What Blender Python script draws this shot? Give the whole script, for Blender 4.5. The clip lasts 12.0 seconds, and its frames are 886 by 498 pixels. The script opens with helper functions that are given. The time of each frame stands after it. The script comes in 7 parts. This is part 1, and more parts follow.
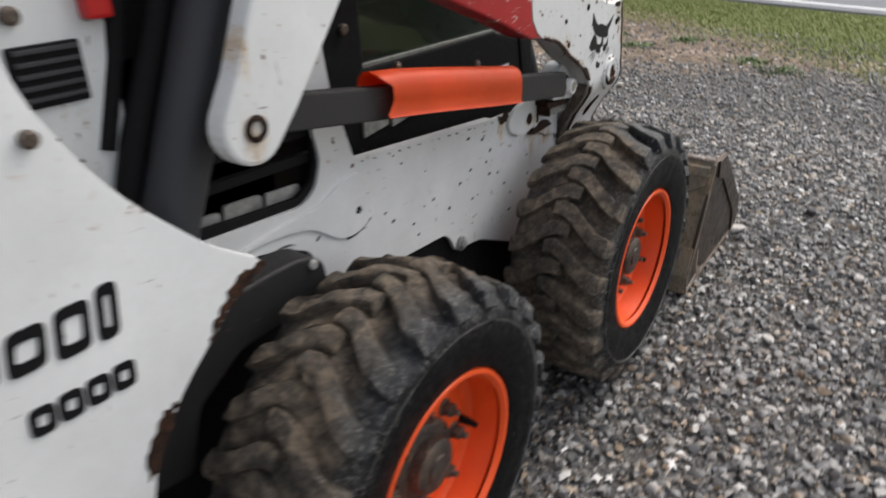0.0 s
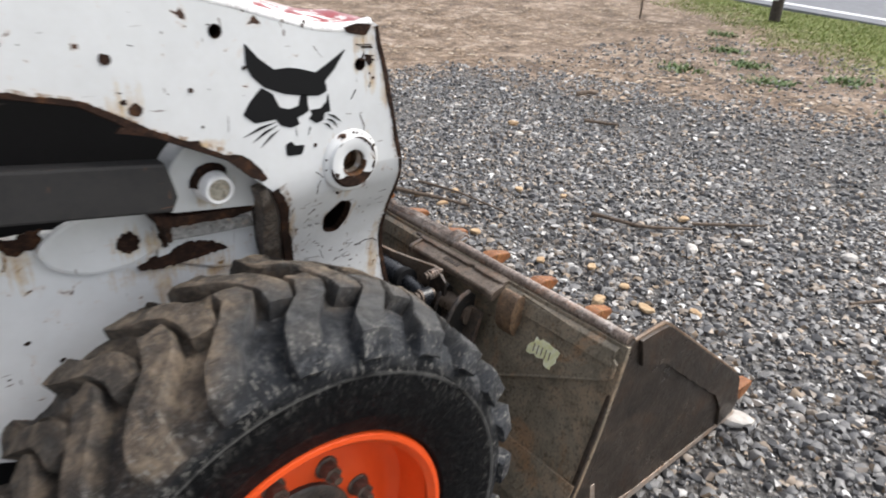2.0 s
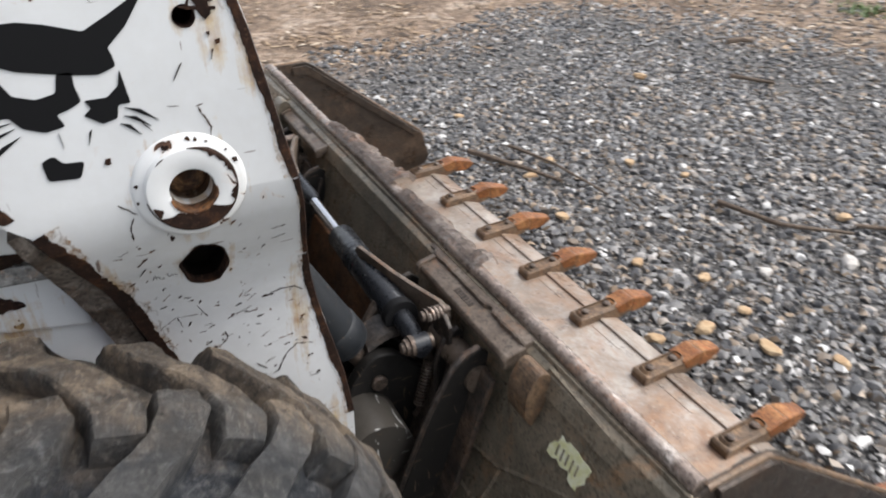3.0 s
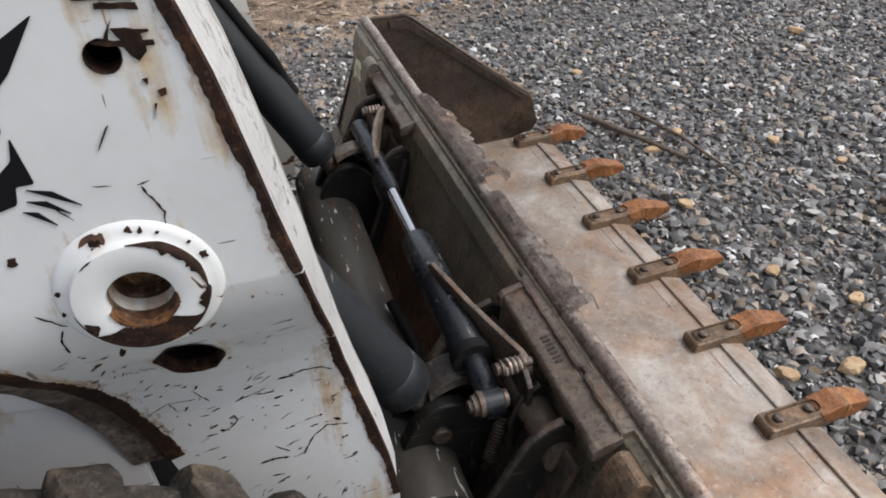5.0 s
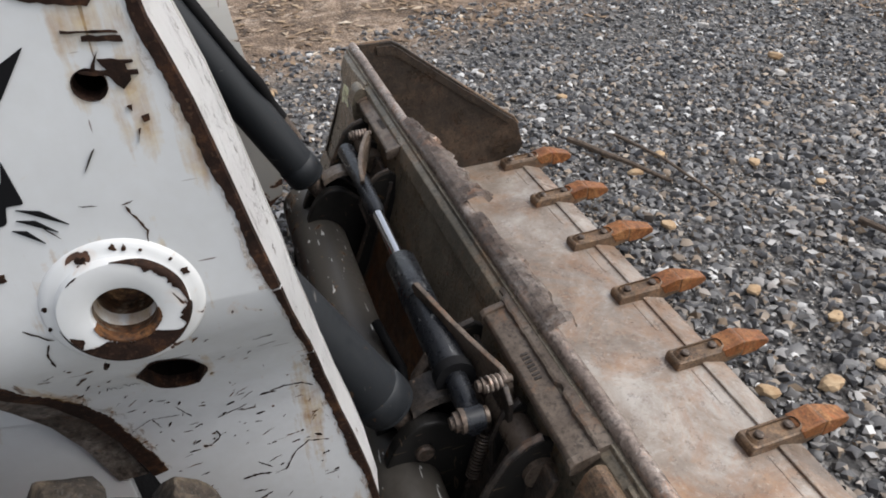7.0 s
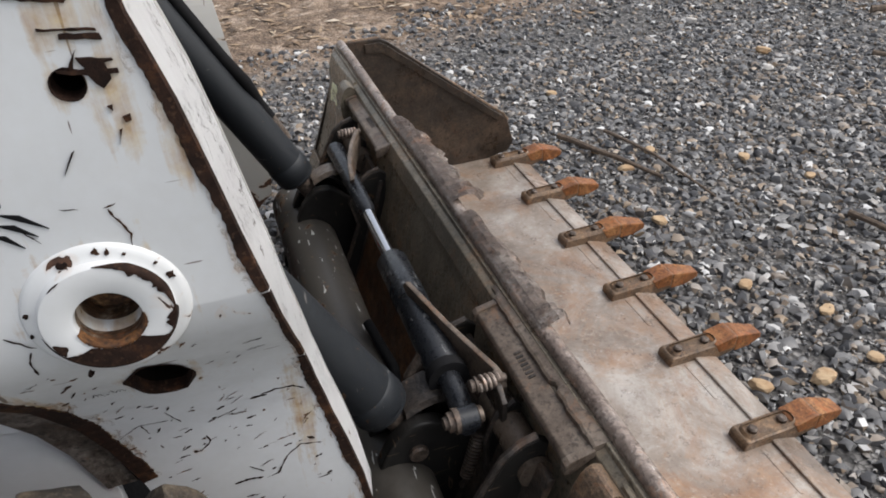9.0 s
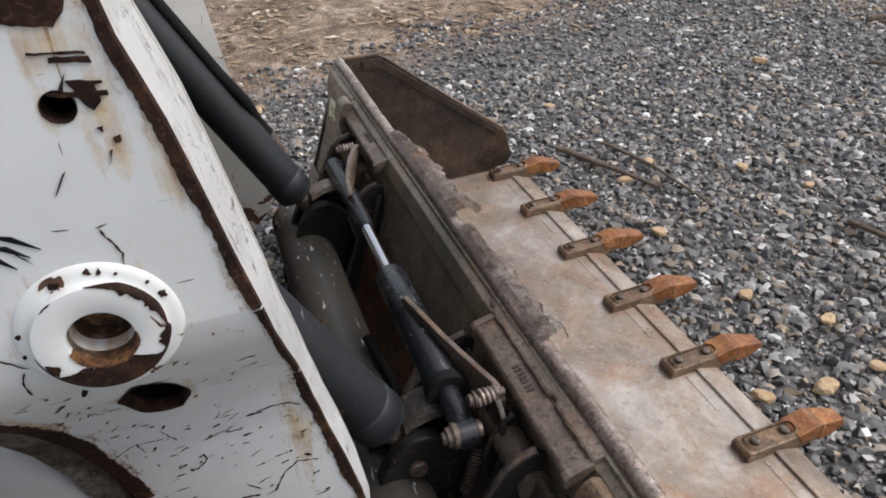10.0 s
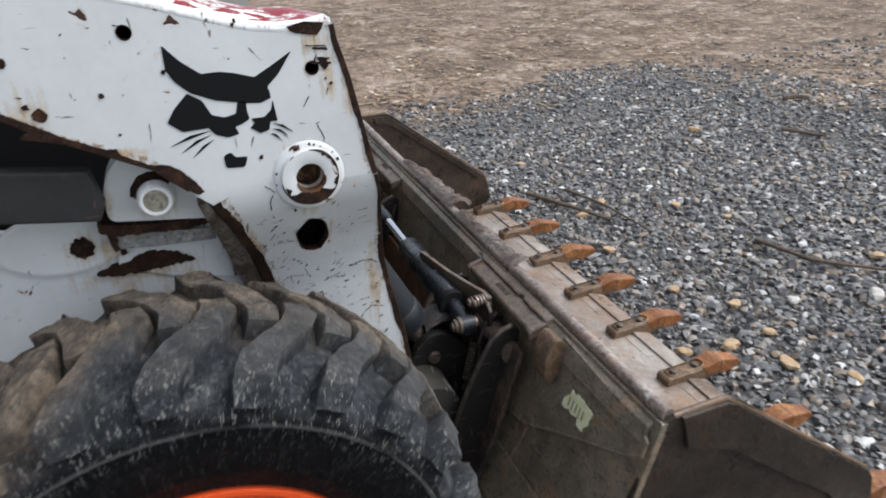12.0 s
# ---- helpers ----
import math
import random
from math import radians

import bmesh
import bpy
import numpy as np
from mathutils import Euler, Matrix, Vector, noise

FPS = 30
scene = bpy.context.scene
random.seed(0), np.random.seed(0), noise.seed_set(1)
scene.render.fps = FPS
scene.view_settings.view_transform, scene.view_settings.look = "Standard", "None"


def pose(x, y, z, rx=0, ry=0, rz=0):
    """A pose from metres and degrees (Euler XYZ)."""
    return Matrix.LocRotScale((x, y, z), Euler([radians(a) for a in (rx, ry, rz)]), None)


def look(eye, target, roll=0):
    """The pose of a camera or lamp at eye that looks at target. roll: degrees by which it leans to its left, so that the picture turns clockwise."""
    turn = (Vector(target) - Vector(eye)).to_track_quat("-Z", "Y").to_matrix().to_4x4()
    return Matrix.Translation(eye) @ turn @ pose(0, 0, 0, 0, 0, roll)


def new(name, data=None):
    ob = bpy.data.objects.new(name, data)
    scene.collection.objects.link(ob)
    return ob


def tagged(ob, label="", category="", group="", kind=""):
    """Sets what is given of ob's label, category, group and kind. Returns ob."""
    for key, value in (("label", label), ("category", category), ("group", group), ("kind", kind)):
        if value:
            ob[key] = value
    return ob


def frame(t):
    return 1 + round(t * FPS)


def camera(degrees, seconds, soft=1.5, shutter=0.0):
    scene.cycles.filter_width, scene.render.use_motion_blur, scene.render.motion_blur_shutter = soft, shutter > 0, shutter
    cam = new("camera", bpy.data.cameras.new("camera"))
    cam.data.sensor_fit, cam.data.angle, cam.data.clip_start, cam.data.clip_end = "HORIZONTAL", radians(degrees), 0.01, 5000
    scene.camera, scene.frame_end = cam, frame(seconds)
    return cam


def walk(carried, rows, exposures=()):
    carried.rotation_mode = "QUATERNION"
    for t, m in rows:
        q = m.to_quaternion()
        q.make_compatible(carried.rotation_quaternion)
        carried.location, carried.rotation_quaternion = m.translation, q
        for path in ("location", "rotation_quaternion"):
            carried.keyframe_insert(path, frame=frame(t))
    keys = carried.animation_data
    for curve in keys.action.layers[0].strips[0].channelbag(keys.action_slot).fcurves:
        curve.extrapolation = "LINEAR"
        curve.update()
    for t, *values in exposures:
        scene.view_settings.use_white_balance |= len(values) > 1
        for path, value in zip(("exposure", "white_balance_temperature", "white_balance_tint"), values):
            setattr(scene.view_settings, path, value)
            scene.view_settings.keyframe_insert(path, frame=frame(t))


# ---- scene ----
import itertools

cam = camera(65.3, 12.0, 1.8, 0.35)
PATH = [
    (0, (0.084, 0.096, 1.361), (-0.949, 1.558, 0.469), -0.7),
    (0.1, (0.116, 0.178, 1.348), (-0.949, 1.635, 0.486), 0.7),
    (0.2, (0.147, 0.263, 1.348), (-0.978, 1.694, 0.519), 2.4),
    (0.3, (0.17, 0.338, 1.348), (-0.992, 1.757, 0.55), 3.8),
    (0.5, (0.205, 0.493, 1.353), (-1.005, 1.877, 0.567), 2.0),
    (0.7, (0.205, 0.682, 1.372), (-0.976, 2.038, 0.497), 2.9),
    (1, (0.179, 0.933, 1.29), (-0.981, 2.35, 0.487), 5.2),
    (1.5, (0.165, 1.307, 1.258), (-1.111, 2.602, 0.423), 3.1),
    (2, (0.139, 1.631, 1.252), (-1.23, 2.785, 0.36), 1.8),
    (2.5, (-0.01, 1.919, 1.188), (-1.416, 2.935, 0.193), 2.1),
    (3, (-0.14, 2.125, 1.166), (-1.655, 2.907, 0.12), -0.2),
    (3.5, (-0.225, 2.268, 1.177), (-1.839, 2.679, 0.069), -1.4),
    (3.7, (-0.26, 2.292, 1.173), (-1.859, 2.64, 0.023), -2.6),
    (5.3, (-0.372, 2.265, 1.162), (-1.902, 2.73, -0.038), -1.9),
    (5.5, (-0.367, 2.266, 1.164), (-1.905, 2.73, -0.027), -1.7),
    (6, (-0.352, 2.266, 1.171), (-1.906, 2.733, 0.001), -1.8),
    (6.5, (-0.344, 2.269, 1.174), (-1.906, 2.755, 0.023), -1.6),
    (7, (-0.344, 2.275, 1.172), (-1.91, 2.763, 0.027), -1.8),
    (9, (-0.352, 2.277, 1.168), (-1.906, 2.788, 0.017), -2.0),
    (9.5, (-0.354, 2.278, 1.169), (-1.917, 2.797, 0.034), -2.5),
    (10, (-0.349, 2.284, 1.17), (-1.925, 2.797, 0.051), -2.8),
    (10.5, (-0.297, 2.282, 1.185), (-1.903, 2.791, 0.108), -3.4),
    (11, (-0.155, 2.245, 1.2), (-1.818, 2.735, 0.204), -3.9),
    (11.5, (-0.013, 2.14, 1.203), (-1.703, 2.681, 0.281), -3.6),
    (12, (0.179, 2.033, 1.224), (-1.497, 2.657, 0.329), -2.2),
]
walk(cam, [(t, look(eye, target, roll)) for t, eye, target, roll in PATH], [(0.0, 0.36, 6600, 10), (0.5, 0.64, 6700, 10), (1.0, 0.74, 6600, 10), (1.5, 0.82, 6600, 10), (2.0, 0.80, 6500, 10), (2.5, 0.76, 6450, 10), (3.0, 0.74, 6450, 10), (3.5, 0.60, 6450, 10), (5.5, 0.32, 6400, 10), (10.0, 0.32, 6400, 10), (11.0, 0.38, 6300, 9), (12.0, 0.44, 6100, 8)])

# ---------------------------------------------------------------- light
world = bpy.data.worlds.new("overcast_sky")
scene.world = world
world.use_nodes = True
wn, wl = world.node_tree.nodes, world.node_tree.links
sky = wn.new("ShaderNodeTexSky")
sky.sky_type = "NISHITA"
sky.sun_disc = False
sky.sun_elevation, sky.sun_rotation = radians(50), radians(20)
sky.dust_density, sky.air_density = 3.0, 1.0
grey = wn.new("ShaderNodeHueSaturation")
grey.inputs["Saturation"].default_value = 0.34
wl.new(sky.outputs[0], grey.inputs["Color"])
wl.new(grey.outputs[0], wn["Background"].inputs["Color"])
wn["Background"].inputs["Strength"].default_value = 0.196
sun_data = bpy.data.lights.new("sun", "SUN")
sun_data.energy, sun_data.angle, sun_data.color = 1.30, radians(35), (1.0, 0.97, 0.92)
sun_ob = new("sun", sun_data)
sun_ob.matrix_world = look((1.8, 4.95, 6.3), (0, 0, 0))

XC = -1.39                      # middle of the machine


# ---------------------------------------------------------------- materials
class Mat:
    """A small node builder round a Principled surface."""

    def __init__(self, name, rough=0.6, metal=0.0, coord="Object"):
        self.m = bpy.data.materials.new(name)
        self.m.use_nodes = True
        self.n, self.l = self.m.node_tree.nodes, self.m.node_tree.links
        self.b = self.n["Principled BSDF"]
        self.b.inputs["Roughness"].default_value = rough
        self.b.inputs["Metallic"].default_value = metal
        self.co = self.n.new("ShaderNodeTexCoord").outputs[coord]

    def scaled(self, s, turn=(0, 0, 0)):
        v = self.n.new("ShaderNodeMapping")
        v.inputs["Rotation"].default_value = turn
        v.inputs["Scale"].default_value = s
        self.l.new(self.co, v.inputs["Vector"])
        return v.outputs[0]

    def noise(self, scale, detail=4.0, rough=0.6, vec=None, dist=0.0):
        v = self.n.new("ShaderNodeTexNoise")
        v.inputs["Scale"].default_value, v.inputs["Detail"].default_value = scale, detail
        v.inputs["Roughness"].default_value, v.inputs["Distortion"].default_value = rough, dist
        self.l.new(vec or self.co, v.inputs["Vector"])
        return v.outputs[0]

    def voronoi(self, scale, feature="F1", out="Distance", vec=None):
        v = self.n.new("ShaderNodeTexVoronoi")
        v.feature = feature
        v.inputs["Scale"].default_value = scale
        self.l.new(vec or self.co, v.inputs["Vector"])
        return v.outputs[out]

    def ramp(self, fac, *stops, smooth=False):
        v = self.n.new("ShaderNodeValToRGB")
        v.color_ramp.interpolation = "EASE" if smooth else "LINEAR"
        e = v.color_ramp.elements
        while len(e) < len(stops):
            e.new(0.5)
        for k, (p, c) in zip(e, stops):
            k.position = p
            k.color = (c, c, c, 1) if isinstance(c, (int, float)) else (*c, 1)
        self.l.new(fac, v.inputs[0])
        return v.outputs[0]

    def mix(self, fac, a, b, kind="MIX"):
        v = self.n.new("ShaderNodeMix")
        v.data_type, v.blend_type = "RGBA", kind
        for k, s in ((0, fac), (6, a), (7, b)):
            if isinstance(s, (int, float)):
                v.inputs[k].default_value = s if k == 0 else (s, s, s, 1)
            elif isinstance(s, tuple):
                v.inputs[k].default_value = (*s, 1)
            else:
                self.l.new(s, v.inputs[k])
        return v.outputs[2]

    def math(self, op, a, b=0.0, clamp=False):
        v = self.n.new("ShaderNodeMath")
        v.operation, v.use_clamp = op, clamp
        for k, s in ((0, a), (1, b)):
            if isinstance(s, (int, float)):
                v.inputs[k].default_value = s
            else:
                self.l.new(s, v.inputs[k])
        return v.outputs[0]

    def island(self):
        return self.n.new("ShaderNodeNewGeometry").outputs["Random Per Island"]

    def each(self):
        return self.n.new("ShaderNodeObjectInfo").outputs["Random"]

    def axis(self, k):
        v = self.n.new("ShaderNodeSeparateXYZ")
        self.l.new(self.co, v.inputs[0])
        return v.outputs[k]

    def done(self, color=None, rough=None, bump=None, depth=0.002, strength=0.6, metal=None):
        if color is not None:
            if isinstance(color, tuple):
                self.b.inputs["Base Color"].default_value = (*color, 1)
            else:
                self.l.new(color, self.b.inputs["Base Color"])
        if rough is not None:
            self.l.new(rough, self.b.inputs["Roughness"])
        if metal is not None:
            self.l.new(metal, self.b.inputs["Metallic"])
        if bump is not None:
            v = self.n.new("ShaderNodeBump")
            v.inputs["Distance"].default_value, v.inputs["Strength"].default_value = depth, strength
            self.l.new(bump, v.inputs["Height"])
            self.l.new(v.outputs[0], self.b.inputs["Normal"])
        return self.m


RUST = (0.045, 0.022, 0.014)


def painted(name, col, chip=0.66, size=26.0, dust=0.16, rough=0.38, scratch=(0.09, 0.05, 0.035), much=0.735, runs=()):
    """Old paint: dusty, chipped through to rust, with rusty halos and scratches."""
    k = Mat(name, rough)
    big, fine = k.noise(3.0, 5), k.noise(90.0, 3)
    grime = k.ramp(big, (0.35, tuple(c * 0.80 for c in col)), (0.65, col))
    grime = k.mix(k.math("MULTIPLY", fine, dust), grime, (0.42, 0.38, 0.32))
    spots = k.noise(size, 3.0, 0.55, dist=0.6)
    group = k.noise(5.0, 2)
    near = k.math("ADD", spots, k.math("MULTIPLY", k.math("SUBTRACT", group, 0.5), 0.45))
    halo = k.ramp(near, (chip - 0.07, 0.0), (chip, 0.55))
    c = k.mix(halo, grime, tuple(0.55 * a + 0.45 * b for a, b in zip(col, (0.40, 0.22, 0.09))))
    mask = k.ramp(near, (chip, 0.0), (chip + 0.012, 1.0))
    c = k.mix(mask, c, k.ramp(k.noise(120, 2), (0.4, RUST), (0.75, (0.11, 0.05, 0.026))))
    if scratch:
        lines = k.noise(1.0, 2, 0.5, k.scaled((20, 14, 160)), 0.3)
        across_ = k.noise(1.0, 2, 0.5, k.scaled((20, 120, 22)), 0.6)
        lm = k.ramp(k.math("MAXIMUM", lines, across_), (much, 0.0), (much + 0.015, 0.8))
        c = k.mix(lm, c, scratch)
    if runs:
        # rust that has run and soaked into the paint: middle y, z, reach across, reach down
        total = None
        wob = k.math("MULTIPLY", k.math("SUBTRACT", k.noise(60.0, 7, 0.7, dist=0.5), 0.5), 1.5)
        drip = k.math("MULTIPLY", k.math("SUBTRACT", k.noise(1.0, 4, 0.6, k.scaled((20, 130, 9))), 0.5), 2.0)
        for y0, z0, ry, rz in runs:
            dy = k.math("DIVIDE", k.math("SUBTRACT", k.axis(1), y0), ry)
            dz = k.math("DIVIDE", k.math("SUBTRACT", k.axis(2), z0), rz)
            d = k.math("POWER", k.math("ADD", k.math("MULTIPLY", dy, dy), k.math("MULTIPLY", dz, dz)), 0.5)
            d = k.math("ADD", d, k.math("ADD", 0.18, k.math("ADD", wob, drip)))
            m = k.math("SUBTRACT", 1.0, d, True)
            total = m if total is None else k.math("MAXIMUM", total, m)
        c = k.mix(k.ramp(total, (0.05, 0.0), (0.45, 0.42), (1.0, 0.85)), c, k.ramp(fine, (0.35, (0.33, 0.165, 0.042)), (0.7, (0.58, 0.44, 0.22))))
    r = k.mix(mask, k.ramp(fine, (0.3, rough), (0.7, rough + 0.2)), 0.9)
    h = k.math("SUBTRACT", k.math("MULTIPLY", k.noise(14, 3), 0.25), mask)
    return k.done(c, r, h, 0.0012, 0.7)


def steel(name, a, b, c3, rough=0.62, scale=6.0, depth=0.002, metal=0.25, streaks=0.2, salt=0.55):
    """Bare or rusted steel in three tones, mottled, with rust blooms, streaks and pitting."""
    k = Mat(name, rough, metal)
    base = k.ramp(k.noise(scale, 10, 0.74, dist=0.6), (0.32, a), (0.5, b), (0.68, c3))
    mott = k.noise(scale * 6.0, 6, 0.7, dist=0.4)
    base = k.mix(k.ramp(mott, (0.46, 0.0), (0.64, 0.6)), base, tuple(x * 0.75 for x in a))
    bloom = k.ramp(k.noise(scale * 2.1, 9, 0.76, dist=0.8), (0.54, 0.0), (0.66, 0.6))
    base = k.mix(bloom, base, (min(1.0, b[0] * 1.45), b[1] * 0.92, b[2] * 0.58))
    streak = k.noise(1.0, 4, 0.6, k.scaled((30, 9, 14)))
    base = k.mix(k.ramp(streak, (0.45, 0.0), (0.75, streaks)), base, b)
    bright = k.ramp(k.noise(95, 5, 0.7), (0.60, 0.0), (0.70, salt))
    base = k.mix(bright, base, tuple(min(1.0, x * 1.5) for x in c3))
    pit = k.noise(150, 4)
    base = k.mix(k.ramp(pit, (0.52, 0.0), (0.66, 0.7)), base, tuple(x * 0.4 for x in a))
    r = k.ramp(k.noise(16, 7, 0.72), (0.34, max(0.12, rough - 0.22)), (0.66, min(1.0, rough + 0.2)))
    h = k.math("ADD", k.math("MULTIPLY", pit, 0.6), k.math("ADD", k.noise(18, 6), k.math("MULTIPLY", k.noise(55, 6, 0.7), 0.5)))
    return k.done(base, r, h, depth * 1.5, 0.75)


WHITE = painted("white_paint", (0.74, 0.75, 0.755), 0.735, 42)
ARM_WHITE = painted("white_arm_paint", (0.71, 0.72, 0.73), 0.755, 46, 0.2, 0.34, much=0.735,
                    runs=((2.208, 1.070, 0.024, 0.028), (2.220, 1.030, 0.014, 0.036), (2.2025, 1.035, 0.017, 0.018), (2.222, 1.006, 0.014, 0.026), (2.183, 0.838, 0.020, 0.028), (2.181, 0.889, 0.060, 0.060), (2.250, 1.000, 0.016, 0.05),
                          (1.862, 1.020, 0.030, 0.040), (2.092, 0.770, 0.018, 0.060), (2.285, 0.640, 0.020, 0.12), (2.315, 0.420, 0.030, 0.09), (1.95, 0.955, 0.05, 0.012), (2.183, 0.772, 0.040, 0.044)))
LINK_WHITE = painted("white_link_paint", (0.74, 0.75, 0.755), 0.735, 42, runs=((0.7225, 1.060, 0.030, 0.060), (0.72, 1.20, 0.014, 0.09)))
PANEL_WHITE = painted("white_panel_paint", (0.74, 0.75, 0.755), 0.735, 42,
                      runs=((1.93, 0.738, 0.11, 0.034), (1.895, 0.785, 0.030, 0.035), (1.976, 0.870, 0.045, 0.045), (1.912, 0.872, 0.012, 0.05), (1.905, 0.70, 0.02, 0.08), (1.72, 0.80, 0.03, 0.06), (1.53, 0.50, 0.02, 0.03), (1.862, 0.793, 0.035, 0.035), (0.70, 0.84, 0.04, 0.02), (1.99, 0.705, 0.05, 0.03)))


def flaked_white():
    """Thick white paint on an edge, cracked into fine splinters with rust showing through."""
    k = Mat("flaked_white_paint", 0.42)
    # whiter than the arm paint: the edge's stronger light is put into the colour
    base = k.ramp(k.noise(9, 5), (0.35, (0.82, 0.80, 0.79)), (0.65, (0.90, 0.89, 0.88)))
    grain = k.noise(1.0, 5, 0.6, k.scaled((150, 150, 16)), 0.8)
    gap = k.math("ABSOLUTE", k.math("SUBTRACT", grain, 0.47))
    crack = k.math("MULTIPLY", k.ramp(gap, (0.0, 0.8), (0.010, 0.0)), k.ramp(k.noise(22, 4), (0.46, 0.0), (0.62, 1.0)))
    flake = k.ramp(k.noise(60, 6, 0.75, k.scaled((1.0, 1.0, 0.4))), (0.62, 0.0), (0.645, 1.0))
    bare = k.math("MAXIMUM", crack, flake)
    c = k.mix(bare, base, k.ramp(k.noise(70, 3), (0.4, (0.10, 0.055, 0.035)), (0.7, (0.30, 0.20, 0.14))))
    return k.done(c, None, k.math("SUBTRACT", k.math("MULTIPLY", k.noise(1.0, 5, 0.7, k.scaled((110, 110, 22))), 0.8), bare), 0.0022, 0.9)


WHITE_FLAKED = flaked_white()
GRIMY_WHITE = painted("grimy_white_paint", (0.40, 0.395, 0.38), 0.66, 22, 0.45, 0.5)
BOSS_WHITE = painted("boss_white_paint", (0.76, 0.765, 0.765), 0.68, 58, 0.16, 0.3, None)


def worn_red(name, red, white, cover, along, grain=(14, 9, 46)):
    """Glossy dark red paint, rubbed and scratched through to pale primer along its length."""
    k = Mat(name, 0.34)
    base = k.ramp(k.noise(4, 6, 0.7), (0.35, tuple(c * 0.7 for c in red)), (0.65, red))
    smear = k.noise(1.0, 7, 0.72, k.scaled(grain, (radians(along), 0, 0)), 0.9)
    area = k.noise(2.6, 4, 0.6)
    near = k.math("ADD", smear, k.math("MULTIPLY", k.math("SUBTRACT", area, 0.5), 0.5))
    m = k.ramp(near, (cover, 0.0), (cover + 0.035, 1.0))
    hair = k.ramp(k.noise(1.0, 3, 0.6, k.scaled((40, 18, 240), (radians(along + 14), 0, 0)), 0.5), (0.65, 0.0), (0.69, 0.7))
    c = k.mix(k.math("MAXIMUM", m, hair), base, k.ramp(k.noise(40, 4), (0.35, tuple(0.55 * w for w in white)), (0.6, white)))
    chip = k.ramp(k.noise(34, 5, 0.7), (0.70, 0.0), (0.72, 1.0))
    c = k.mix(chip, c, RUST)
    return k.done(c, k.mix(m, 0.32, 0.6), k.math("SUBTRACT", k.noise(12, 4), m), 0.001, 0.5)


RED = worn_red("red_paint", (0.36, 0.006, 0.012), (0.70, 0.58, 0.55), 0.600, 21)
RED_WORN = worn_red("worn_red_paint", (0.26, 0.008, 0.012), (0.84, 0.81, 0.79), 0.47, 16, (75, 26, 60))
ORANGE = painted("orange_paint", (0.92, 0.090, 0.006), 0.83, 30, 0.05, 0.34, None)
BLACK = painted("black_paint", (0.006, 0.006, 0.007), 0.82, 30, 0.012, 0.66, (0.04, 0.036, 0.032), 0.76)
BLACK.node_tree.nodes["Principled BSDF"].inputs["Specular IOR Level"].default_value = 0.16
ARCH_BLACK = painted("arch_black_paint", (0.010, 0.010, 0.011), 0.80, 30, 0.03, 0.45)
ARCH_BLACK.node_tree.nodes["Principled BSDF"].inputs["Specular IOR Level"].default_value = 0.25
DARK_GREY = painted("dark_grey_paint", (0.020, 0.022, 0.028), 0.82, 22, 0.05, 0.5)
BAR_GREY = painted("link_bar_paint", (0.020, 0.020, 0.022), 0.85, 22, 0.06, 0.55)
BAR_GREY.node_tree.nodes["Principled BSDF"].inputs["Specular IOR Level"].default_value = 0.2
CYL_GREY = painted("cylinder_paint", (0.0115, 0.0140, 0.0175), 0.74, 70, 0.022, 0.40, (0.13, 0.12, 0.11), 0.76)
CYL_GREY.node_tree.nodes["Principled BSDF"].inputs["Specular IOR Level"].default_value = 0.35


def flake_rust():
    """Bare dark brown rust where paint has flaked off, warmer in places."""
    k = Mat("edge_rust", 0.85)
    k.b.inputs["Specular IOR Level"].default_value = 0.18
    c = k.ramp(k.noise(46, 7, 0.72), (0.34, (0.010, 0.0055, 0.0040)), (0.54, (0.026, 0.0130, 0.0088)), (0.70, (0.080, 0.034, 0.015)))
    c = k.mix(k.ramp(k.noise(17, 5, 0.7), (0.60, 0.0), (0.70, 0.45)), c, (0.13, 0.060, 0.026))
    c = k.mix(k.ramp(k.noise(210, 3), (0.58, 0.0), (0.70, 0.5)), c, (0.11, 0.060, 0.036))
    return k.done(c, None, k.noise(120, 6, 0.75), 0.0014, 0.8)


EDGE_RUST = flake_rust()
BUCKET = steel("bucket_steel", (0.125, 0.108, 0.080), (0.245, 0.205, 0.152), (0.36, 0.250, 0.160), 0.38, 3.4, streaks=0.1, salt=0.3)
BUCKET_EDGE = steel("bucket_worn_edge", (0.16, 0.118, 0.096), (0.31, 0.245, 0.205), (0.56, 0.50, 0.45), 0.34, 9, 0.002, 0.35, 0.05)
# rust brown, darkened further to put the bucket sides' shade into the colour
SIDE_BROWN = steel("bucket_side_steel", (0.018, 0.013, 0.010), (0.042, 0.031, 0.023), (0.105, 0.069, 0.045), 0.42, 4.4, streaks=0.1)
RAIL = steel("hook_rail_steel", (0.085, 0.063, 0.047), (0.150, 0.114, 0.087), (0.235, 0.190, 0.150), 0.46, 8, 0.0012, 0.2, 0.05, 0.2)
COUPLER = steel("coupler_steel", (0.018, 0.016, 0.015), (0.060, 0.048, 0.040), (0.21, 0.135, 0.09), 0.46, 9.0, 0.002, 0.2)


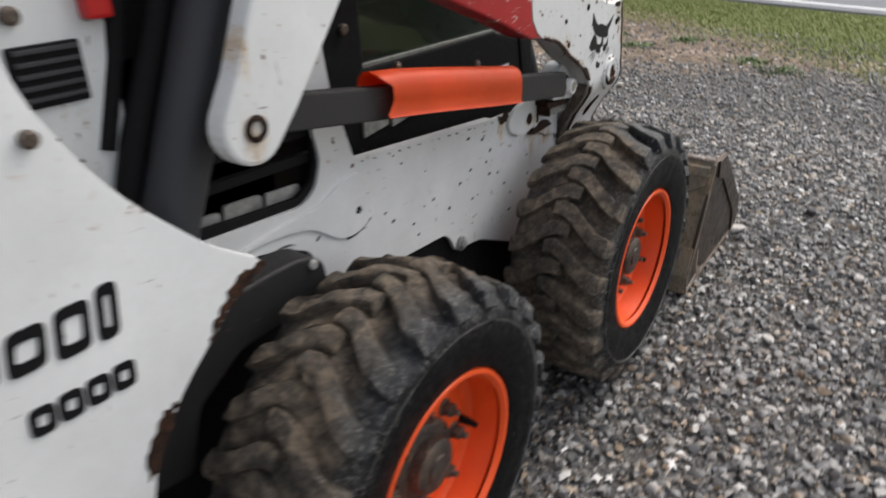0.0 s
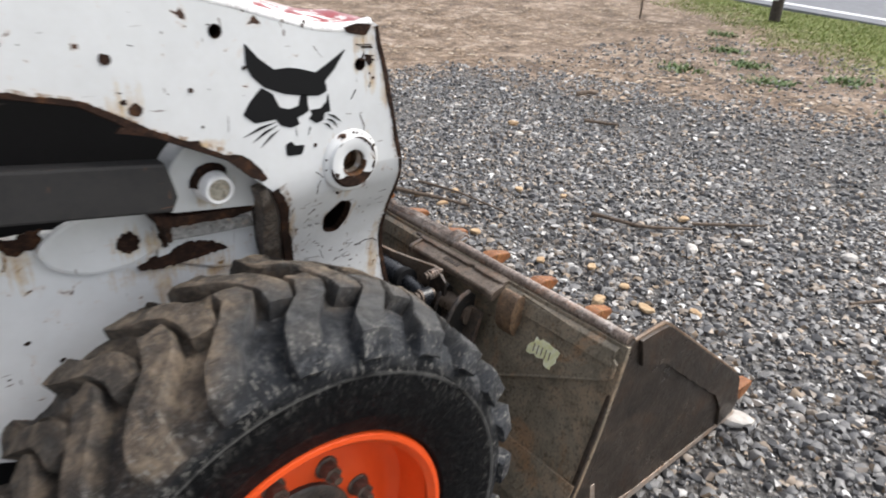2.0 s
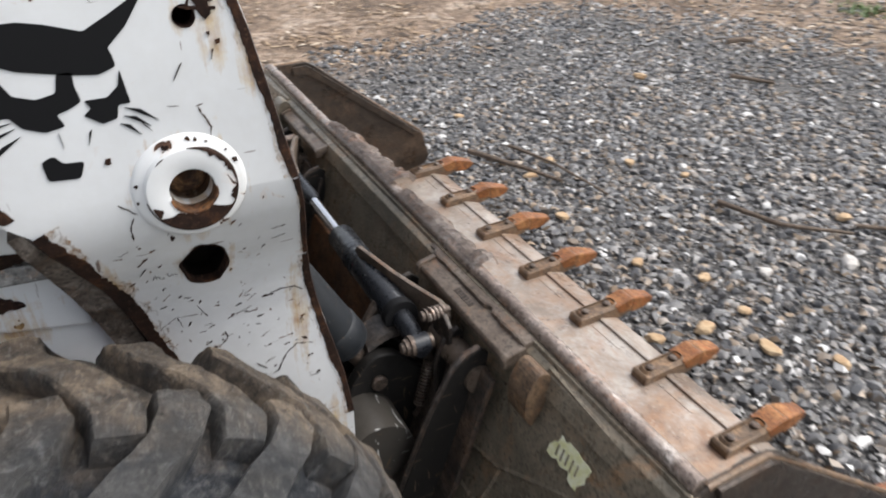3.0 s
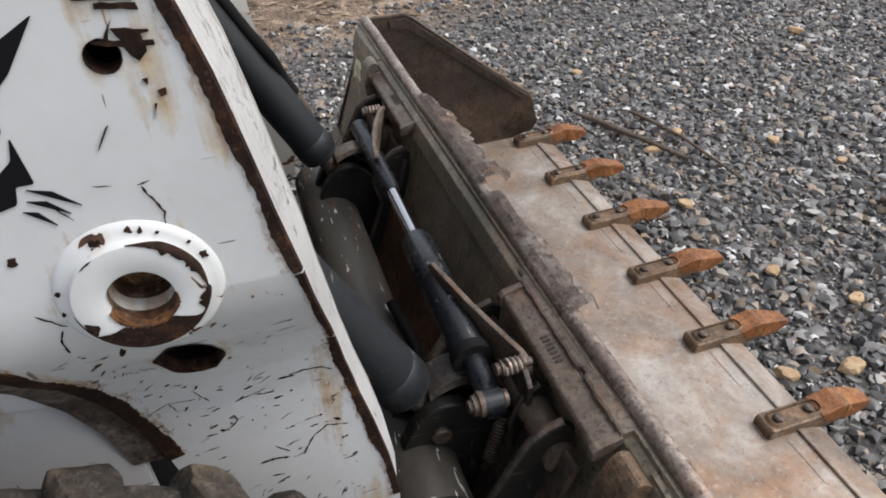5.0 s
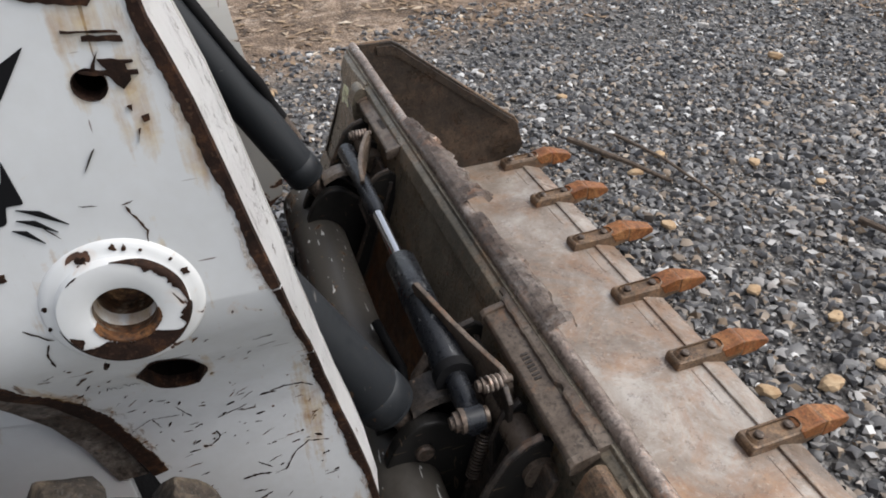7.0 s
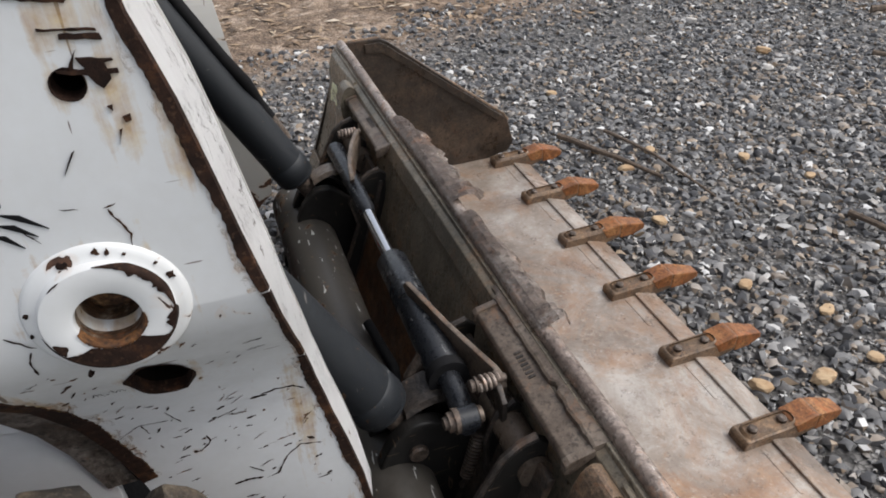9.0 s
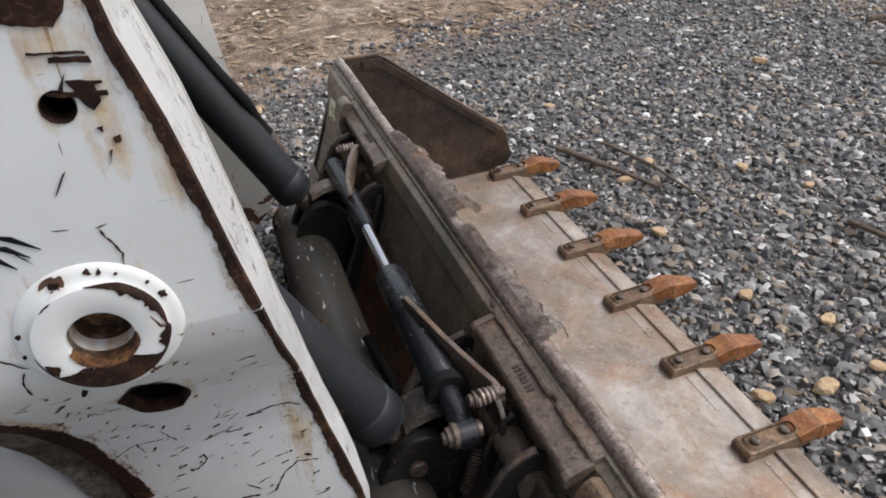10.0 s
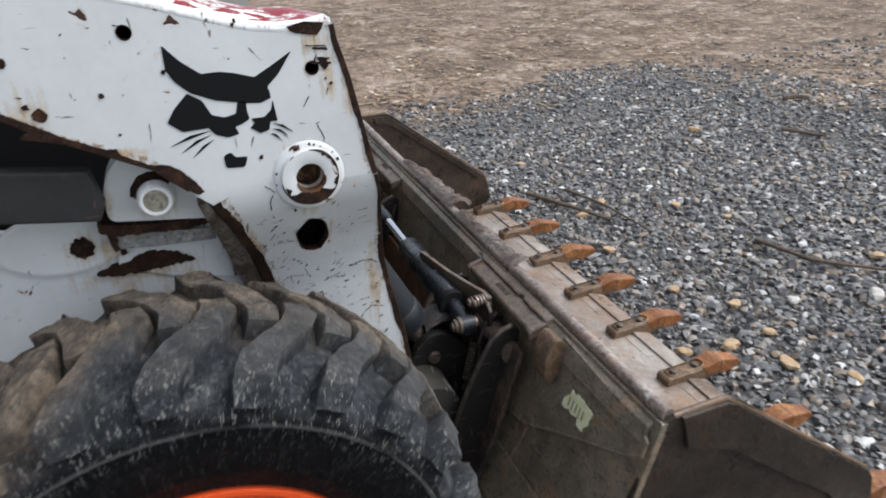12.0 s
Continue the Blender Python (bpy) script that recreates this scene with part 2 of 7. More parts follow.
def floor_steel():
    """Scraped bucket floor: grey bare steel, rust blooms, pale dust and scratches along the digging line."""
    k = Mat("bucket_floor_steel", 0.38, 0.35)
    grey = k.ramp(k.noise(7.0, 8, 0.7, dist=0.5), (0.32, (0.19, 0.150, 0.120)), (0.49, (0.31, 0.258, 0.215)), (0.66, (0.47, 0.425, 0.38)))
    bloom = k.ramp(k.noise(5.2, 9, 0.78, dist=0.8), (0.46, 0.0), (0.62, 0.66))
    c = k.mix(bloom, grey, k.ramp(k.noise(30, 5), (0.3, (0.22, 0.095, 0.040)), (0.7, (0.44, 0.245, 0.125))))
    dark = k.ramp(k.noise(3.1, 5, 0.6, k.scaled((1.0, 1.0, 1.0))), (0.56, 0.0), (0.72, 0.6))
    c = k.mix(dark, c, (0.095, 0.07, 0.055))
    lines = k.ramp(k.noise(1.0, 4, 0.6, k.scaled((85, 5, 20))), (0.60, 0.0), (0.70, 0.16))
    c = k.mix(lines, c, (0.52, 0.49, 0.46))
    specks = k.ramp(k.noise(75, 6, 0.75), (0.56, 0.0), (0.68, 0.45))
    c = k.mix(specks, c, (0.56, 0.51, 0.45))
    c = k.mix(k.ramp(k.noise(60, 6, 0.75, k.scaled((1.1, 0.9, 1.0))), (0.56, 0.0), (0.68, 0.6)), c, (0.12, 0.085, 0.062))
    r = k.ramp(k.noise(11, 6, 0.7), (0.34, 0.20), (0.66, 0.58))
    return k.done(c, r, k.math("ADD", k.noise(22, 6), k.math("MULTIPLY", k.noise(150, 3), 0.4)), 0.0022, 0.6)


BUCKET_FLOOR = floor_steel()
TOOTH = steel("tooth_rust", (0.11, 0.040, 0.014), (0.27, 0.100, 0.030), (0.44, 0.22, 0.085), 0.55, 16, 0.0015, 0.15)
TOOTH_DARK = steel("tooth_adapter_steel", (0.075, 0.050, 0.034), (0.16, 0.105, 0.066), (0.32, 0.20, 0.11), 0.55, 20, 0.0015, 0.2)
BOLT = steel("bolt_steel", (0.05, 0.04, 0.035), (0.12, 0.09, 0.07), (0.2, 0.16, 0.13), 0.5, 40, 0.001, 0.4)
CHROME = Mat("chrome", 0.16, 1.0).done((0.72, 0.72, 0.74))
INK = Mat("black_decal", 0.5).done((0.006, 0.006, 0.007))
INK.node_tree.nodes["Principled BSDF"].inputs["Specular IOR Level"].default_value = 0.2
# near-black colour that stands in for the shade inside holes and the engine bay
HOLE_SHADE = Mat("painted_hole_shade", 1.0).done((0.008, 0.006, 0.005))
HOLE_SHADE.node_tree.nodes["Principled BSDF"].inputs["Specular IOR Level"].default_value = 0.05


def stain_material():
    """Thin rust run over paint, broken up and see-through."""
    k = Mat("rust_stain", 0.7)
    a = k.ramp(k.noise(1.0, 7, 0.7, k.scaled((60, 90, 55)), 0.6), (0.47, 0.0), (0.68, 0.8))
    k.l.new(a, k.b.inputs["Alpha"])
    return k.done(k.ramp(k.noise(70, 4), (0.3, (0.21, 0.085, 0.024)), (0.7, (0.46, 0.29, 0.12))))


STAIN = stain_material()
LAMP_RED = Mat("red_lens", 0.25).done((0.5, 0.01, 0.012))


def glass_material():
    k = Mat("tinted_cab_glass", 0.08)
    k.b.inputs["Transmission Weight"].default_value = 0.55
    return k.done(k.ramp(k.noise(3, 3), (0.3, (0.02, 0.03, 0.022)), (0.7, (0.04, 0.055, 0.045))))


GLASS = glass_material()


def rubber_material(name, reach, backward):
    """Tyre rubber: bare blue-black on the outer half, dried mud as far out as reach (more at the back), pale scuffs on the shoulder."""
    k = Mat(name, 0.6)
    rub = k.ramp(k.noise(17, 9, 0.78), (0.34, (0.006, 0.0070, 0.0095)), (0.53, (0.025, 0.0285, 0.035)), (0.70, (0.155, 0.153, 0.150)))
    mud = k.ramp(k.noise(32, 8, 0.7), (0.32, (0.044, 0.034, 0.025)), (0.50, (0.135, 0.104, 0.077)), (0.66, (0.28, 0.214, 0.150)))
    mud = k.mix(k.ramp(k.noise(15, 6, 0.7), (0.42, 0.75), (0.54, 0.0)), mud, (0.030, 0.027, 0.025))
    x, y = k.axis(0), k.axis(1)
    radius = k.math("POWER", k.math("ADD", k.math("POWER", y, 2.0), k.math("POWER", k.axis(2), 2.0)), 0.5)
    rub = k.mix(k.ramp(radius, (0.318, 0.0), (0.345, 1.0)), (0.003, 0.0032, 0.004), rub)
    tread = k.ramp(radius, (0.328, 0.0), (0.358, 1.0))
    edge = k.math("ADD", reach, k.math("MULTIPLY", k.math("MULTIPLY", y, -1.0, True), backward))
    wob = k.math("MULTIPLY", k.math("SUBTRACT", k.noise(11, 7, 0.75), 0.5), 0.22)
    inward = k.math("MULTIPLY", k.math("ADD", k.math("SUBTRACT", edge, x), wob), 14.0, True)
    amount = k.math("MULTIPLY", tread, inward, True)
    amount = k.math("MULTIPLY", amount, k.ramp(k.noise(24, 6, 0.7), (0.30, 0.45), (0.46, 1.0)))
    c = k.mix(amount, rub, mud)
    band = k.ramp(radius, (0.296, 0.12), (0.332, 1.0))
    worn = k.math("MULTIPLY", k.ramp(radius, (0.366, 0.0), (0.384, 0.48)), k.ramp(k.noise(21, 7, 0.75), (0.36, 0.2), (0.60, 1.0)))
    worn = k.math("MULTIPLY", worn, k.math("SUBTRACT", 1.0, k.math("MULTIPLY", amount, 0.85)))
    c = k.mix(worn, c, (0.130, 0.121, 0.108))
    crumb = k.noise(58, 7, 0.8, dist=0.5)
    c = k.mix(k.math("MULTIPLY", band, k.ramp(crumb, (0.34, 0.7), (0.44, 0.0))), c, (0.006, 0.006, 0.007))
    c = k.mix(k.math("MULTIPLY", band, k.ramp(crumb, (0.55, 0.0), (0.66, 0.6))), c, k.mix(amount, (0.19, 0.19, 0.195), (0.29, 0.225, 0.165)))
    # crumbs of dried mud that ran outwards over the flank
    polar = k.n.new("ShaderNodeCombineXYZ")
    k.l.new(k.math("MULTIPLY", k.math("ARCTAN2", y, k.axis(2)), 80.0), polar.inputs[0])
    k.l.new(k.math("MULTIPLY", radius, 78.0), polar.inputs[1])
    k.l.new(k.math("MULTIPLY", x, 78.0), polar.inputs[2])
    specks = k.ramp(k.noise(1.0, 6, 0.72, polar.outputs[0], 0.25), (0.562, 0.0), (0.615, 0.9))
    flank = k.ramp(x, (0.085, 0.25), (0.13, 1.0))
    c = k.mix(k.math("MULTIPLY", k.math("MULTIPLY", specks, band), flank), c, (0.31, 0.295, 0.265))
    line = k.math("MULTIPLY", k.ramp(radius, (0.3148, 0.0), (0.3165, 1.0)), k.ramp(radius, (0.3175, 1.0), (0.3190, 0.0)))
    line = k.math("MULTIPLY", line, k.ramp(k.noise(7, 4), (0.38, 0.1), (0.52, 0.9)))
    c = k.mix(line, c, (0.19, 0.185, 0.175))
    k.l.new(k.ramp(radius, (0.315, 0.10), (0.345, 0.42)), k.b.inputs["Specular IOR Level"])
    r = k.mix(amount, k.ramp(k.noise(30, 4), (0.3, 0.34), (0.7, 0.62)), 0.9)
    return k.done(c, r, k.math("ADD", k.noise(26, 9, 0.78), k.math("MULTIPLY", k.noise(75, 7, 0.78), 0.9)), 0.0085, 1.0)


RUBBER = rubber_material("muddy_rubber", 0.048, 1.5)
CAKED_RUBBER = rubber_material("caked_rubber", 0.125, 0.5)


def stone_material(name, by_object=False):
    k = Mat(name, 0.40)
    r = k.each() if by_object else k.island()
    c = k.ramp(r, (0.0, (0.026, 0.0255, 0.028)), (0.22, (0.062, 0.061, 0.064)), (0.50, (0.122, 0.119, 0.118)), (0.66, (0.205, 0.197, 0.188)),
               (0.74, (0.175, 0.138, 0.105)), (0.84, (0.31, 0.225, 0.145)), (0.91, (0.33, 0.31, 0.29)), (1.0, (0.66, 0.65, 0.63)))
    c = k.mix(k.math("MULTIPLY", k.noise(120, 4), 0.6), c, k.mix(0.5, c, (0.07, 0.065, 0.06)))
    return k.done(c, None, k.noise(160, 4), 0.002, 0.5)


STONE = stone_material("gravel_stone")


def plain(name, a, b, scale=20, rough=0.85, depth=0.003):
    k = Mat(name, rough)
    return k.done(k.ramp(k.noise(scale, 6, 0.65), (0.32, a), (0.68, b)), None, k.noise(scale * 2.5, 5), depth, 0.6)


STONE_PALE = plain("pale_stone", (0.36, 0.33, 0.30), (0.58, 0.55, 0.51), 40)
STONE_TAN = plain("tan_stone", (0.33, 0.20, 0.10), (0.50, 0.37, 0.23), 30)
STICK = plain("dead_wood", (0.06, 0.042, 0.03), (0.17, 0.125, 0.09), 60)
POST_WOOD = plain("dark_post_wood", (0.02, 0.016, 0.013), (0.06, 0.045, 0.035), 30)
ASPHALT = plain("asphalt", (0.115, 0.12, 0.135), (0.165, 0.17, 0.185), 9, 0.8)
LINE_PAINT = plain("road_line_paint", (0.62, 0.63, 0.64), (0.8, 0.8, 0.8), 12, 0.7)
SHOULDER = plain("road_shoulder", (0.22, 0.21, 0.20), (0.33, 0.32, 0.30), 14)
BANNER = plain("banner_vinyl", (0.66, 0.66, 0.67), (0.78, 0.78, 0.78), 6, 0.5)
BANNER_RED = Mat("banner_red_ink", 0.5).done((0.085, 0.035, 0.045))
BANNER_BLUE = Mat("banner_blue_ink", 0.5).done((0.05, 0.075, 0.16))
STICKER = plain("yellow_sticker", (0.70, 0.69, 0.30), (0.90, 0.89, 0.70), 70, 0.5)
HOUSE_WHITE = plain("white_boards", (0.6, 0.6, 0.6), (0.75, 0.75, 0.75), 5)
HOUSE_WALL = plain("dark_house_wall", (0.10, 0.085, 0.07), (0.17, 0.14, 0.12), 3)
BARK = plain("bark", (0.05, 0.042, 0.035), (0.13, 0.11, 0.09), 15)


def leaf_material(name, stops):
    k = Mat(name, 0.7)
    return k.done(k.ramp(k.island(), *stops))


GRASS = leaf_material("grass_blade", [(0.0, (0.10, 0.14, 0.025)), (0.5, (0.165, 0.215, 0.042)), (0.82, (0.24, 0.265, 0.07)), (1.0, (0.36, 0.32, 0.16))])
WEED = leaf_material("weed_leaf", [(0.0, (0.06, 0.10, 0.03)), (1.0, (0.14, 0.20, 0.065))])
LITTER = leaf_material("leaf_litter", [(0.0, (0.05, 0.034, 0.022)), (0.35, (0.16, 0.10, 0.055)), (0.65, (0.27, 0.18, 0.105)), (0.88, (0.38, 0.28, 0.18)), (1.0, (0.62, 0.53, 0.42))])
FOLIAGE = leaf_material("hedge_leaf", [(0.0, (0.02, 0.04, 0.012)), (1.0, (0.06, 0.10, 0.03))])


def ground_material():
    """Gravel yard that gives way to leafy dirt and then to a grass verge."""
    k = Mat("yard_ground", 0.9)
    x, y = k.axis(0), k.axis(1)
    wob = k.math("MULTIPLY", k.math("SUBTRACT", k.noise(1.3, 5, 0.7), 0.5), 1.6)
    d1 = k.math("ADD", k.math("ADD", x, 2.7), k.math("MULTIPLY", y, 0.3))
    d2 = k.math("SUBTRACT", k.math("ADD", 7.08, k.math("MULTIPLY", x, 0.37)), y)
    inside = k.math("ADD", k.math("MINIMUM", d1, d2), k.math("MULTIPLY", wob, 0.5))
    gravel = k.math("ADD", 0.5, k.math("MULTIPLY", inside, 2.2), True)
    g = k.math("ADD", k.math("MULTIPLY", x, 0.597), k.math("MULTIPLY", y, 0.80))
    green = k.math("MULTIPLY", k.math("ADD", k.math("SUBTRACT", g, 5.4), wob), 1.3, True)
    peb = k.voronoi(62, "F1", "Color")
    grit = k.ramp(peb, (0.1, (0.028, 0.028, 0.030)), (0.4, (0.085, 0.081, 0.079)), (0.7, (0.16, 0.152, 0.143)), (0.95, (0.34, 0.325, 0.31)))
    # shade in the gaps between pebbles, painted dark along the cell borders
    grit = k.mix(k.ramp(k.voronoi(62, "DISTANCE_TO_EDGE"), (0.0, 0.85), (0.14, 0.0)), grit, (0.022, 0.021, 0.020))
    grit = k.mix(k.ramp(k.noise(0.9, 4), (0.4, 0.0), (0.7, 0.25)), grit, (0.13, 0.115, 0.10))
    dirt = k.ramp(k.noise(2.4, 12, 0.82, dist=0.8), (0.37, (0.055, 0.036, 0.024)), (0.47, (0.18, 0.122, 0.080)), (0.54, (0.31, 0.225, 0.158)), (0.64, (0.56, 0.48, 0.40)))
    clods = k.ramp(k.noise(11, 8, 0.75), (0.40, 0.75), (0.55, 0.0))
    dirt = k.mix(clods, dirt, (0.075, 0.050, 0.034))
    chips = k.ramp(k.noise(42, 4, 0.6), (0.63, 0.0), (0.68, 0.8))
    dirt = k.mix(chips, dirt, (0.46, 0.38, 0.29))
    turf = k.ramp(k.noise(5, 8, 0.7), (0.3, (0.12, 0.115, 0.04)), (0.55, (0.17, 0.20, 0.05)), (0.75, (0.30, 0.27, 0.13)))
    c = k.mix(gravel, dirt, grit)
    c = k.mix(green, c, turf)
    h = k.math("ADD", k.math("MULTIPLY", k.voronoi(62), 1.0), k.noise(30, 6))
    return k.done(c, None, h, 0.012, 0.8)


GROUND = ground_material()


# ---------------------------------------------------------------- mesh helpers
def link_mesh(name, bm, mat, parent=None, label="", smooth=False, fix=True):
    if fix:
        bmesh.ops.recalc_face_normals(bm, faces=bm.faces[:])
    me = bpy.data.meshes.new(name)
    bm.to_mesh(me)
    bm.free()
    me.materials.append(mat)
    if smooth:
        me.shade_smooth()
        me.set_sharp_from_angle(angle=radians(38))
    ob = new(name, me)
    if parent:
        ob.parent = parent
        ob.matrix_parent_inverse = parent.matrix_world.inverted()
    if label:
        ob["label"] = label
    return ob


def part(name, bm, mat, parent, label="", smooth=False):
    return link_mesh(name, bm, mat, parent, label, smooth)


def thing(name, base, label, category, group=""):
    ob = new(name)
    ob.matrix_world = Matrix.Translation(base)
    bpy.context.view_layer.update()
    return tagged(ob, label, category, group)


def solid(name, bm, mat, label, category, group="", kind="", smooth=False):
    return tagged(link_mesh(name, bm, mat, None, "", smooth), label, category, group, kind)


def soften(bm, width, segments=2, angle=35):
    edges = [e for e in bm.edges if len(e.link_faces) == 2 and e.calc_face_angle(0) > radians(angle)]
    bmesh.ops.bevel(bm, geom=edges, offset=width, segments=segments, profile=0.6, affect="EDGES", clamp_overlap=True)
    return bm


def box(x0, x1, y0, y1, z0, z1, bevel=0.0, bm=None):
    own = bm is None
    bm = bm or bmesh.new()
    m = Matrix.Translation(((x0 + x1) / 2, (y0 + y1) / 2, (z0 + z1) / 2)) @ Matrix.Diagonal((abs(x1 - x0), abs(y1 - y0), abs(z1 - z0), 1))
    bmesh.ops.create_cube(bm, size=1, matrix=m)
    if bevel and own:
        soften(bm, bevel)
    return bm


def circle(cy, cz, r, n=20, squash=1.0):
    return [(cy + r * math.cos(2 * math.pi * i / n), cz + r * squash * math.sin(2 * math.pi * i / n)) for i in range(n)]


def rounded(pts, r, n=4):
    """A polygon with its corners rounded."""
    out = []
    for i, p in enumerate(pts):
        a, b, c = Vector(pts[i - 1]), Vector(p), Vector(pts[(i + 1) % len(pts)])
        ra = min(r, (a - b).length * 0.45, (c - b).length * 0.45)
        u, v = b + (a - b).normalized() * ra, b + (c - b).normalized() * ra
        for k in range(n + 1):
            t = k / n
            q = u * (1 - t) ** 2 + b * 2 * t * (1 - t) + v * t * t
            out.append((q.x, q.y))
    return out


def jagged(pts, step=0.006, amp=0.003, seed=0):
    """A polygon with a torn, uneven outline."""
    rnd, out = random.Random(seed), []
    for i, p in enumerate(pts):
        a, b = Vector(p), Vector(pts[(i + 1) % len(pts)])
        n = max(1, int((b - a).length / step))
        d = (b - a).normalized()
        for k in range(n):
            q = a.lerp(b, k / n)
            w = rnd.uniform(-amp, amp)
            out.append((q.x - d.y * w, q.y + d.x * w))
    return out


def sheet(outline, holes=(), x0=0.0, x1=0.01):
    """A plate in the y-z plane, with holes, from x0 to x1."""
    bm = bmesh.new()
    for loop in (outline, *holes):
        vs = [bm.verts.new((x0, y, z)) for y, z in loop]
        for i, v in enumerate(vs):
            bm.edges.new((vs[i - 1], v))
    bmesh.ops.triangle_fill(bm, use_beauty=True, edges=bm.edges[:], normal=(1, 0, 0))
    ext = bmesh.ops.extrude_face_region(bm, geom=bm.faces[:])
    bmesh.ops.translate(bm, vec=(x1 - x0, 0, 0), verts=[g for g in ext["geom"] if isinstance(g, bmesh.types.BMVert)])
    return bm


def slab(outline, plane, a, b, bevel=0.0):
    """A prism: the outline lies in 'yz', 'xz' or 'xy' and runs from a to b along the third axis."""
    bm = bmesh.new()
    order = {"yz": lambda u, v, w: (w, u, v), "xz": lambda u, v, w: (u, w, v), "xy": lambda u, v, w: (u, v, w)}[plane]
    lo = [bm.verts.new(order(u, v, a)) for u, v in outline]
    hi = [bm.verts.new(order(u, v, b)) for u, v in outline]
    n = len(outline)
    bm.faces.new(lo)
    bm.faces.new(hi)
    for i in range(n):
        bm.faces.new((lo[i], lo[(i + 1) % n], hi[(i + 1) % n], hi[i]))
    bmesh.ops.recalc_face_normals(bm, faces=bm.faces[:])
    if bevel:
        soften(bm, bevel)
    return bm


def tube(points, radius, n=14, bm=None, caps=True):
    """A round bar along points; radius may be one number or one a point."""
    bm = bm or bmesh.new()
    pts = [Vector(p) for p in points]
    rad = radius if isinstance(radius, (list, tuple)) else [radius] * len(pts)
    rings, side = [], None
    for i, p in enumerate(pts):
        d = (pts[min(i + 1, len(pts) - 1)] - pts[max(i - 1, 0)]).normalized()
        if side is None:
            side = d.orthogonal().normalized()
        side = (side - d * side.dot(d)).normalized()
        up = d.cross(side)
        rings.append([bm.verts.new(p + rad[i] * (math.cos(2 * math.pi * k / n) * side + math.sin(2 * math.pi * k / n) * up)) for k in range(n)])
    for a, b in zip(rings, rings[1:]):
        for k in range(n):
            bm.faces.new((a[k], a[(k + 1) % n], b[(k + 1) % n], b[k]))
    if caps:
        bm.faces.new(rings[0][::-1])
        bm.faces.new(rings[-1])
    return bm


def lathe(profile, centre, axis="x", n=40, bm=None):
    """Turns (along, radius) pairs round an axis through centre."""
    bm = bm or bmesh.new()
    c, rings = Vector(centre), []
    for a, r in profile:
        ring = []
        for k in range(n):
            u, v = r * math.cos(2 * math.pi * k / n), r * math.sin(2 * math.pi * k / n)
            ring.append(bm.verts.new(c + Vector({"x": (a, u, v), "y": (u, a, v), "z": (u, v, a)}[axis])))
        rings.append(ring)
    for a, b in zip(rings, rings[1:]):
        for k in range(n):
            bm.faces.new((a[k], a[(k + 1) % n], b[(k + 1) % n], b[k]))
    return bm


def closed_lathe(profile, centre, axis="x", n=32):
    bm = lathe(profile, centre, axis, n)
    bmesh.ops.holes_fill(bm, edges=bm.edges[:], sides=n)
    return bm


def coil(a, b, radius, turns, wire, n=12):
    a, b = Vector(a), Vector(b)
    d = (b - a).normalized()
    u = d.orthogonal().normalized()
    v = d.cross(u)
    steps = turns * n
    return tube([a.lerp(b, i / steps) + radius * (math.cos(2 * math.pi * i / n) * u + math.sin(2 * math.pi * i / n) * v) for i in range(steps + 1)], wire, 6)


def side_x(x, side):
    return x if side > 0 else 2 * XC - x


# ---------------------------------------------------------------- the loader
loader = thing("skid_steer_loader", (XC, 1.42, 0.0), "chipped white and red skid steer loader with orange wheels", "loader")


def mirrored(bm, side):
    if side < 0:
        for v in bm.verts:
            v.co.x = 2 * XC - v.co.x
    return bm


def dent(z):
    """How far the front of the lift arm steps in towards its foot."""
    knots = ((0.875, 0.0), (0.845, -0.008), (0.80, -0.036), (0.765, -0.062), (0.71, -0.090), (0.66, -0.104), (0.61, -0.108))
    if z >= knots[0][0]:
        return 0.0
    for (za, da), (zb, db) in zip(knots, knots[1:]):
        if z >= zb:
            return da + (db - da) * (za - z) / (za - zb)
    return -0.108


def bent(bm):
    for k in range(18):
        z = 0.878 - 0.0155 * k
        bmesh.ops.bisect_plane(bm, geom=bm.verts[:] + bm.edges[:] + bm.faces[:], plane_co=(0, 0, z), plane_no=(0, 0, 1))
    for v in bm.verts:
        v.co.x += dent(v.co.z)
    return bm


def sp(name, bm, mat, parent, side, label="", smooth=False):
    return part(name, mirrored(bm, side), mat, parent, label, smooth)


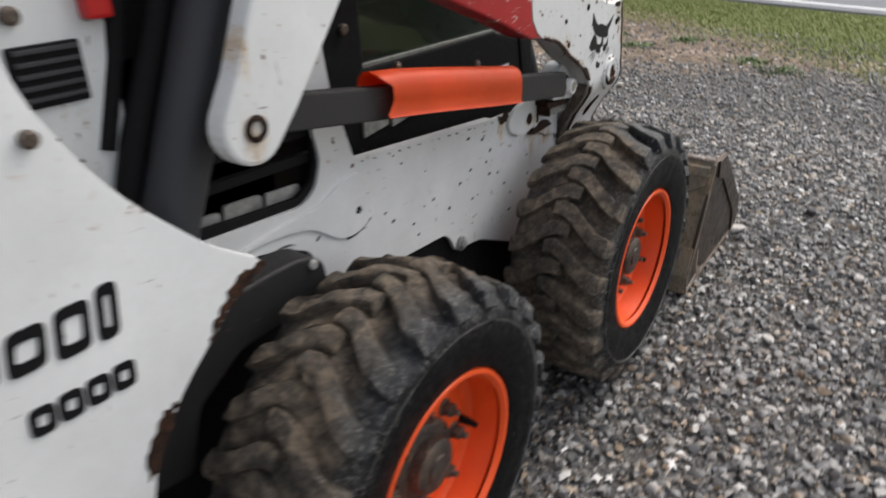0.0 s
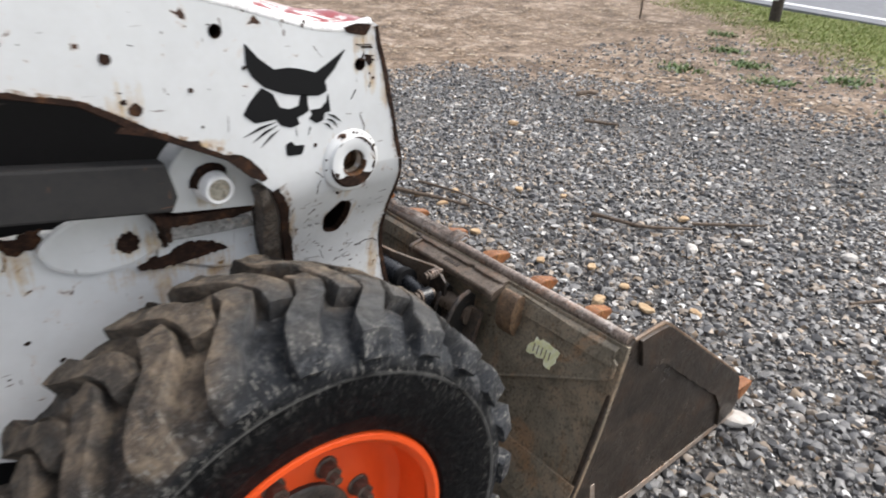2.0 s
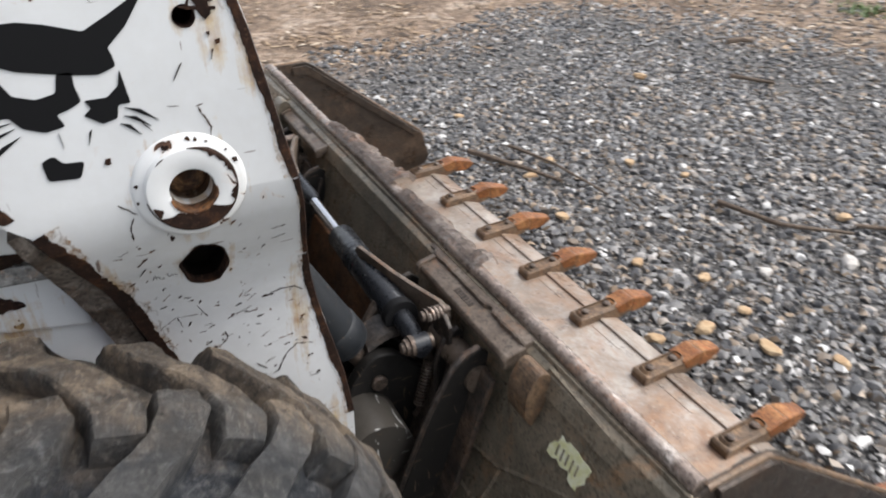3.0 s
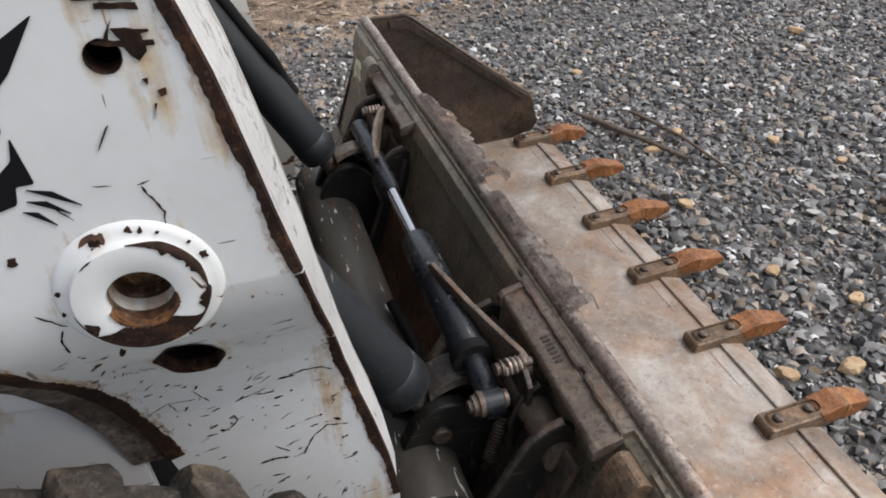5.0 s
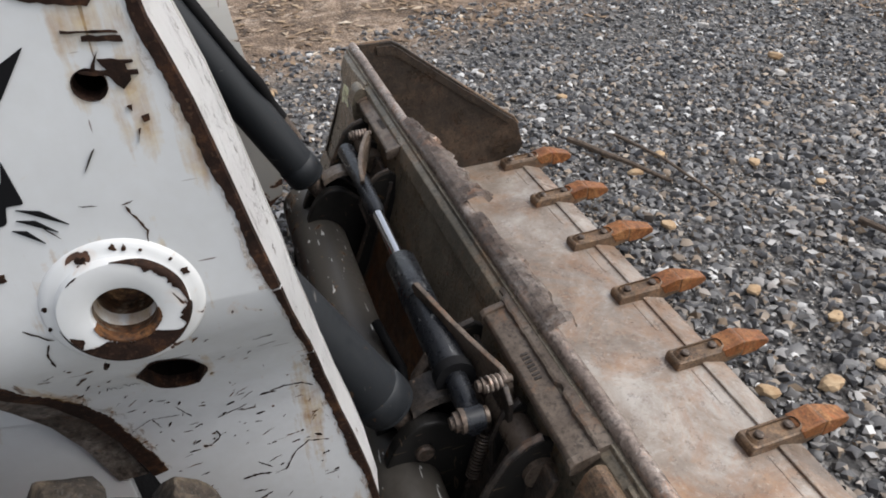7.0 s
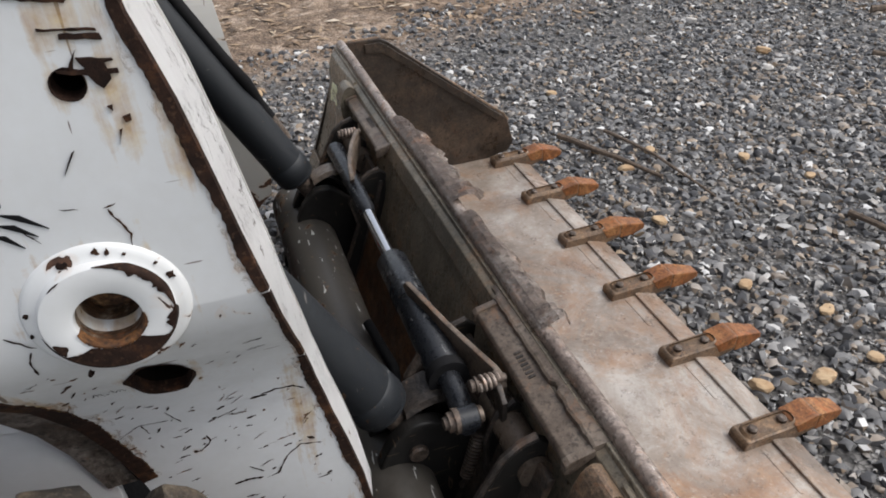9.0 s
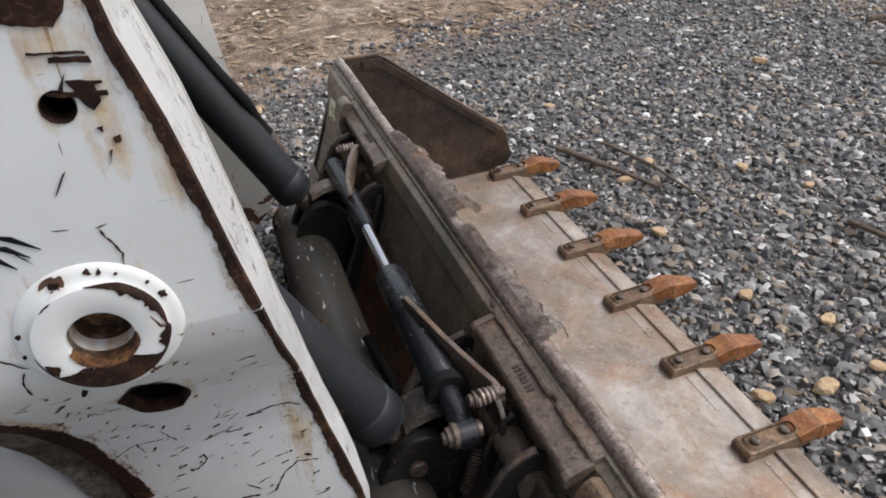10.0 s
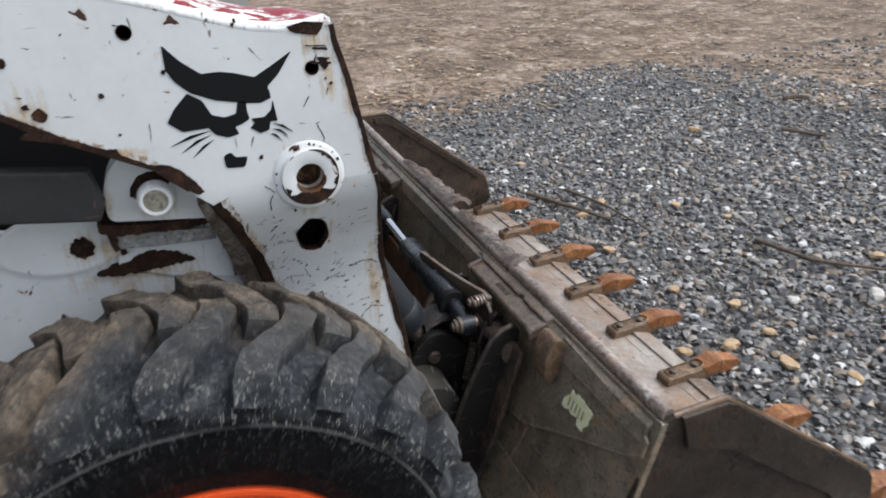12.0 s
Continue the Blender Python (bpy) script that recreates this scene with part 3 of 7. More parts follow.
# ---- wheels
def tyre_mesh(caked=0.0):
    """A 0.83 m lug tyre about the x axis, outer side towards +x; caked is how much mud lies between and over its lugs."""
    rnd = random.Random(5)
    half = [(0.120, 0.212), (0.138, 0.222), (0.146, 0.250), (0.150, 0.290), (0.148, 0.325), (0.141, 0.346), (0.122, 0.360), (0.08, 0.368), (0.0, 0.370)]
    prof = half + [(-a, r) for a, r in half[-2::-1]]
    bm = lathe(prof, (0, 0, 0), "x", 96)
    # a moulded rib round each flank
    for s in (1, -1):
        lathe([(s * (0.147 + a), r) for a, r in ((0.0, 0.318), (0.0035, 0.320), (0.0035, 0.323), (0.0, 0.325))], (0, 0, 0), "x", 96, bm)
    count = 23

    def lug(start, s):
        """One bent bar of tread from the middle over the shoulder and down the flank."""
        path = [(-0.030, 0.004, 0.4065, 0.038), (0.000, 0.000, 0.4085, 0.044), (0.032, 0.014, 0.4085, 0.047), (0.066, 0.044, 0.4065, 0.048),
                (0.098, 0.068, 0.4035, 0.049), (0.124, 0.079, 0.3985, 0.051), (0.1375, 0.082, 0.3930, 0.050), (0.1500, 0.084, 0.3540, 0.047)]
        rows = []
        for i, (x, along, r, w) in enumerate(path):
            base = 0.362 if i < 4 else (0.358, 0.350, 0.346, 0.344)[i - 4]
            bx = x if i < 5 else x - (0.010, 0.018, 0.020)[i - 5]
            a = start - along / 0.40 + rnd.uniform(-0.006, 0.006)
            wa = w / 0.40 / 2 * rnd.uniform(0.94, 1.06)
            top = r + rnd.uniform(-0.004, 0.002)
            row = []
            for da, rr, xx in ((-wa * 1.12, base, bx), (-wa * 1.00, top - 0.004, x), (-wa * 0.92, top, x), (wa * 0.92, top, x), (wa * 1.00, top - 0.004, x), (wa * 1.12, base, bx)):
                row.append(bm.verts.new((s * xx, rr * math.sin(a + da), rr * math.cos(a + da))))
            rows.append(row)
        for p, q in zip(rows, rows[1:]):
            for k in range(5):
                bm.faces.new((p[k], p[k + 1], q[k + 1], q[k]))
        bm.faces.new(rows[0])
        bm.faces.new(rows[-1][::-1])

    for i in range(count):
        lug(2 * math.pi * i / count, 1)
        lug(2 * math.pi * (i + 0.5) / count, -1)
    bmesh.ops.subdivide_edges(bm, edges=[e for e in bm.edges if e.calc_length() > 0.016], cuts=1, use_grid_fill=True)
    bmesh.ops.subdivide_edges(bm, edges=[e for e in bm.edges if e.calc_length() > 0.016 and e.verts[0].co.yz.length > 0.335], cuts=1, use_grid_fill=True)
    worn = [v for v in bm.verts if math.hypot(v.co.y, v.co.z) > 0.355]
    for k in range(2):
        bmesh.ops.smooth_vert(bm, verts=[v for v in worn if v.co.x < (-0.01 if k == 0 else -0.06)], factor=0.40, use_axis_x=True, use_axis_y=True, use_axis_z=True)
    if caked:
        for k in range(5):
            bmesh.ops.smooth_vert(bm, verts=[v for v in worn if v.co.x < 0.13 - 0.02 * k], factor=0.5, use_axis_x=True, use_axis_y=True, use_axis_z=True)
    for v in bm.verts:
        r = math.hypot(v.co.y, v.co.z)
        if 0.352 < r < 0.396 and v.co.x < 0.07 + 0.08 * caked:
            fill = max(0.0, noise.noise(v.co * 15.0 + Vector((7, 2, 5))) + 0.25 + 0.1 * caked) * min(1.0, max(0.0, 0.03 + 0.1 * caked - v.co.x) / 0.07)
            v.co += Vector((0, v.co.y / r, v.co.z / r)) * 0.032 * fill * min(1.0, (0.400 - r) / 0.012)
        if r > 0.33:
            n = noise.noise(v.co * 22.0) * 0.0040 + noise.noise(v.co * 55.0 + Vector((3, 1, 2))) * 0.0030 + noise.noise(v.co * 120.0) * 0.0022
            n += caked * (noise.noise(v.co * 17.0 + Vector((9, 4, 1))) * 0.007 + noise.noise(v.co * 38.0 + Vector((2, 8, 6))) * 0.005)
            v.co += Vector((0, v.co.y / r, v.co.z / r)) * n
    for v in bm.verts:
        r = math.hypot(v.co.y, v.co.z)
        if r > 0.30:
            k = 0.84 * (1.0 - 0.22 * max(0.0, (-v.co.x - 0.05) / 0.10))
            f = (0.30 + (r - 0.30) * k) / r
            v.co.y, v.co.z = v.co.y * f, v.co.z * f
    bmesh.ops.recalc_face_normals(bm, faces=bm.faces[:])
    return bm


def rim_mesh():
    prof = [(0.128, 0.196), (0.137, 0.206), (0.137, 0.2135), (0.130, 0.2165), (0.120, 0.213), (0.118, 0.200), (0.095, 0.196), (0.062, 0.190),
            (0.052, 0.178), (0.050, 0.160), (0.058, 0.140), (0.062, 0.120), (0.062, 0.050), (0.055, 0.050), (0.050, 0.12), (0.03, 0.17), (-0.05, 0.185), (-0.12, 0.205), (-0.13, 0.212)]
    return lathe(prof[::-1], (0, 0, 0), "x", 64)


def hub_mesh():
    return closed_lathe([(0.03, 0.088), (0.070, 0.088), (0.074, 0.083), (0.076, 0.062), (0.098, 0.058), (0.103, 0.052), (0.104, 0.030), (0.110, 0.028), (0.112, 0.0)], (0, 0, 0), "x", 32)


def nut_mesh():
    bm = closed_lathe([(0.060, 0.019), (0.064, 0.019), (0.066, 0.017)], (0, 0, 0), "x", 16)
    bmesh.ops.create_cone(bm, cap_ends=True, segments=6, radius1=0.0155, radius2=0.0145, depth=0.018, matrix=pose(0.075, 0, 0, 0, 90, 0))
    bmesh.ops.create_cone(bm, cap_ends=True, segments=10, radius1=0.0075, radius2=0.007, depth=0.016, matrix=pose(0.09, 0, 0, 0, 90, 0))
    return bm


wheel_parts = {}


def wheel(centre, side, spin, caked=False):
    """An orange steel wheel with its tyre, hub, eight nuts and a valve."""
    def piece(name, maker, mat, parent, m=None, label="", smooth=True):
        if (name, mat) not in wheel_parts:
            ob = link_mesh(name, maker(), mat, None, "", smooth)
            wheel_parts[name, mat] = ob.data
        else:
            ob = new(name, wheel_parts[name, mat])
        ob.parent = parent
        if m is not None:
            ob.matrix_basis = m
        if label:
            ob["label"] = label
        return ob

    rim = piece("wheel", rim_mesh, ORANGE, loader, None, "bright orange dished steel wheel")
    rim.matrix_parent_inverse = loader.matrix_world.inverted()
    rim.matrix_basis = Matrix.Translation(centre) @ (pose(0, 0, 0, spin) if side > 0 else pose(0, 0, 0, spin, 0, 180))
    if caked:
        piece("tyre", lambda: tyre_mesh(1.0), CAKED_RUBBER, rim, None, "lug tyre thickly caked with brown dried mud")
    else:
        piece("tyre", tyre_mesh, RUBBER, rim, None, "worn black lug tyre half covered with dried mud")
    piece("hub", hub_mesh, COUPLER, rim, None, "greasy black wheel hub")
    for k in range(8):
        a = radians(45 * k + 12)
        piece("wheel_nut", nut_mesh, BOLT, rim, Matrix.Translation((0, 0.112 * math.cos(a), 0.112 * math.sin(a))))
    piece("valve_stem", lambda: tube([(0.056, 0, 0), (0.080, 0, 0), (0.098, 0, 0)], [0.010, 0.008, 0.006], 10), BLACK, rim, Matrix.Translation((0, 0.150 * math.cos(radians(-32)), 0.150 * math.sin(radians(-32)))))


WHEEL_X = -0.62
for wy, wz in ((1.95, 0.400), (0.920, 0.374)):
    wheel((WHEEL_X, wy, wz), 1, 4 if wy > 1.5 else 31, wy < 1.5)
    wheel((2 * XC - WHEEL_X, wy, wz), -1, 50 if wy > 1.5 else 77, wy < 1.5)


# ---- chassis
BARE_FACE = steel("bare_grey_face", (0.16, 0.155, 0.15), (0.27, 0.265, 0.26), (0.44, 0.42, 0.40), 0.5, 24, 0.001, 0.2)
STAIN_GREY = plain("scuffed_grey", (0.03, 0.028, 0.024), (0.14, 0.135, 0.12), 60, 0.8)
BAY_GREY = plain("dusty_grey_metal", (0.13, 0.13, 0.125), (0.40, 0.39, 0.37), 25, 0.6)
part("chassis", soften(slab([(0.10, 0.24), (2.02, 0.24), (2.10, 0.34), (2.06, 0.62), (1.9, 0.66), (0.10, 0.66)], "yz", -0.90, 2 * XC + 0.90), 0.012), BLACK, loader, "black chassis tub between the wheels")
part("axle", tube([(-0.63, 1.95, 0.405), (2 * XC + 0.63, 1.95, 0.405)], 0.055, 16), BLACK, loader)
part("axle", tube([(-0.63, 0.912, 0.388), (2 * XC + 0.63, 0.912, 0.388)], 0.055, 16), BLACK, loader)

panel_outline = [(0.60, 0.93), (0.66, 0.815), (0.90, 0.765), (0.965, 0.735), (1.00, 0.66), (1.10, 0.605), (1.19, 0.570), (1.265, 0.592), (1.445, 0.582), (1.475, 0.552),
                 (1.488, 0.522), (1.515, 0.507), (1.55, 0.510), (1.62, 0.500), (1.80, 0.42), (2.02, 0.36), (2.10, 0.45), (2.10, 0.70), (2.05, 0.76), (1.94, 0.785), (1.76, 0.836), (1.68, 0.838),
                 (1.41, 0.862), (1.24, 0.874), (1.115, 0.886), (1.10, 0.935), (1.06, 1.05), (1.045, 1.15), (1.02, 1.30), (0.86, 1.30), (0.87, 1.100), (0.93, 1.099), (0.95, 1.112), (0.972, 1.116), (0.99, 1.106), (0.994, 1.06), (1.008, 0.96), (1.018, 0.91),
                 (1.0, 0.86), (0.96, 0.835), (0.69, 0.852), (0.655, 0.88)]
for s in (1, -1):
    sp("side_panel", soften(sheet(rounded(panel_outline, 0.018, 3), [circle(1.112, 0.773, 0.010, 12)], -0.872, -0.860), 0.003, 1), PANEL_WHITE, loader, s, "chipped white steel side panel with rust spots")
    sp("side_panel_flange", soften(slab([(1.10, 0.884), (1.68, 0.838), (1.68, 0.828), (1.10, 0.874)], "yz", -0.872, -0.892), 0.003), WHITE, loader, s)
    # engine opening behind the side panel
    # a solid block whose black colour paints the bay's inner shade
    sp("engine_bay", box(-1.02, -0.90, 0.62, 1.06, 0.80, 1.16), HOLE_SHADE, loader, s, "engine bay opening painted black for its shade")
    for k in range(1, 4):
        z = 0.868 + 0.052 * k
        sp("bay_rib", slab([(0.66, z), (1.02, z - 0.012), (1.02, z + 0.006), (0.66, z + 0.018)], "yz", -0.90, -0.883), BLACK, loader, s)
    for k, top in enumerate((0.875, 0.877, 0.868)):
        y = 0.700 + 0.097 * k
        sp("bay_plate", soften(slab(rounded([(y, 0.835), (y + 0.091, 0.830), (y + 0.093, top - 0.004), (y + 0.085, top), (y + 0.006, top + 0.005)], 0.006, 2), "yz", -0.905, -0.893), 0.003), BAY_GREY, loader, s, "dusty pale metal plate in the engine bay")
    lip = [(0.69, 0.848), (0.80, 0.842), (0.96, 0.832), (1.003, 0.858), (1.021, 0.91), (1.012, 0.960), (1.004, 0.960), (1.008, 0.912), (0.992, 0.872), (0.955, 0.852), (0.80, 0.863), (0.69, 0.872)]
    sp("bay_seal", soften(slab(rounded(lip, 0.008, 2), "yz", -0.880, -0.868), 0.003), BLACK, loader, s, "black rubber seal round the engine opening")
    sp("bay_bracket", soften(slab(rounded([(0.945, 1.03), (0.998, 1.03), (0.996, 1.09), (0.985, 1.114), (0.962, 1.116), (0.947, 1.09)], 0.01, 3), "yz", -0.892, -0.880), 0.003), ARCH_BLACK, loader, s)
    sp("bracket_bolt", closed_lathe([(-0.881, 0.011), (-0.873, 0.011), (-0.870, 0.007)], (0, 0.974, 1.096), "x", 12), BAY_GREY, loader, s)
    sp("belly_guard", soften(slab([(1.10, 0.64), (1.17, 0.42), (1.30, 0.31), (1.80, 0.295), (1.86, 0.36), (1.80, 0.64)], "yz", -0.905, -0.880), 0.006), BLACK, loader, s, "black lower skirt plate")
    sp("guard_seam", slab([(1.20, 0.430), (1.62, 0.392), (1.62, 0.386), (1.20, 0.424)], "yz", -0.881, -0.876), BLACK, loader, s)
    sp("skirt_bolt", closed_lathe([(-0.865, 0.021), (-0.853, 0.021), (-0.851, 0.018), (-0.851, 0.014), (-0.846, 0.0135), (-0.843, 0.008)], (0, 1.515, 0.530), "x", 16), BAY_GREY, loader, s)
    sp("skirt_bolt", closed_lathe([(-0.885, 0.010), (-0.872, 0.010), (-0.870, 0.007)], (0, 1.504, 0.345), "x", 10), BOLT, loader, s)
    # pressed swage line and hinge ear behind the post
    lower = [(0.775, 0.790), (0.82, 0.800), (0.87, 0.800), (0.925, 0.793), (0.97, 0.783), (1.005, 0.760), (1.038, 0.735), (1.082, 0.722), (1.12, 0.728), (1.148, 0.743), (1.160, 0.785), (1.148, 0.832), (1.115, 0.862)]
    sp("hinge_ear", soften(sheet(rounded(lower + [(1.06, 0.852), (1.00, 0.822), (0.95, 0.820), (0.88, 0.816), (0.80, 0.806)], 0.02, 3), [circle(1.112, 0.773, 0.010, 12)], -0.862, -0.853), 0.0035, 3), PANEL_WHITE, loader, s, "", True)
    # hole depth painted as a near-black disc
    sp("hinge_hole", slab(circle(1.112, 0.773, 0.0098, 14), "yz", -0.8612, -0.8585), HOLE_SHADE, loader, s)
    for bow, wide in (([(1.075, 0.7205), (1.10, 0.7215), (1.122, 0.727), (1.150, 0.7425)], 0.0032), ([(0.862, 0.8065), (0.885, 0.812), (0.915, 0.8145)], 0.0025), ([(0.880, 0.800), (0.902, 0.8055), (0.930, 0.806)], 0.0025),
                      ([(0.868, 0.768), (0.890, 0.774), (0.915, 0.771), (0.925, 0.766)], 0.0030), ([(0.845, 0.762), (0.862, 0.760)], 0.0028), ([(0.985, 0.752), (0.995, 0.759)], 0.0036)):
        sp("scuff", slab(jagged(bow + [(y + 0.001, z - wide) for y, z in bow[::-1]], 0.006, 0.0010, 61), "yz", -0.862, -0.8575 if bow[0][0] < 1 else -0.8558), STAIN_GREY, loader, s)
    # oblong stop pad and the tongue at the front of the panel
    sp("stop_pad", soften(slab(rounded([(1.738, 0.812), (1.775, 0.843), (1.832, 0.857), (1.880, 0.849), (1.938, 0.824), (1.925, 0.79), (1.895, 0.768), (1.86, 0.757), (1.80, 0.758), (1.757, 0.780)], 0.020), "yz", -0.862, -0.848), 0.006), PANEL_WHITE, loader, s, "white oblong stop pad")
    sp("rust_hole", slab(jagged(circle(1.860, 0.796, 0.0165, 14), 0.003, 0.0026, 3), "yz", -0.849, -0.8465), EDGE_RUST, loader, s)
    sp("rust_patch", slab(jagged([(1.868, 0.750), (1.898, 0.758), (1.923, 0.764), (1.940, 0.772), (1.958, 0.770), (1.976, 0.767), (1.993, 0.757), (2.008, 0.745), (1.975, 0.743), (1.930, 0.741), (1.890, 0.741)], 0.0035, 0.0022, 4), "yz", -0.863, -0.8475), EDGE_RUST, loader, s)
    sp("rust_patch", slab(jagged([(1.70, 0.836), (1.755, 0.842), (1.752, 0.818), (1.715, 0.812)], 0.006, 0.004, 6), "yz", -0.863, -0.8575), EDGE_RUST, loader, s)
    sp("front_web", soften(slab([(1.905, 0.832), (2.056, 0.812), (2.062, 0.700), (1.985, 0.715), (1.900, 0.752)], "yz", -0.862, -0.852), 0.004), PANEL_WHITE, loader, s)
    sp("web_lip", slab(jagged([(1.893, 0.845), (1.917, 0.838), (2.009, 0.828), (2.020, 0.833), (2.036, 0.831), (2.038, 0.818), (2.000, 0.815), (1.960, 0.818), (1.912, 0.822), (1.912, 0.800), (1.906, 0.798), (1.900, 0.826), (1.893, 0.830)], 0.0035, 0.0016, 8), "yz", -0.858, -0.806), EDGE_RUST, loader, s)
    sp("web_face", soften(slab([(1.909, 0.821), (2.040, 0.805), (2.044, 0.786), (1.960, 0.791), (1.911, 0.796)], "yz", -0.853, -0.818), 0.003), BARE_FACE, loader, s, "bare grey steel face under the tongue")
    sp("tongue", soften(slab(rounded([(1.946, 0.940), (1.922, 0.918), (1.911, 0.890), (1.909, 0.846), (2.050, 0.826), (2.056, 0.86), (2.05, 0.885), (2.02, 0.930), (1.985, 0.946)], 0.012), "yz", -0.850, -0.800), 0.004), PANEL_WHITE, loader, s, "white pivot tongue of the control link")
    boss = closed_lathe([(-0.803, 0.027), (-0.794, 0.027), (-0.790, 0.0245), (-0.788, 0.0235), (-0.770, 0.0225), (-0.767, 0.0200), (-0.767, 0.0165), (-0.772, 0.016)], (0, 1.976, 0.878), "x", 28)
    sp("pivot_pin", boss, WHITE_FLAKED, loader, s, "white pin boss with a bare steel end", True)
    sp("pin_end", closed_lathe([(-0.780, 0.0162), (-0.7695, 0.0162), (-0.769, 0.013)], (0, 1.976, 0.878), "x", 24), steel("bare_pin", (0.26, 0.24, 0.19), (0.36, 0.33, 0.27), (0.46, 0.42, 0.35), 0.5, 30) if s > 0 else BOLT, loader, s)
    sp("rust_patch", slab(jagged([(1.903, 0.800), (1.915, 0.799), (1.917, 0.776), (1.909, 0.774), (1.906, 0.786)], 0.003, 0.0014, 9), "yz", -0.852, -0.8462), EDGE_RUST, loader, s)
    ringbm = bmesh.new()
    prev = None
    for k in range(15):
        a = radians(38 + 10 * k)
        w = 0.0035 + 0.004 * abs(noise.noise(Vector((k * 0.7, 3, 1))))
        cur = [ringbm.verts.new((x_, 1.976 + r_ * math.cos(a), 0.878 + r_ * math.sin(a))) for x_, r_ in ((-0.7985, 0.0285 + w), (-0.793, 0.0280), (-0.786, 0.0246))]
        if prev:
            for q in range(2):
                ringbm.faces.new((prev[q], prev[q + 1], cur[q + 1], cur[q]))
        prev = cur
    sp("rust_ring", ringbm, EDGE_RUST, loader, s)

    rs = random.Random(300)
    for k in range(46):
        y, z = rs.uniform(1.12, 1.92), rs.uniform(0.53, 0.86)
        if z > 0.875 - 0.055 * (y - 1.1) / 0.58 or (z < 0.60 and y < 1.48):
            continue
        r = rs.choice((0.0014, 0.0018, 0.0024, 0.0034))
        spot = [(y + 1.8 * (q[0] - y), z + (q[1] - z) + 0.6 * (q[0] - y)) for q in circle(y, z, r, 8)]
        sp("rust_spot", slab(jagged(spot, 0.003, r * 0.4, 400 + k), "yz", -0.861, -0.8586), EDGE_RUST, loader, s)
    for k in range(14):
        y = 1.14 + 0.04 * k + rs.uniform(-0.01, 0.01)
        z = 0.880 - 0.050 * (y - 1.1) / 0.58
        sp("rust_spot", slab(jagged([(y, z), (y + rs.uniform(0.006, 0.02), z - 0.001), (y + 0.012, z - rs.uniform(0.003, 0.007))], 0.004, 0.001, 500 + k), "yz", -0.861, -0.8584), EDGE_RUST, loader, s)
    # control link bar with its orange guard
    sp("link_bar", soften(slab([(0.705, 1.112), (0.705, 1.050), (1.905, 0.864), (1.915, 0.885), (1.905, 0.934)], "yz", -0.790, -0.760), 0.004), BAR_GREY, loader, s, "dark grey flat steel link bar")
    top0, top1 = 1.086, 1.004
    guard = bmesh.new()
    sect = [(-0.797, -0.078), (-0.797, -0.030), (-0.792, -0.012), (-0.782, -0.002), (-0.767, 0.001), (-0.752, -0.003), (-0.742, -0.013), (-0.737, -0.030), (-0.736, -0.055), (-0.737, -0.080), (-0.733, -0.087)]
    rows = []
    for i in range(13):
        f = i / 12
        y, zt = 1.092 + 0.515 * f, top0 + (top1 - top0) * f
        back_off = lambda px, dz: 0.0 if i else (0.022 if px < -0.745 else 0.010 if dz > -0.02 else -0.012 if dz > -0.06 else 0.004)
        rows.append([guard.verts.new((px + 0.0012 * math.sin(7 * f + 3 * px), y - back_off(px, dz), zt + dz + 0.0012 * math.sin(5 * f))) for px, dz in sect])
    for p, q in zip(rows, rows[1:]):
        for k in range(len(sect) - 1):
            guard.faces.new((p[k], p[k + 1], q[k + 1], q[k]))
    bmesh.ops.solidify(guard, geom=guard.faces[:], thickness=0.004)
    sp("link_guard", guard, ORANGE, loader, s, "bent orange steel guard over the link bar", True)
    for y in (1.165, 1.455):
        sp("guard_bolt", closed_lathe([(0.0, 0.008), (0.008, 0.008), (0.010, 0.006), (0.014, 0.004)], (-0.775, y, top0 + (top1 - top0) * (y - 1.09) / 0.515), "z", 10), BOLT, loader, s)
    sp("label_bracket", box(-0.812, -0.806, 1.50, 1.655, 0.945, 1.000, 0.001), BLACK, loader, s)
    printed = sp("paper_label", box(-0.806, -0.803, 1.52, 1.652, 0.955, 0.998), BANNER, loader, s, "pale printed warning label")
    for k in range(4):
        sp("print_bar", box(-0.8035, -0.802, 1.545, 1.640, 0.962 + 0.009 * k, 0.966 + 0.009 * k), DARK_GREY, printed, s)

    # lift cylinder beside the engine bay
    base, head = Vector((-0.812, 0.585, 0.80)), Vector((-0.812, 0.90, 1.52))
    d = (head - base).normalized()
    sp("lift_cylinder", tube([base, base + d * 0.02, base + d * 0.60, base + d * 0.61], [0.040, 0.046, 0.046, 0.040], 28), DARK_GREY, loader, s, "dark grey hydraulic lift cylinder", True)
    sp("lift_rod", tube([base + d * 0.6, head], 0.018, 16), CHROME, loader, s, "", True)
    sp("hydraulic_line", tube([(-0.845, 0.565, 0.86), (-0.845, 0.63, 1.05), (-0.848, 0.70, 1.20), (-0.85, 0.78, 1.40)], 0.019, 12), BLACK, loader, s, "", True)
    sp("hydraulic_line", tube([(-0.865, 0.60, 1.05), (-0.865, 0.64, 1.17), (-0.86, 0.66, 1.26), (-0.855, 0.70, 1.42)], 0.014, 10), BLACK, loader, s, "", True)

    # rear link: white strap with a round foot
    foot = [(0.7225 + 0.055 * math.cos(a), 1.080 + 0.055 * math.sin(a)) for a in [radians(150 + 15 * k) for k in range(12)]]
    strap = foot + [(0.81, 1.095), (0.955, 1.28), (1.12, 1.46), (1.10, 1.62), (0.90, 1.66), (0.78, 1.50), (0.76, 1.29), (0.705, 1.16)]
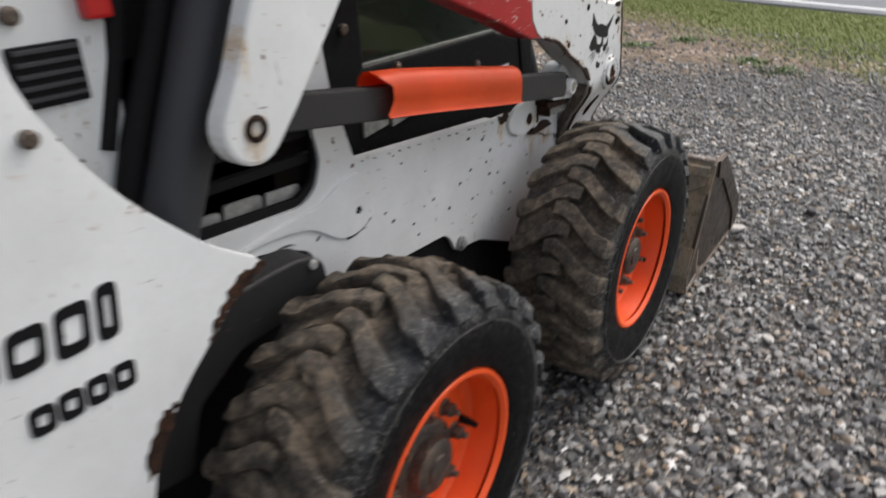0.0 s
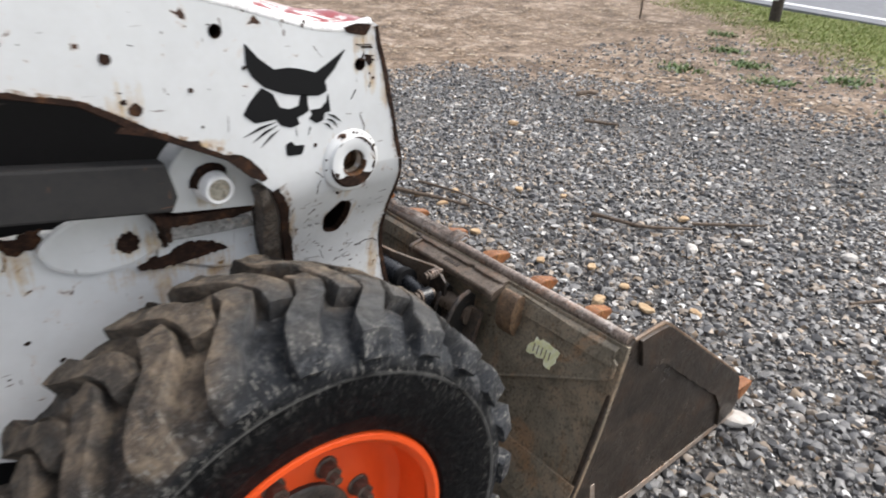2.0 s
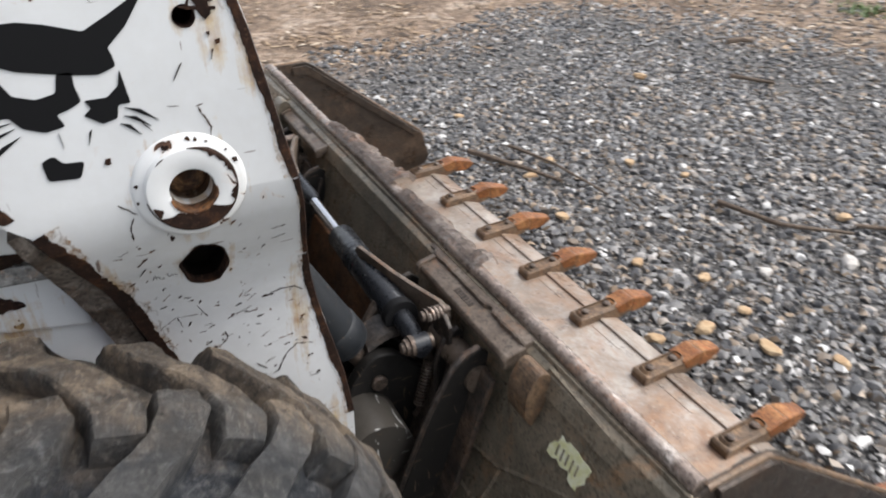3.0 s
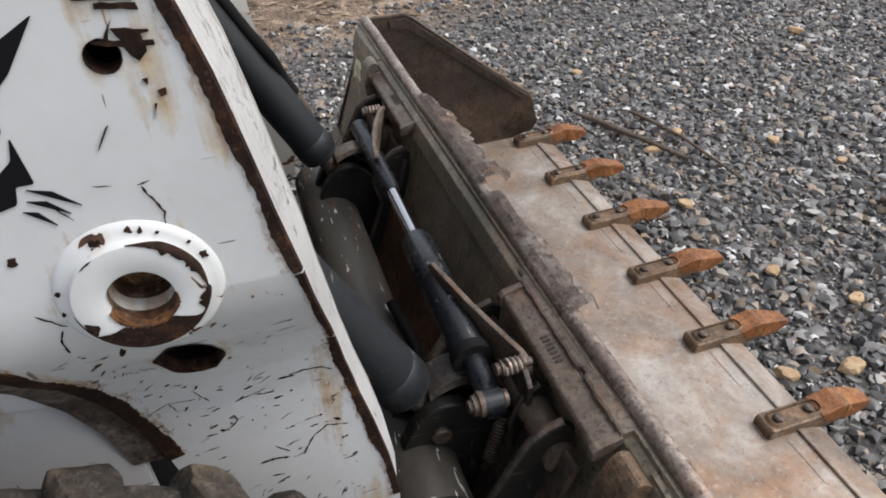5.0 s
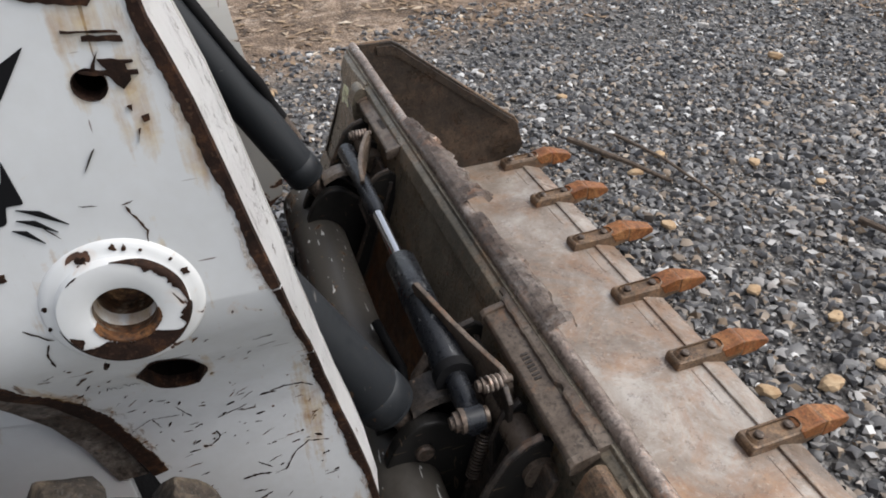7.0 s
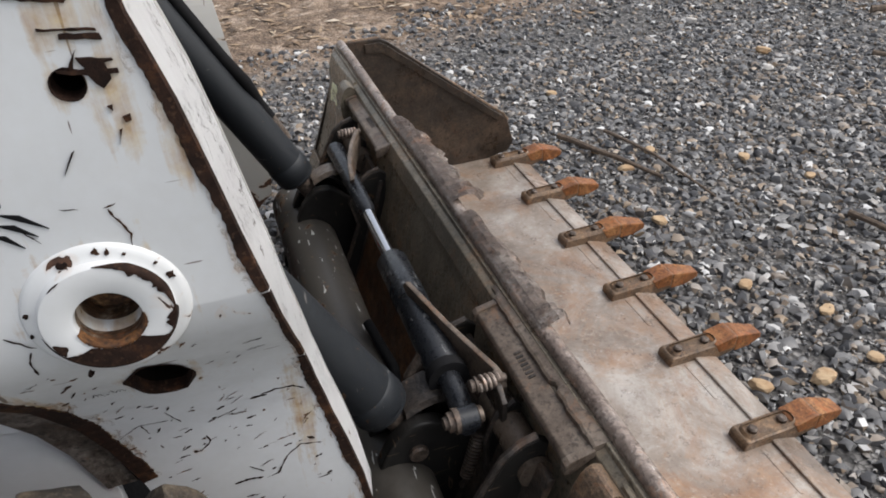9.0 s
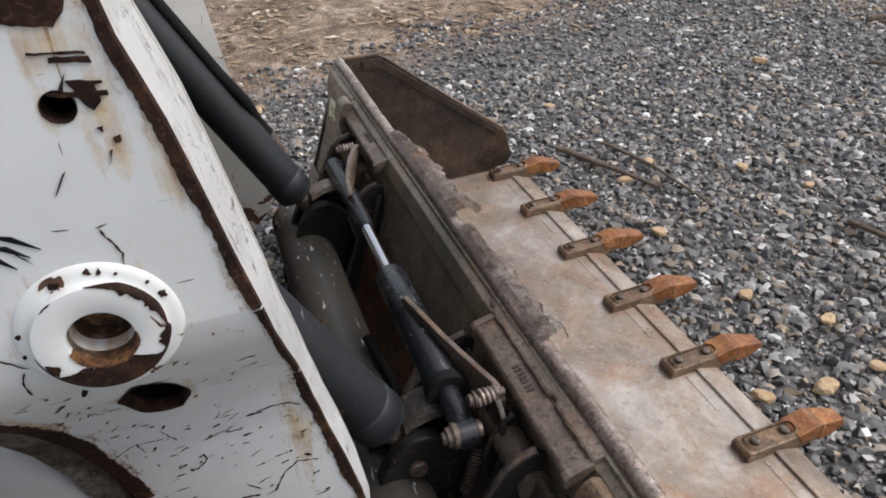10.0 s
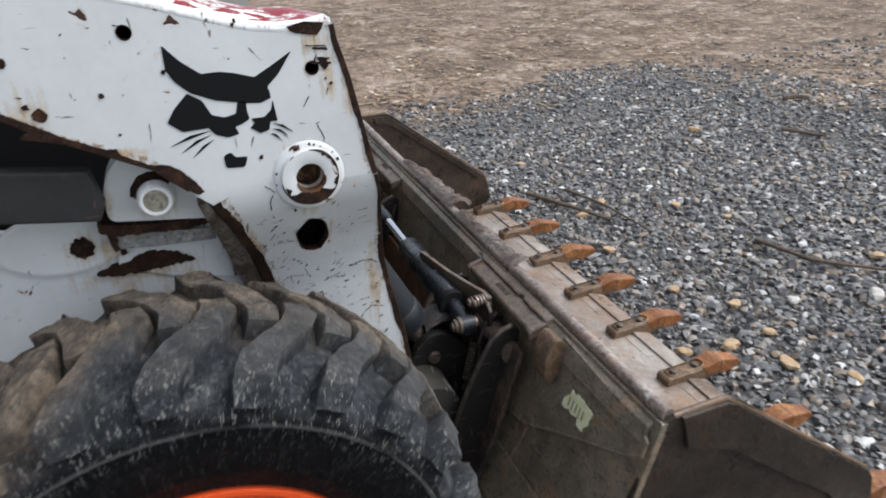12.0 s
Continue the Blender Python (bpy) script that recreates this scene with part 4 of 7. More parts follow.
    sp("rear_link", soften(slab(strap, "yz", -0.720, -0.680), 0.007), LINK_WHITE, loader, s, "white steel rear link with a rounded foot")
    sp("link_pin", closed_lathe([(-0.685, 0.020), (-0.677, 0.020), (-0.675, 0.015), (-0.675, 0.012), (-0.684, 0.011)], (0, 0.7225, 1.080), "x", 20), EDGE_RUST, loader, s)

    # tail panel round the rear wheel
    tail = [(0.36, 1.60), (0.40, 1.40), (0.425, 1.24), (0.446, 1.165), (0.486, 1.090), (0.53, 1.03), (0.575, 0.983), (0.645, 0.915), (0.735, 0.857), (0.695, 0.832), (0.655, 0.808),
            (0.60, 0.757), (0.555, 0.718), (0.51, 0.66), (0.478, 0.60), (0.455, 0.50), (0.44, 0.36), (0.30, 0.32), (-0.28, 0.36), (-0.34, 0.6), (-0.34, 1.5), (-0.2, 1.62)]
    sp("tail_panel", soften(sheet(rounded(tail, 0.03, 2), [], -0.735, -0.715), 0.004), WHITE, loader, s, "white rear side panel with worn black lettering")
    arch = [(0.45, 0.50), (0.47, 0.62), (0.53, 0.70), (0.62, 0.760), (0.70, 0.772), (0.80, 0.777), (0.866, 0.776), (0.906, 0.768), (0.932, 0.748), (0.940, 0.72), (0.938, 0.67), (0.88, 0.66), (0.72, 0.66), (0.62, 0.60), (0.58, 0.48)]
    sp("wheel_arch", soften(slab(rounded(arch, 0.012, 2), "yz", -0.862, -0.79), 0.018, 4), ARCH_BLACK, loader, s, "black rounded inner wheel arch", True)
    sp("arch_bolt", closed_lathe([(-0.80, 0.011), (-0.786, 0.011), (-0.783, 0.007)], (0, 0.904, 0.752), "x", 10), BAY_GREY, loader, s)
    sp("rust_patch", slab(jagged([(0.672, 0.850), (0.725, 0.858), (0.735, 0.852), (0.655, 0.808), (0.610, 0.765), (0.625, 0.80)], 0.007, 0.005, 14), "yz", -0.716, -0.7135), EDGE_RUST, loader, s)
    sp("rust_patch", slab(jagged([(0.515, 0.700), (0.538, 0.705), (0.490, 0.62), (0.470, 0.60), (0.468, 0.64)], 0.007, 0.004, 15), "yz", -0.716, -0.7135), EDGE_RUST, loader, s)
    # engine cover side with vent and lamp
    sp("engine_cover", soften(slab([(-0.22, 0.66), (0.64, 0.66), (0.64, 1.22), (0.60, 1.44), (0.4, 1.52), (-0.18, 1.52)], "yz", -0.90, -0.86), 0.01), WHITE, loader, s, "white engine cover side")
    vent = box(-0.862, -0.852, 0.497, 0.592, 1.128, 1.208, 0.004)
    sp("vent", vent, BLACK, loader, s, "black louvred air vent")
    for k in range(5):
        z = 1.138 + 0.015 * k
        sp("louvre", box(-0.853, -0.847, 0.502, 0.588, z, z + 0.006, 0.001), DARK_GREY, loader, s)
    sp("tail_lamp", box(-0.862, -0.835, 0.603, 0.640, 1.230, 1.30, 0.006), LAMP_RED, loader, s, "red tail lamp")
    sp("cover_bolt", closed_lathe([(-0.862, 0.012), (-0.852, 0.012), (-0.850, 0.008)], (0, 0.515, 1.245), "x", 12), BOLT, loader, s)
    sp("cover_bolt", closed_lathe([(-0.717, 0.011), (-0.707, 0.011), (-0.705, 0.007)], (0, 0.435, 1.135), "x", 12), BOLT, loader, s)

part("engine_block", box(2 * XC + 0.90, -0.90, -0.18, 0.95, 0.66, 1.50, 0.02), BLACK, loader, "black engine compartment")
part("tail_door", box(2 * XC + 0.74, -0.74, -0.36, -0.28, 0.45, 1.50, 0.03), WHITE, loader, "white rear door")

# lettering on the tail, drawn as plain bars
tail_label = (-0.7147, -0.7125)
for y0, y1, z0, z1 in ((0.345, 0.392, 0.864, 0.922), (0.403, 0.448, 0.858, 0.926), (0.458, 0.487, 0.856, 0.934), (0.285, 0.335, 0.866, 0.925)):
    frame_bar = sheet(rounded([(y0 - 0.006, z0), (y1 - 0.006, z0), (y1 + 0.004, z1), (y0 + 0.004, z1)], 0.012, 3), [rounded([(y0 + 0.006, z0 + 0.016), (y1 - 0.014, z0 + 0.016), (y1 - 0.008, z1 - 0.016), (y0 + 0.012, z1 - 0.016)], 0.006, 2)], *tail_label)
    part("lettering_bar", frame_bar, INK, loader, "black plain lettering bar")
for k in range(4):
    y0 = 0.342 + 0.037 * k
    part("lettering_bar", sheet(rounded([(y0, 0.774), (y0 + 0.033, 0.772), (y0 + 0.037, 0.812), (y0 + 0.004, 0.814)], 0.01, 3), [rounded([(y0 + 0.011, 0.785), (y0 + 0.024, 0.784), (y0 + 0.027, 0.801), (y0 + 0.013, 0.802)], 0.004, 2)], *tail_label), INK, loader, "worn black outlined lettering bar")


# ---- cab
CL, CR = 2 * XC + 0.97, -0.97
for s in (1, -1):
    sp("cab_lower_side", soften(slab([(1.02, 0.62), (1.98, 0.62), (2.06, 0.80), (2.03, 0.985), (1.85, 1.035), (1.06, 1.030), (1.02, 0.9)], "yz", -1.00, -0.965), 0.006), BLACK, loader, s, "black lower cab side")
    sp("cab_post", soften(slab([(1.02, 0.85), (1.16, 0.90), (1.265, 1.04), (1.255, 1.28), (1.20, 1.92), (1.06, 1.92)], "yz", -1.00, -0.95), 0.008), BLACK, loader, s, "black rear cab post")
    sp("cab_post", soften(slab([(2.03, 0.80), (2.08, 0.85), (1.96, 1.92), (1.89, 1.92), (1.97, 1.2), (1.98, 1.02)], "yz", -1.02, -0.96), 0.008), BLACK, loader, s, "black front cab post")
    sp("side_window", box(-0.992, -0.984, 1.22, 1.97, 1.03, 1.90), GLASS, loader, s, "dark tinted side window")
    sp("window_trim", soften(slab([(1.24, 1.030), (1.98, 1.030), (1.98, 1.040), (1.24, 1.040)], "yz", -0.985, -0.972), 0.002), steel("window_trim_%s" % ("near" if s > 0 else "far"), (0.16, 0.17, 0.16), (0.22, 0.23, 0.22), (0.3, 0.3, 0.29), 0.45, 20), loader, s)
    for y0, y1, zb, zt in ((1.262, 1.352, 0.876, 0.925), (1.366, 1.56, 0.878, 0.918)):
        sp("kick_panel", soften(slab([(y0, zb), (y1, zb + 0.012 if y1 < 1.5 else zt - 0.012), (y1, zt - 0.006), (y0, zt)], "yz", -0.966, -0.958), 0.002), BAY_GREY, loader, s, "dusty grey inner panel")
    sp("cab_hinge", closed_lathe([(-0.95, 0.012), (-0.94, 0.012), (-0.938, 0.008)], (0, 1.20, 1.13), "x", 10), BOLT, loader, s)
part("cab_roof", box(CL - 0.02, CR + 0.02, 1.02, 2.0, 1.92, 1.98, 0.025), BLACK, loader, "black cab roof")
part("cab_back", box(CL + 0.03, CR - 0.03, 1.02, 1.08, 0.66, 1.92, 0.01), BLACK, loader, "black cab back wall")
part("operator_seat", box(XC - 0.25, XC + 0.25, 1.12, 1.55, 0.66, 1.02, 0.05), BLACK, loader, "black padded operator seat")
part("cab_floor", box(CL + 0.03, CR - 0.03, 1.05, 2.02, 0.62, 0.68, 0.01), BLACK, loader)


# ---- lift arms
BAR_BROWN = steel("bare_channel_steel", (0.020, 0.013, 0.009), (0.105, 0.084, 0.068), (0.30, 0.265, 0.235), 0.65, 16, 0.001, 0.05)
RUSTY_SLEEVE = steel("rusty_sleeve", (0.016, 0.008, 0.005), (0.085, 0.044, 0.021), (0.34, 0.27, 0.20), 0.6, 34, 0.001, 0.0)
WARM_RUST = steel("warm_rust", (0.022, 0.009, 0.004), (0.090, 0.036, 0.011), (0.30, 0.135, 0.042), 0.8, 50, 0.001, 0.0)
front_outline = [(2.228, 1.094), (2.2355, 1.089), (2.2385, 1.068), (2.244, 1.048), (2.2515, 1.019), (2.261, 0.970), (2.269, 0.925), (2.279, 0.875), (2.2875, 0.815), (2.297, 0.745), (2.304, 0.690), (2.315, 0.625), (2.326, 0.575), (2.337, 0.515), (2.346, 0.44), (2.343, 0.33), (2.27, 0.26), (2.19, 0.30),
                 (2.150, 0.45), (2.125, 0.60), (2.088, 0.755), (2.066, 0.822), (2.046, 0.868), (2.020, 0.893), (1.985, 0.928), (1.930, 0.957), (1.877, 0.985), (1.812, 1.028), (1.720, 1.053)]
nose = [(1.690, 1.072), (1.663, 1.105), (1.655, 1.150), (1.672, 1.185), (1.715, 1.206), (1.760, 1.202), (1.90, 1.165), (2.02, 1.130), (2.09, 1.108), (2.15, 1.092)]
plate_holes = [circle(1.986, 1.100, 0.0085, 16), circle(2.2025, 1.0355, 0.0088, 20), rounded([(2.158, 0.782), (2.168, 0.742), (2.196, 0.736), (2.209, 0.768), (2.200, 0.802), (2.178, 0.811)], 0.010, 3), circle(2.181, 0.889, 0.019, 24)]
red_outline = [(1.715, 1.2065), (1.672, 1.1855), (1.654, 1.150), (1.662, 1.105), (1.690, 1.0715), (1.720, 1.0525), (1.655, 1.062), (1.51, 1.118), (1.28, 1.197), (1.095, 1.258), (0.85, 1.36), (0.74, 1.46), (0.74, 1.66), (0.90, 1.66), (1.2, 1.52), (1.5, 1.34), (1.73, 1.248), (1.765, 1.212), (1.76, 1.2025)]

lip_line = [(1.765, 1.203), (1.90, 1.163), (2.02, 1.128), (2.085, 1.107), (2.130, 1.0935), (2.165, 1.0885), (2.200, 1.0895), (2.226, 1.0935)]


def height_on(line, y):
    """The height of a line of (y, z) points at y."""
    for (ya, za), (yb, zb) in zip(line, line[1:]):
        if y <= yb:
            return za + (zb - za) * (y - ya) / (yb - ya)
    return line[-1][1]


for s in (1, -1):
    arm = sp("lift_arm", bent(sheet(front_outline + nose, plate_holes, -0.757, -0.745)), ARM_WHITE, loader, s, "white front of the lift arm, chipped and rust-streaked", True)
    ring = front_outline + nose

    def ahead(y, z):
        """How far the inner plate leads the outer one along the front."""
        if y < 2.22 or z < 0.34:
            return 0.0
        return 0.0115 - 0.024 * min(0.14, max(0.0, 0.92 - z)) - 0.02 * max(0.0, z - 1.0)

    rim_bm = bmesh.new()
    n = len(ring)
    outer = [rim_bm.verts.new((-0.756, y, z)) for y, z in ring]
    inner = [rim_bm.verts.new((-0.803, y + ahead(y, z), z)) for y, z in ring]
    for i in range(n):
        rim_bm.faces.new((outer[i], outer[(i + 1) % n], inner[(i + 1) % n], inner[i]))
    bmesh.ops.solidify(rim_bm, geom=rim_bm.faces[:], thickness=0.006)
    sp("arm_edge", bent(rim_bm), WHITE_FLAKED, arm, s, "flaking white edge plate of the lift arm")
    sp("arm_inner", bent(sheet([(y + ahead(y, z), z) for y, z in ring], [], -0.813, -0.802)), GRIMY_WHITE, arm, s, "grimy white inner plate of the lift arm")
    sp("arm_boom", soften(sheet(red_outline, [], -0.818, -0.7465), 0.006), RED, loader, s, "scratched dark red lift arm boom")
    crest = bmesh.new()
    prev = None
    for i in range(41):
        y = 1.742 + (2.229 - 1.742) * i / 40
        z = height_on(lip_line, y)
        rise = min(1.0, (2.236 - y) / 0.05)
        cur = [crest.verts.new((x_, y, z + dz * (rise if dz > 0.006 else 1.0) + 0.0006 * noise.noise(Vector((x_ * 90, y * 40, 2))))) for x_, dz in
               ((-0.7500, -0.004), (-0.7520, 0.0055), (-0.757, 0.0085), (-0.768, 0.0130), (-0.784, 0.0175), (-0.800, 0.0195), (-0.812, 0.0185), (-0.818, 0.0140), (-0.8185, -0.012))]
        if prev:
            for q in range(8):
                crest.faces.new((prev[q], prev[q + 1], cur[q + 1], cur[q]))
        prev = cur
    crest.faces.new(prev)
    sp("arm_top", crest, RED_WORN, arm, s, "white top face of the arm with streaks of worn red paint", True)
    # near-black cups paint the shade inside the plate holes, each with a rusty rim
    for q, ring_ in enumerate(plate_holes[:3]):
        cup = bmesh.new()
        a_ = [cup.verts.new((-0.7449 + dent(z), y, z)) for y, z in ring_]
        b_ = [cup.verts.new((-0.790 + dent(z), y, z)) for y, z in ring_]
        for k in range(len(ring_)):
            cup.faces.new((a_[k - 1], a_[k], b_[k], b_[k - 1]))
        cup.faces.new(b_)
        sp("hole_shade_cup", cup, HOLE_SHADE, arm, s)
        cy, cz = sum(p[0] for p in ring_) / len(ring_), sum(p[1] for p in ring_) / len(ring_)
        rim_ = bmesh.new()
        o_ = []
        for y, z in ring_:
            g_ = 1.05 + 0.16 * abs(noise.noise(Vector((y * 160, z * 160, q))))
            o_.append((cy + (y - cy) * g_, cz + (z - cz) * g_))
        c_ = [rim_.verts.new((-0.7442 + dent(z), y, z)) for y, z in o_]
        d_ = [rim_.verts.new((-0.7442 + dent(z), y, z)) for y, z in ring_]
        e_ = [rim_.verts.new((-0.7590 + dent(z), y, z)) for y, z in [(cy + (y - cy) * 0.985, cz + (z - cz) * 0.985) for y, z in ring_]]
        for k in range(len(ring_)):
            rim_.faces.new((c_[k - 1], c_[k], d_[k], d_[k - 1]))
            rim_.faces.new((d_[k - 1], d_[k], e_[k], e_[k - 1]))
        sp("hole_rim", rim_, EDGE_RUST, arm, s)
    chan = [(2.040, 0.872), (2.062, 0.822), (2.086, 0.755), (2.12, 0.60), (2.092, 0.60), (2.058, 0.745), (2.044, 0.81), (2.028, 0.868)]
    sp("arm_channel", bent(slab(chan, "yz", -0.78, -0.749)), COUPLER if s < 0 else BAR_BROWN, arm, s, "bare grey-brown channel edge", True)
    # boss with a turned recess
    bossx = [(-0.748, 0.0505), (-0.7445, 0.0500), (-0.7425, 0.0480), (-0.7412, 0.0450), (-0.7405, 0.0420), (-0.7395, 0.0405), (-0.7350, 0.0397), (-0.7338, 0.0388), (-0.7335, 0.0375), (-0.7335, 0.0212), (-0.7342, 0.0200), (-0.739, 0.0194)]
    sp("boss_sleeve", lathe([(-0.785, 0.0192), (-0.738, 0.0192)], (0, 2.181, 0.889), "x", 32), RUSTY_SLEEVE, arm, s, "", True)
    sp("pin_boss", lathe(bossx[::-1], (0, 2.181, 0.889), "x", 48), BOSS_WHITE, arm, s, "white turned pin boss with a rusty lower rim", True)
    sp("pin", closed_lathe([(-0.80, 0.0190), (-0.772, 0.0190), (-0.770, 0.015)], (0, 2.181, 0.889), "x", 24), steel("rusty_pin_%s" % ("near" if s > 0 else "far"), (0.014, 0.007, 0.004), (0.060, 0.026, 0.010), (0.30, 0.16, 0.070), 0.75, 55, 0.002, 0.0), arm, s)
    # rust round the boss: a flaked crescent below, a band round the upper flank, and chips
    by_, bz_ = 2.181, 0.889
    rim_path = [(-0.7328, 0.0212), (-0.7328, 0.0300), (-0.7328, 0.0376), (-0.7332, 0.0392), (-0.7345, 0.0402), (-0.7392, 0.0412), (-0.7400, 0.0424)]

    def on_boss(f):
        """A point of the boss's profile; 0 is the rim of the recess, 1 the foot of the ring."""
        u = f * (len(rim_path) - 1)
        i = min(int(u), len(rim_path) - 2)
        (xa, ra), (xb, rb) = rim_path[i], rim_path[i + 1]
        return xa + (xb - xa) * (u - i), ra + (rb - ra) * (u - i)

    for k_, (a0, a1, f_in, f_out, wave) in enumerate(((186, 358, 0.20, 1.0, 0.05), (-8, 88, 0.31, 0.80, 0.07), (-32, 2, 0.26, 0.85, 0.08), (118, 133, 0.40, 0.52, 0.05), (196, 214, 0.22, 0.40, 0.06))):
        bm = bmesh.new()
        prev = None
        steps = max(8, int(abs(a1 - a0) / 2.2))
        for k in range(steps + 1):
            a = radians(a0 + (a1 - a0) * k / steps)
            ends = min(1.0, 3.5 * min(k, steps - k) / steps)
            base_f = f_in
            if k_ == 0:
                r_low = min(0.0372, max(0.0224, 0.0168 / max(0.2, abs(math.sin(a)))))
                base_f = (r_low - 0.0212) / 0.0088 / 6 if r_low < 0.030 else (1 + (r_low - 0.030) / 0.0076) / 6
            lo_f = base_f + wave * (noise.noise(Vector((k * 0.33, 4.0 * k_, 1.0))) + 0.7 * noise.noise(Vector((k * 1.1, 4.0 * k_, 5.0))))
            mid_f = 0.5 * (f_in + f_out)
            lo_f = mid_f + (min(lo_f, f_out - 0.03) - mid_f) * ends
            hi_f = mid_f + (f_out - mid_f) * (0.25 + 0.75 * ends)
            cur = []
            for q in range(7):
                x_, r_ = on_boss(max(0.0, lo_f + (hi_f - lo_f) * q / 6))
                cur.append(bm.verts.new((x_, by_ + r_ * math.cos(a), bz_ + r_ * math.sin(a))))
            if prev:
                for q in range(6):
                    bm.faces.new((prev[q], prev[q + 1], cur[q + 1], cur[q]))
            prev = cur
        sp("rust_patch", bm, EDGE_RUST, arm, s)
    lip_rust = bmesh.new()
    prev = None
    for k in range(41):
        a = radians(196 + 165 * k / 40)
        w_ = 0.0016 * min(1.0, min(k, 40 - k) / 5) * (0.8 + 0.9 * abs(noise.noise(Vector((k * 0.5, 2, 8)))))
        cur = [lip_rust.verts.new((x_, by_ + r_ * math.cos(a), bz_ + r_ * math.sin(a))) for x_, r_ in ((-0.742, 0.0190), (-0.7334, 0.0200), (-0.7326, 0.0210), (-0.7326, 0.0212 + w_))]
        if prev:
            for q in range(3):
                lip_rust.faces.new((prev[q], prev[q + 1], cur[q + 1], cur[q]))
        prev = cur
    sp("rust_lip", lip_rust, WARM_RUST, arm, s, "orange rust round the rim of the recess")
    for ang, rad_, size_, sd in ((84, 0.0455, 0.0019, 1), (76, 0.0450, 0.0020, 2), (110, 0.0435, 0.0024, 3), (24, 0.0455, 0.0026, 4), (168, 0.0460, 0.0017, 5), (187, 0.0470, 0.0012, 6), (40, 0.0460, 0.0010, 7), (64, 0.0452, 0.0009, 8)):
        cy, cz = by_ + rad_ * math.cos(radians(ang)), bz_ + rad_ * math.sin(radians(ang))
        sp("rust_spot", slab(jagged(circle(cy, cz, size_, 9), 0.0015, size_ * 0.5, 700 + sd), "yz", -0.7440, -0.7398 - 0.0006 * (rad_ > 0.0452)), EDGE_RUST, arm, s)
    # rusted front corner, edge band and inner rim
    def band(name, line, width, seed, x=-0.745):
        bm = bmesh.new()
        prev = None
        for i, (a, b) in enumerate(zip(line, line[1:])):
            steps = max(2, int(math.hypot(b[0] - a[0], b[1] - a[1]) / 0.0016))
            for k in range(steps):
                f = k / steps
                y, z = a[0] + (b[0] - a[0]) * f, a[1] + (b[1] - a[1]) * f
                w = max(0.0012, width * (0.90 + 0.45 * noise.noise(Vector((y * 17, z * 17, seed))) + 0.20 * noise.noise(Vector((y * 61, z * 61, seed))) + 0.16 * noise.noise(Vector((y * 230, z * 230, seed)))))
                nx, nz = (b[1] - a[1]), -(b[0] - a[0])
                ln = math.hypot(nx, nz)
                nx, nz = nx / ln, nz / ln
                wy, wz = y + nx * w, z + nz * w
                cur = [bm.verts.new((x + dent(z) - 0.002, y - nx * 0.0015, z - nz * 0.0015)), bm.verts.new((x + dent(z) + 0.0016, y, z)), bm.verts.new((x + dent(wz) + 0.0016, wy, wz)), bm.verts.new((x + dent(wz) - 0.001, wy + nx * 0.001, wz + nz * 0.001))]
                if prev:
                    for q in range(3):
                        bm.faces.new((prev[q], prev[q + 1], cur[q + 1], cur[q]))
                prev = cur
        if name == "rust_fringe":
            return sp(name, bm, STAIN, arm, s)
        band("rust_fringe", line, width * 1.55, seed + 100, x - 0.0007)
        return sp(name, bm, EDGE_RUST, arm, s)

    edge_line = [(y + 0.0005, z) for y, z in front_outline[1:15]]
    band("rust_band", edge_line[:7], 0.0078, 31)
    band("rust_band", edge_line[6:9], 0.0046, 35)
    band("rust_band", edge_line[8:], 0.0085, 32)
    band("rust_band", [(2.125, 0.60), (2.0875, 0.755), (2.0655, 0.822), (2.0455, 0.868)], 0.0155, 33)
    band("rust_band", [(2.0195, 0.893), (1.9845, 0.928), (1.930, 0.957), (1.8765, 0.985), (1.8115, 1.028), (1.720, 1.053)], 0.0080, 34)
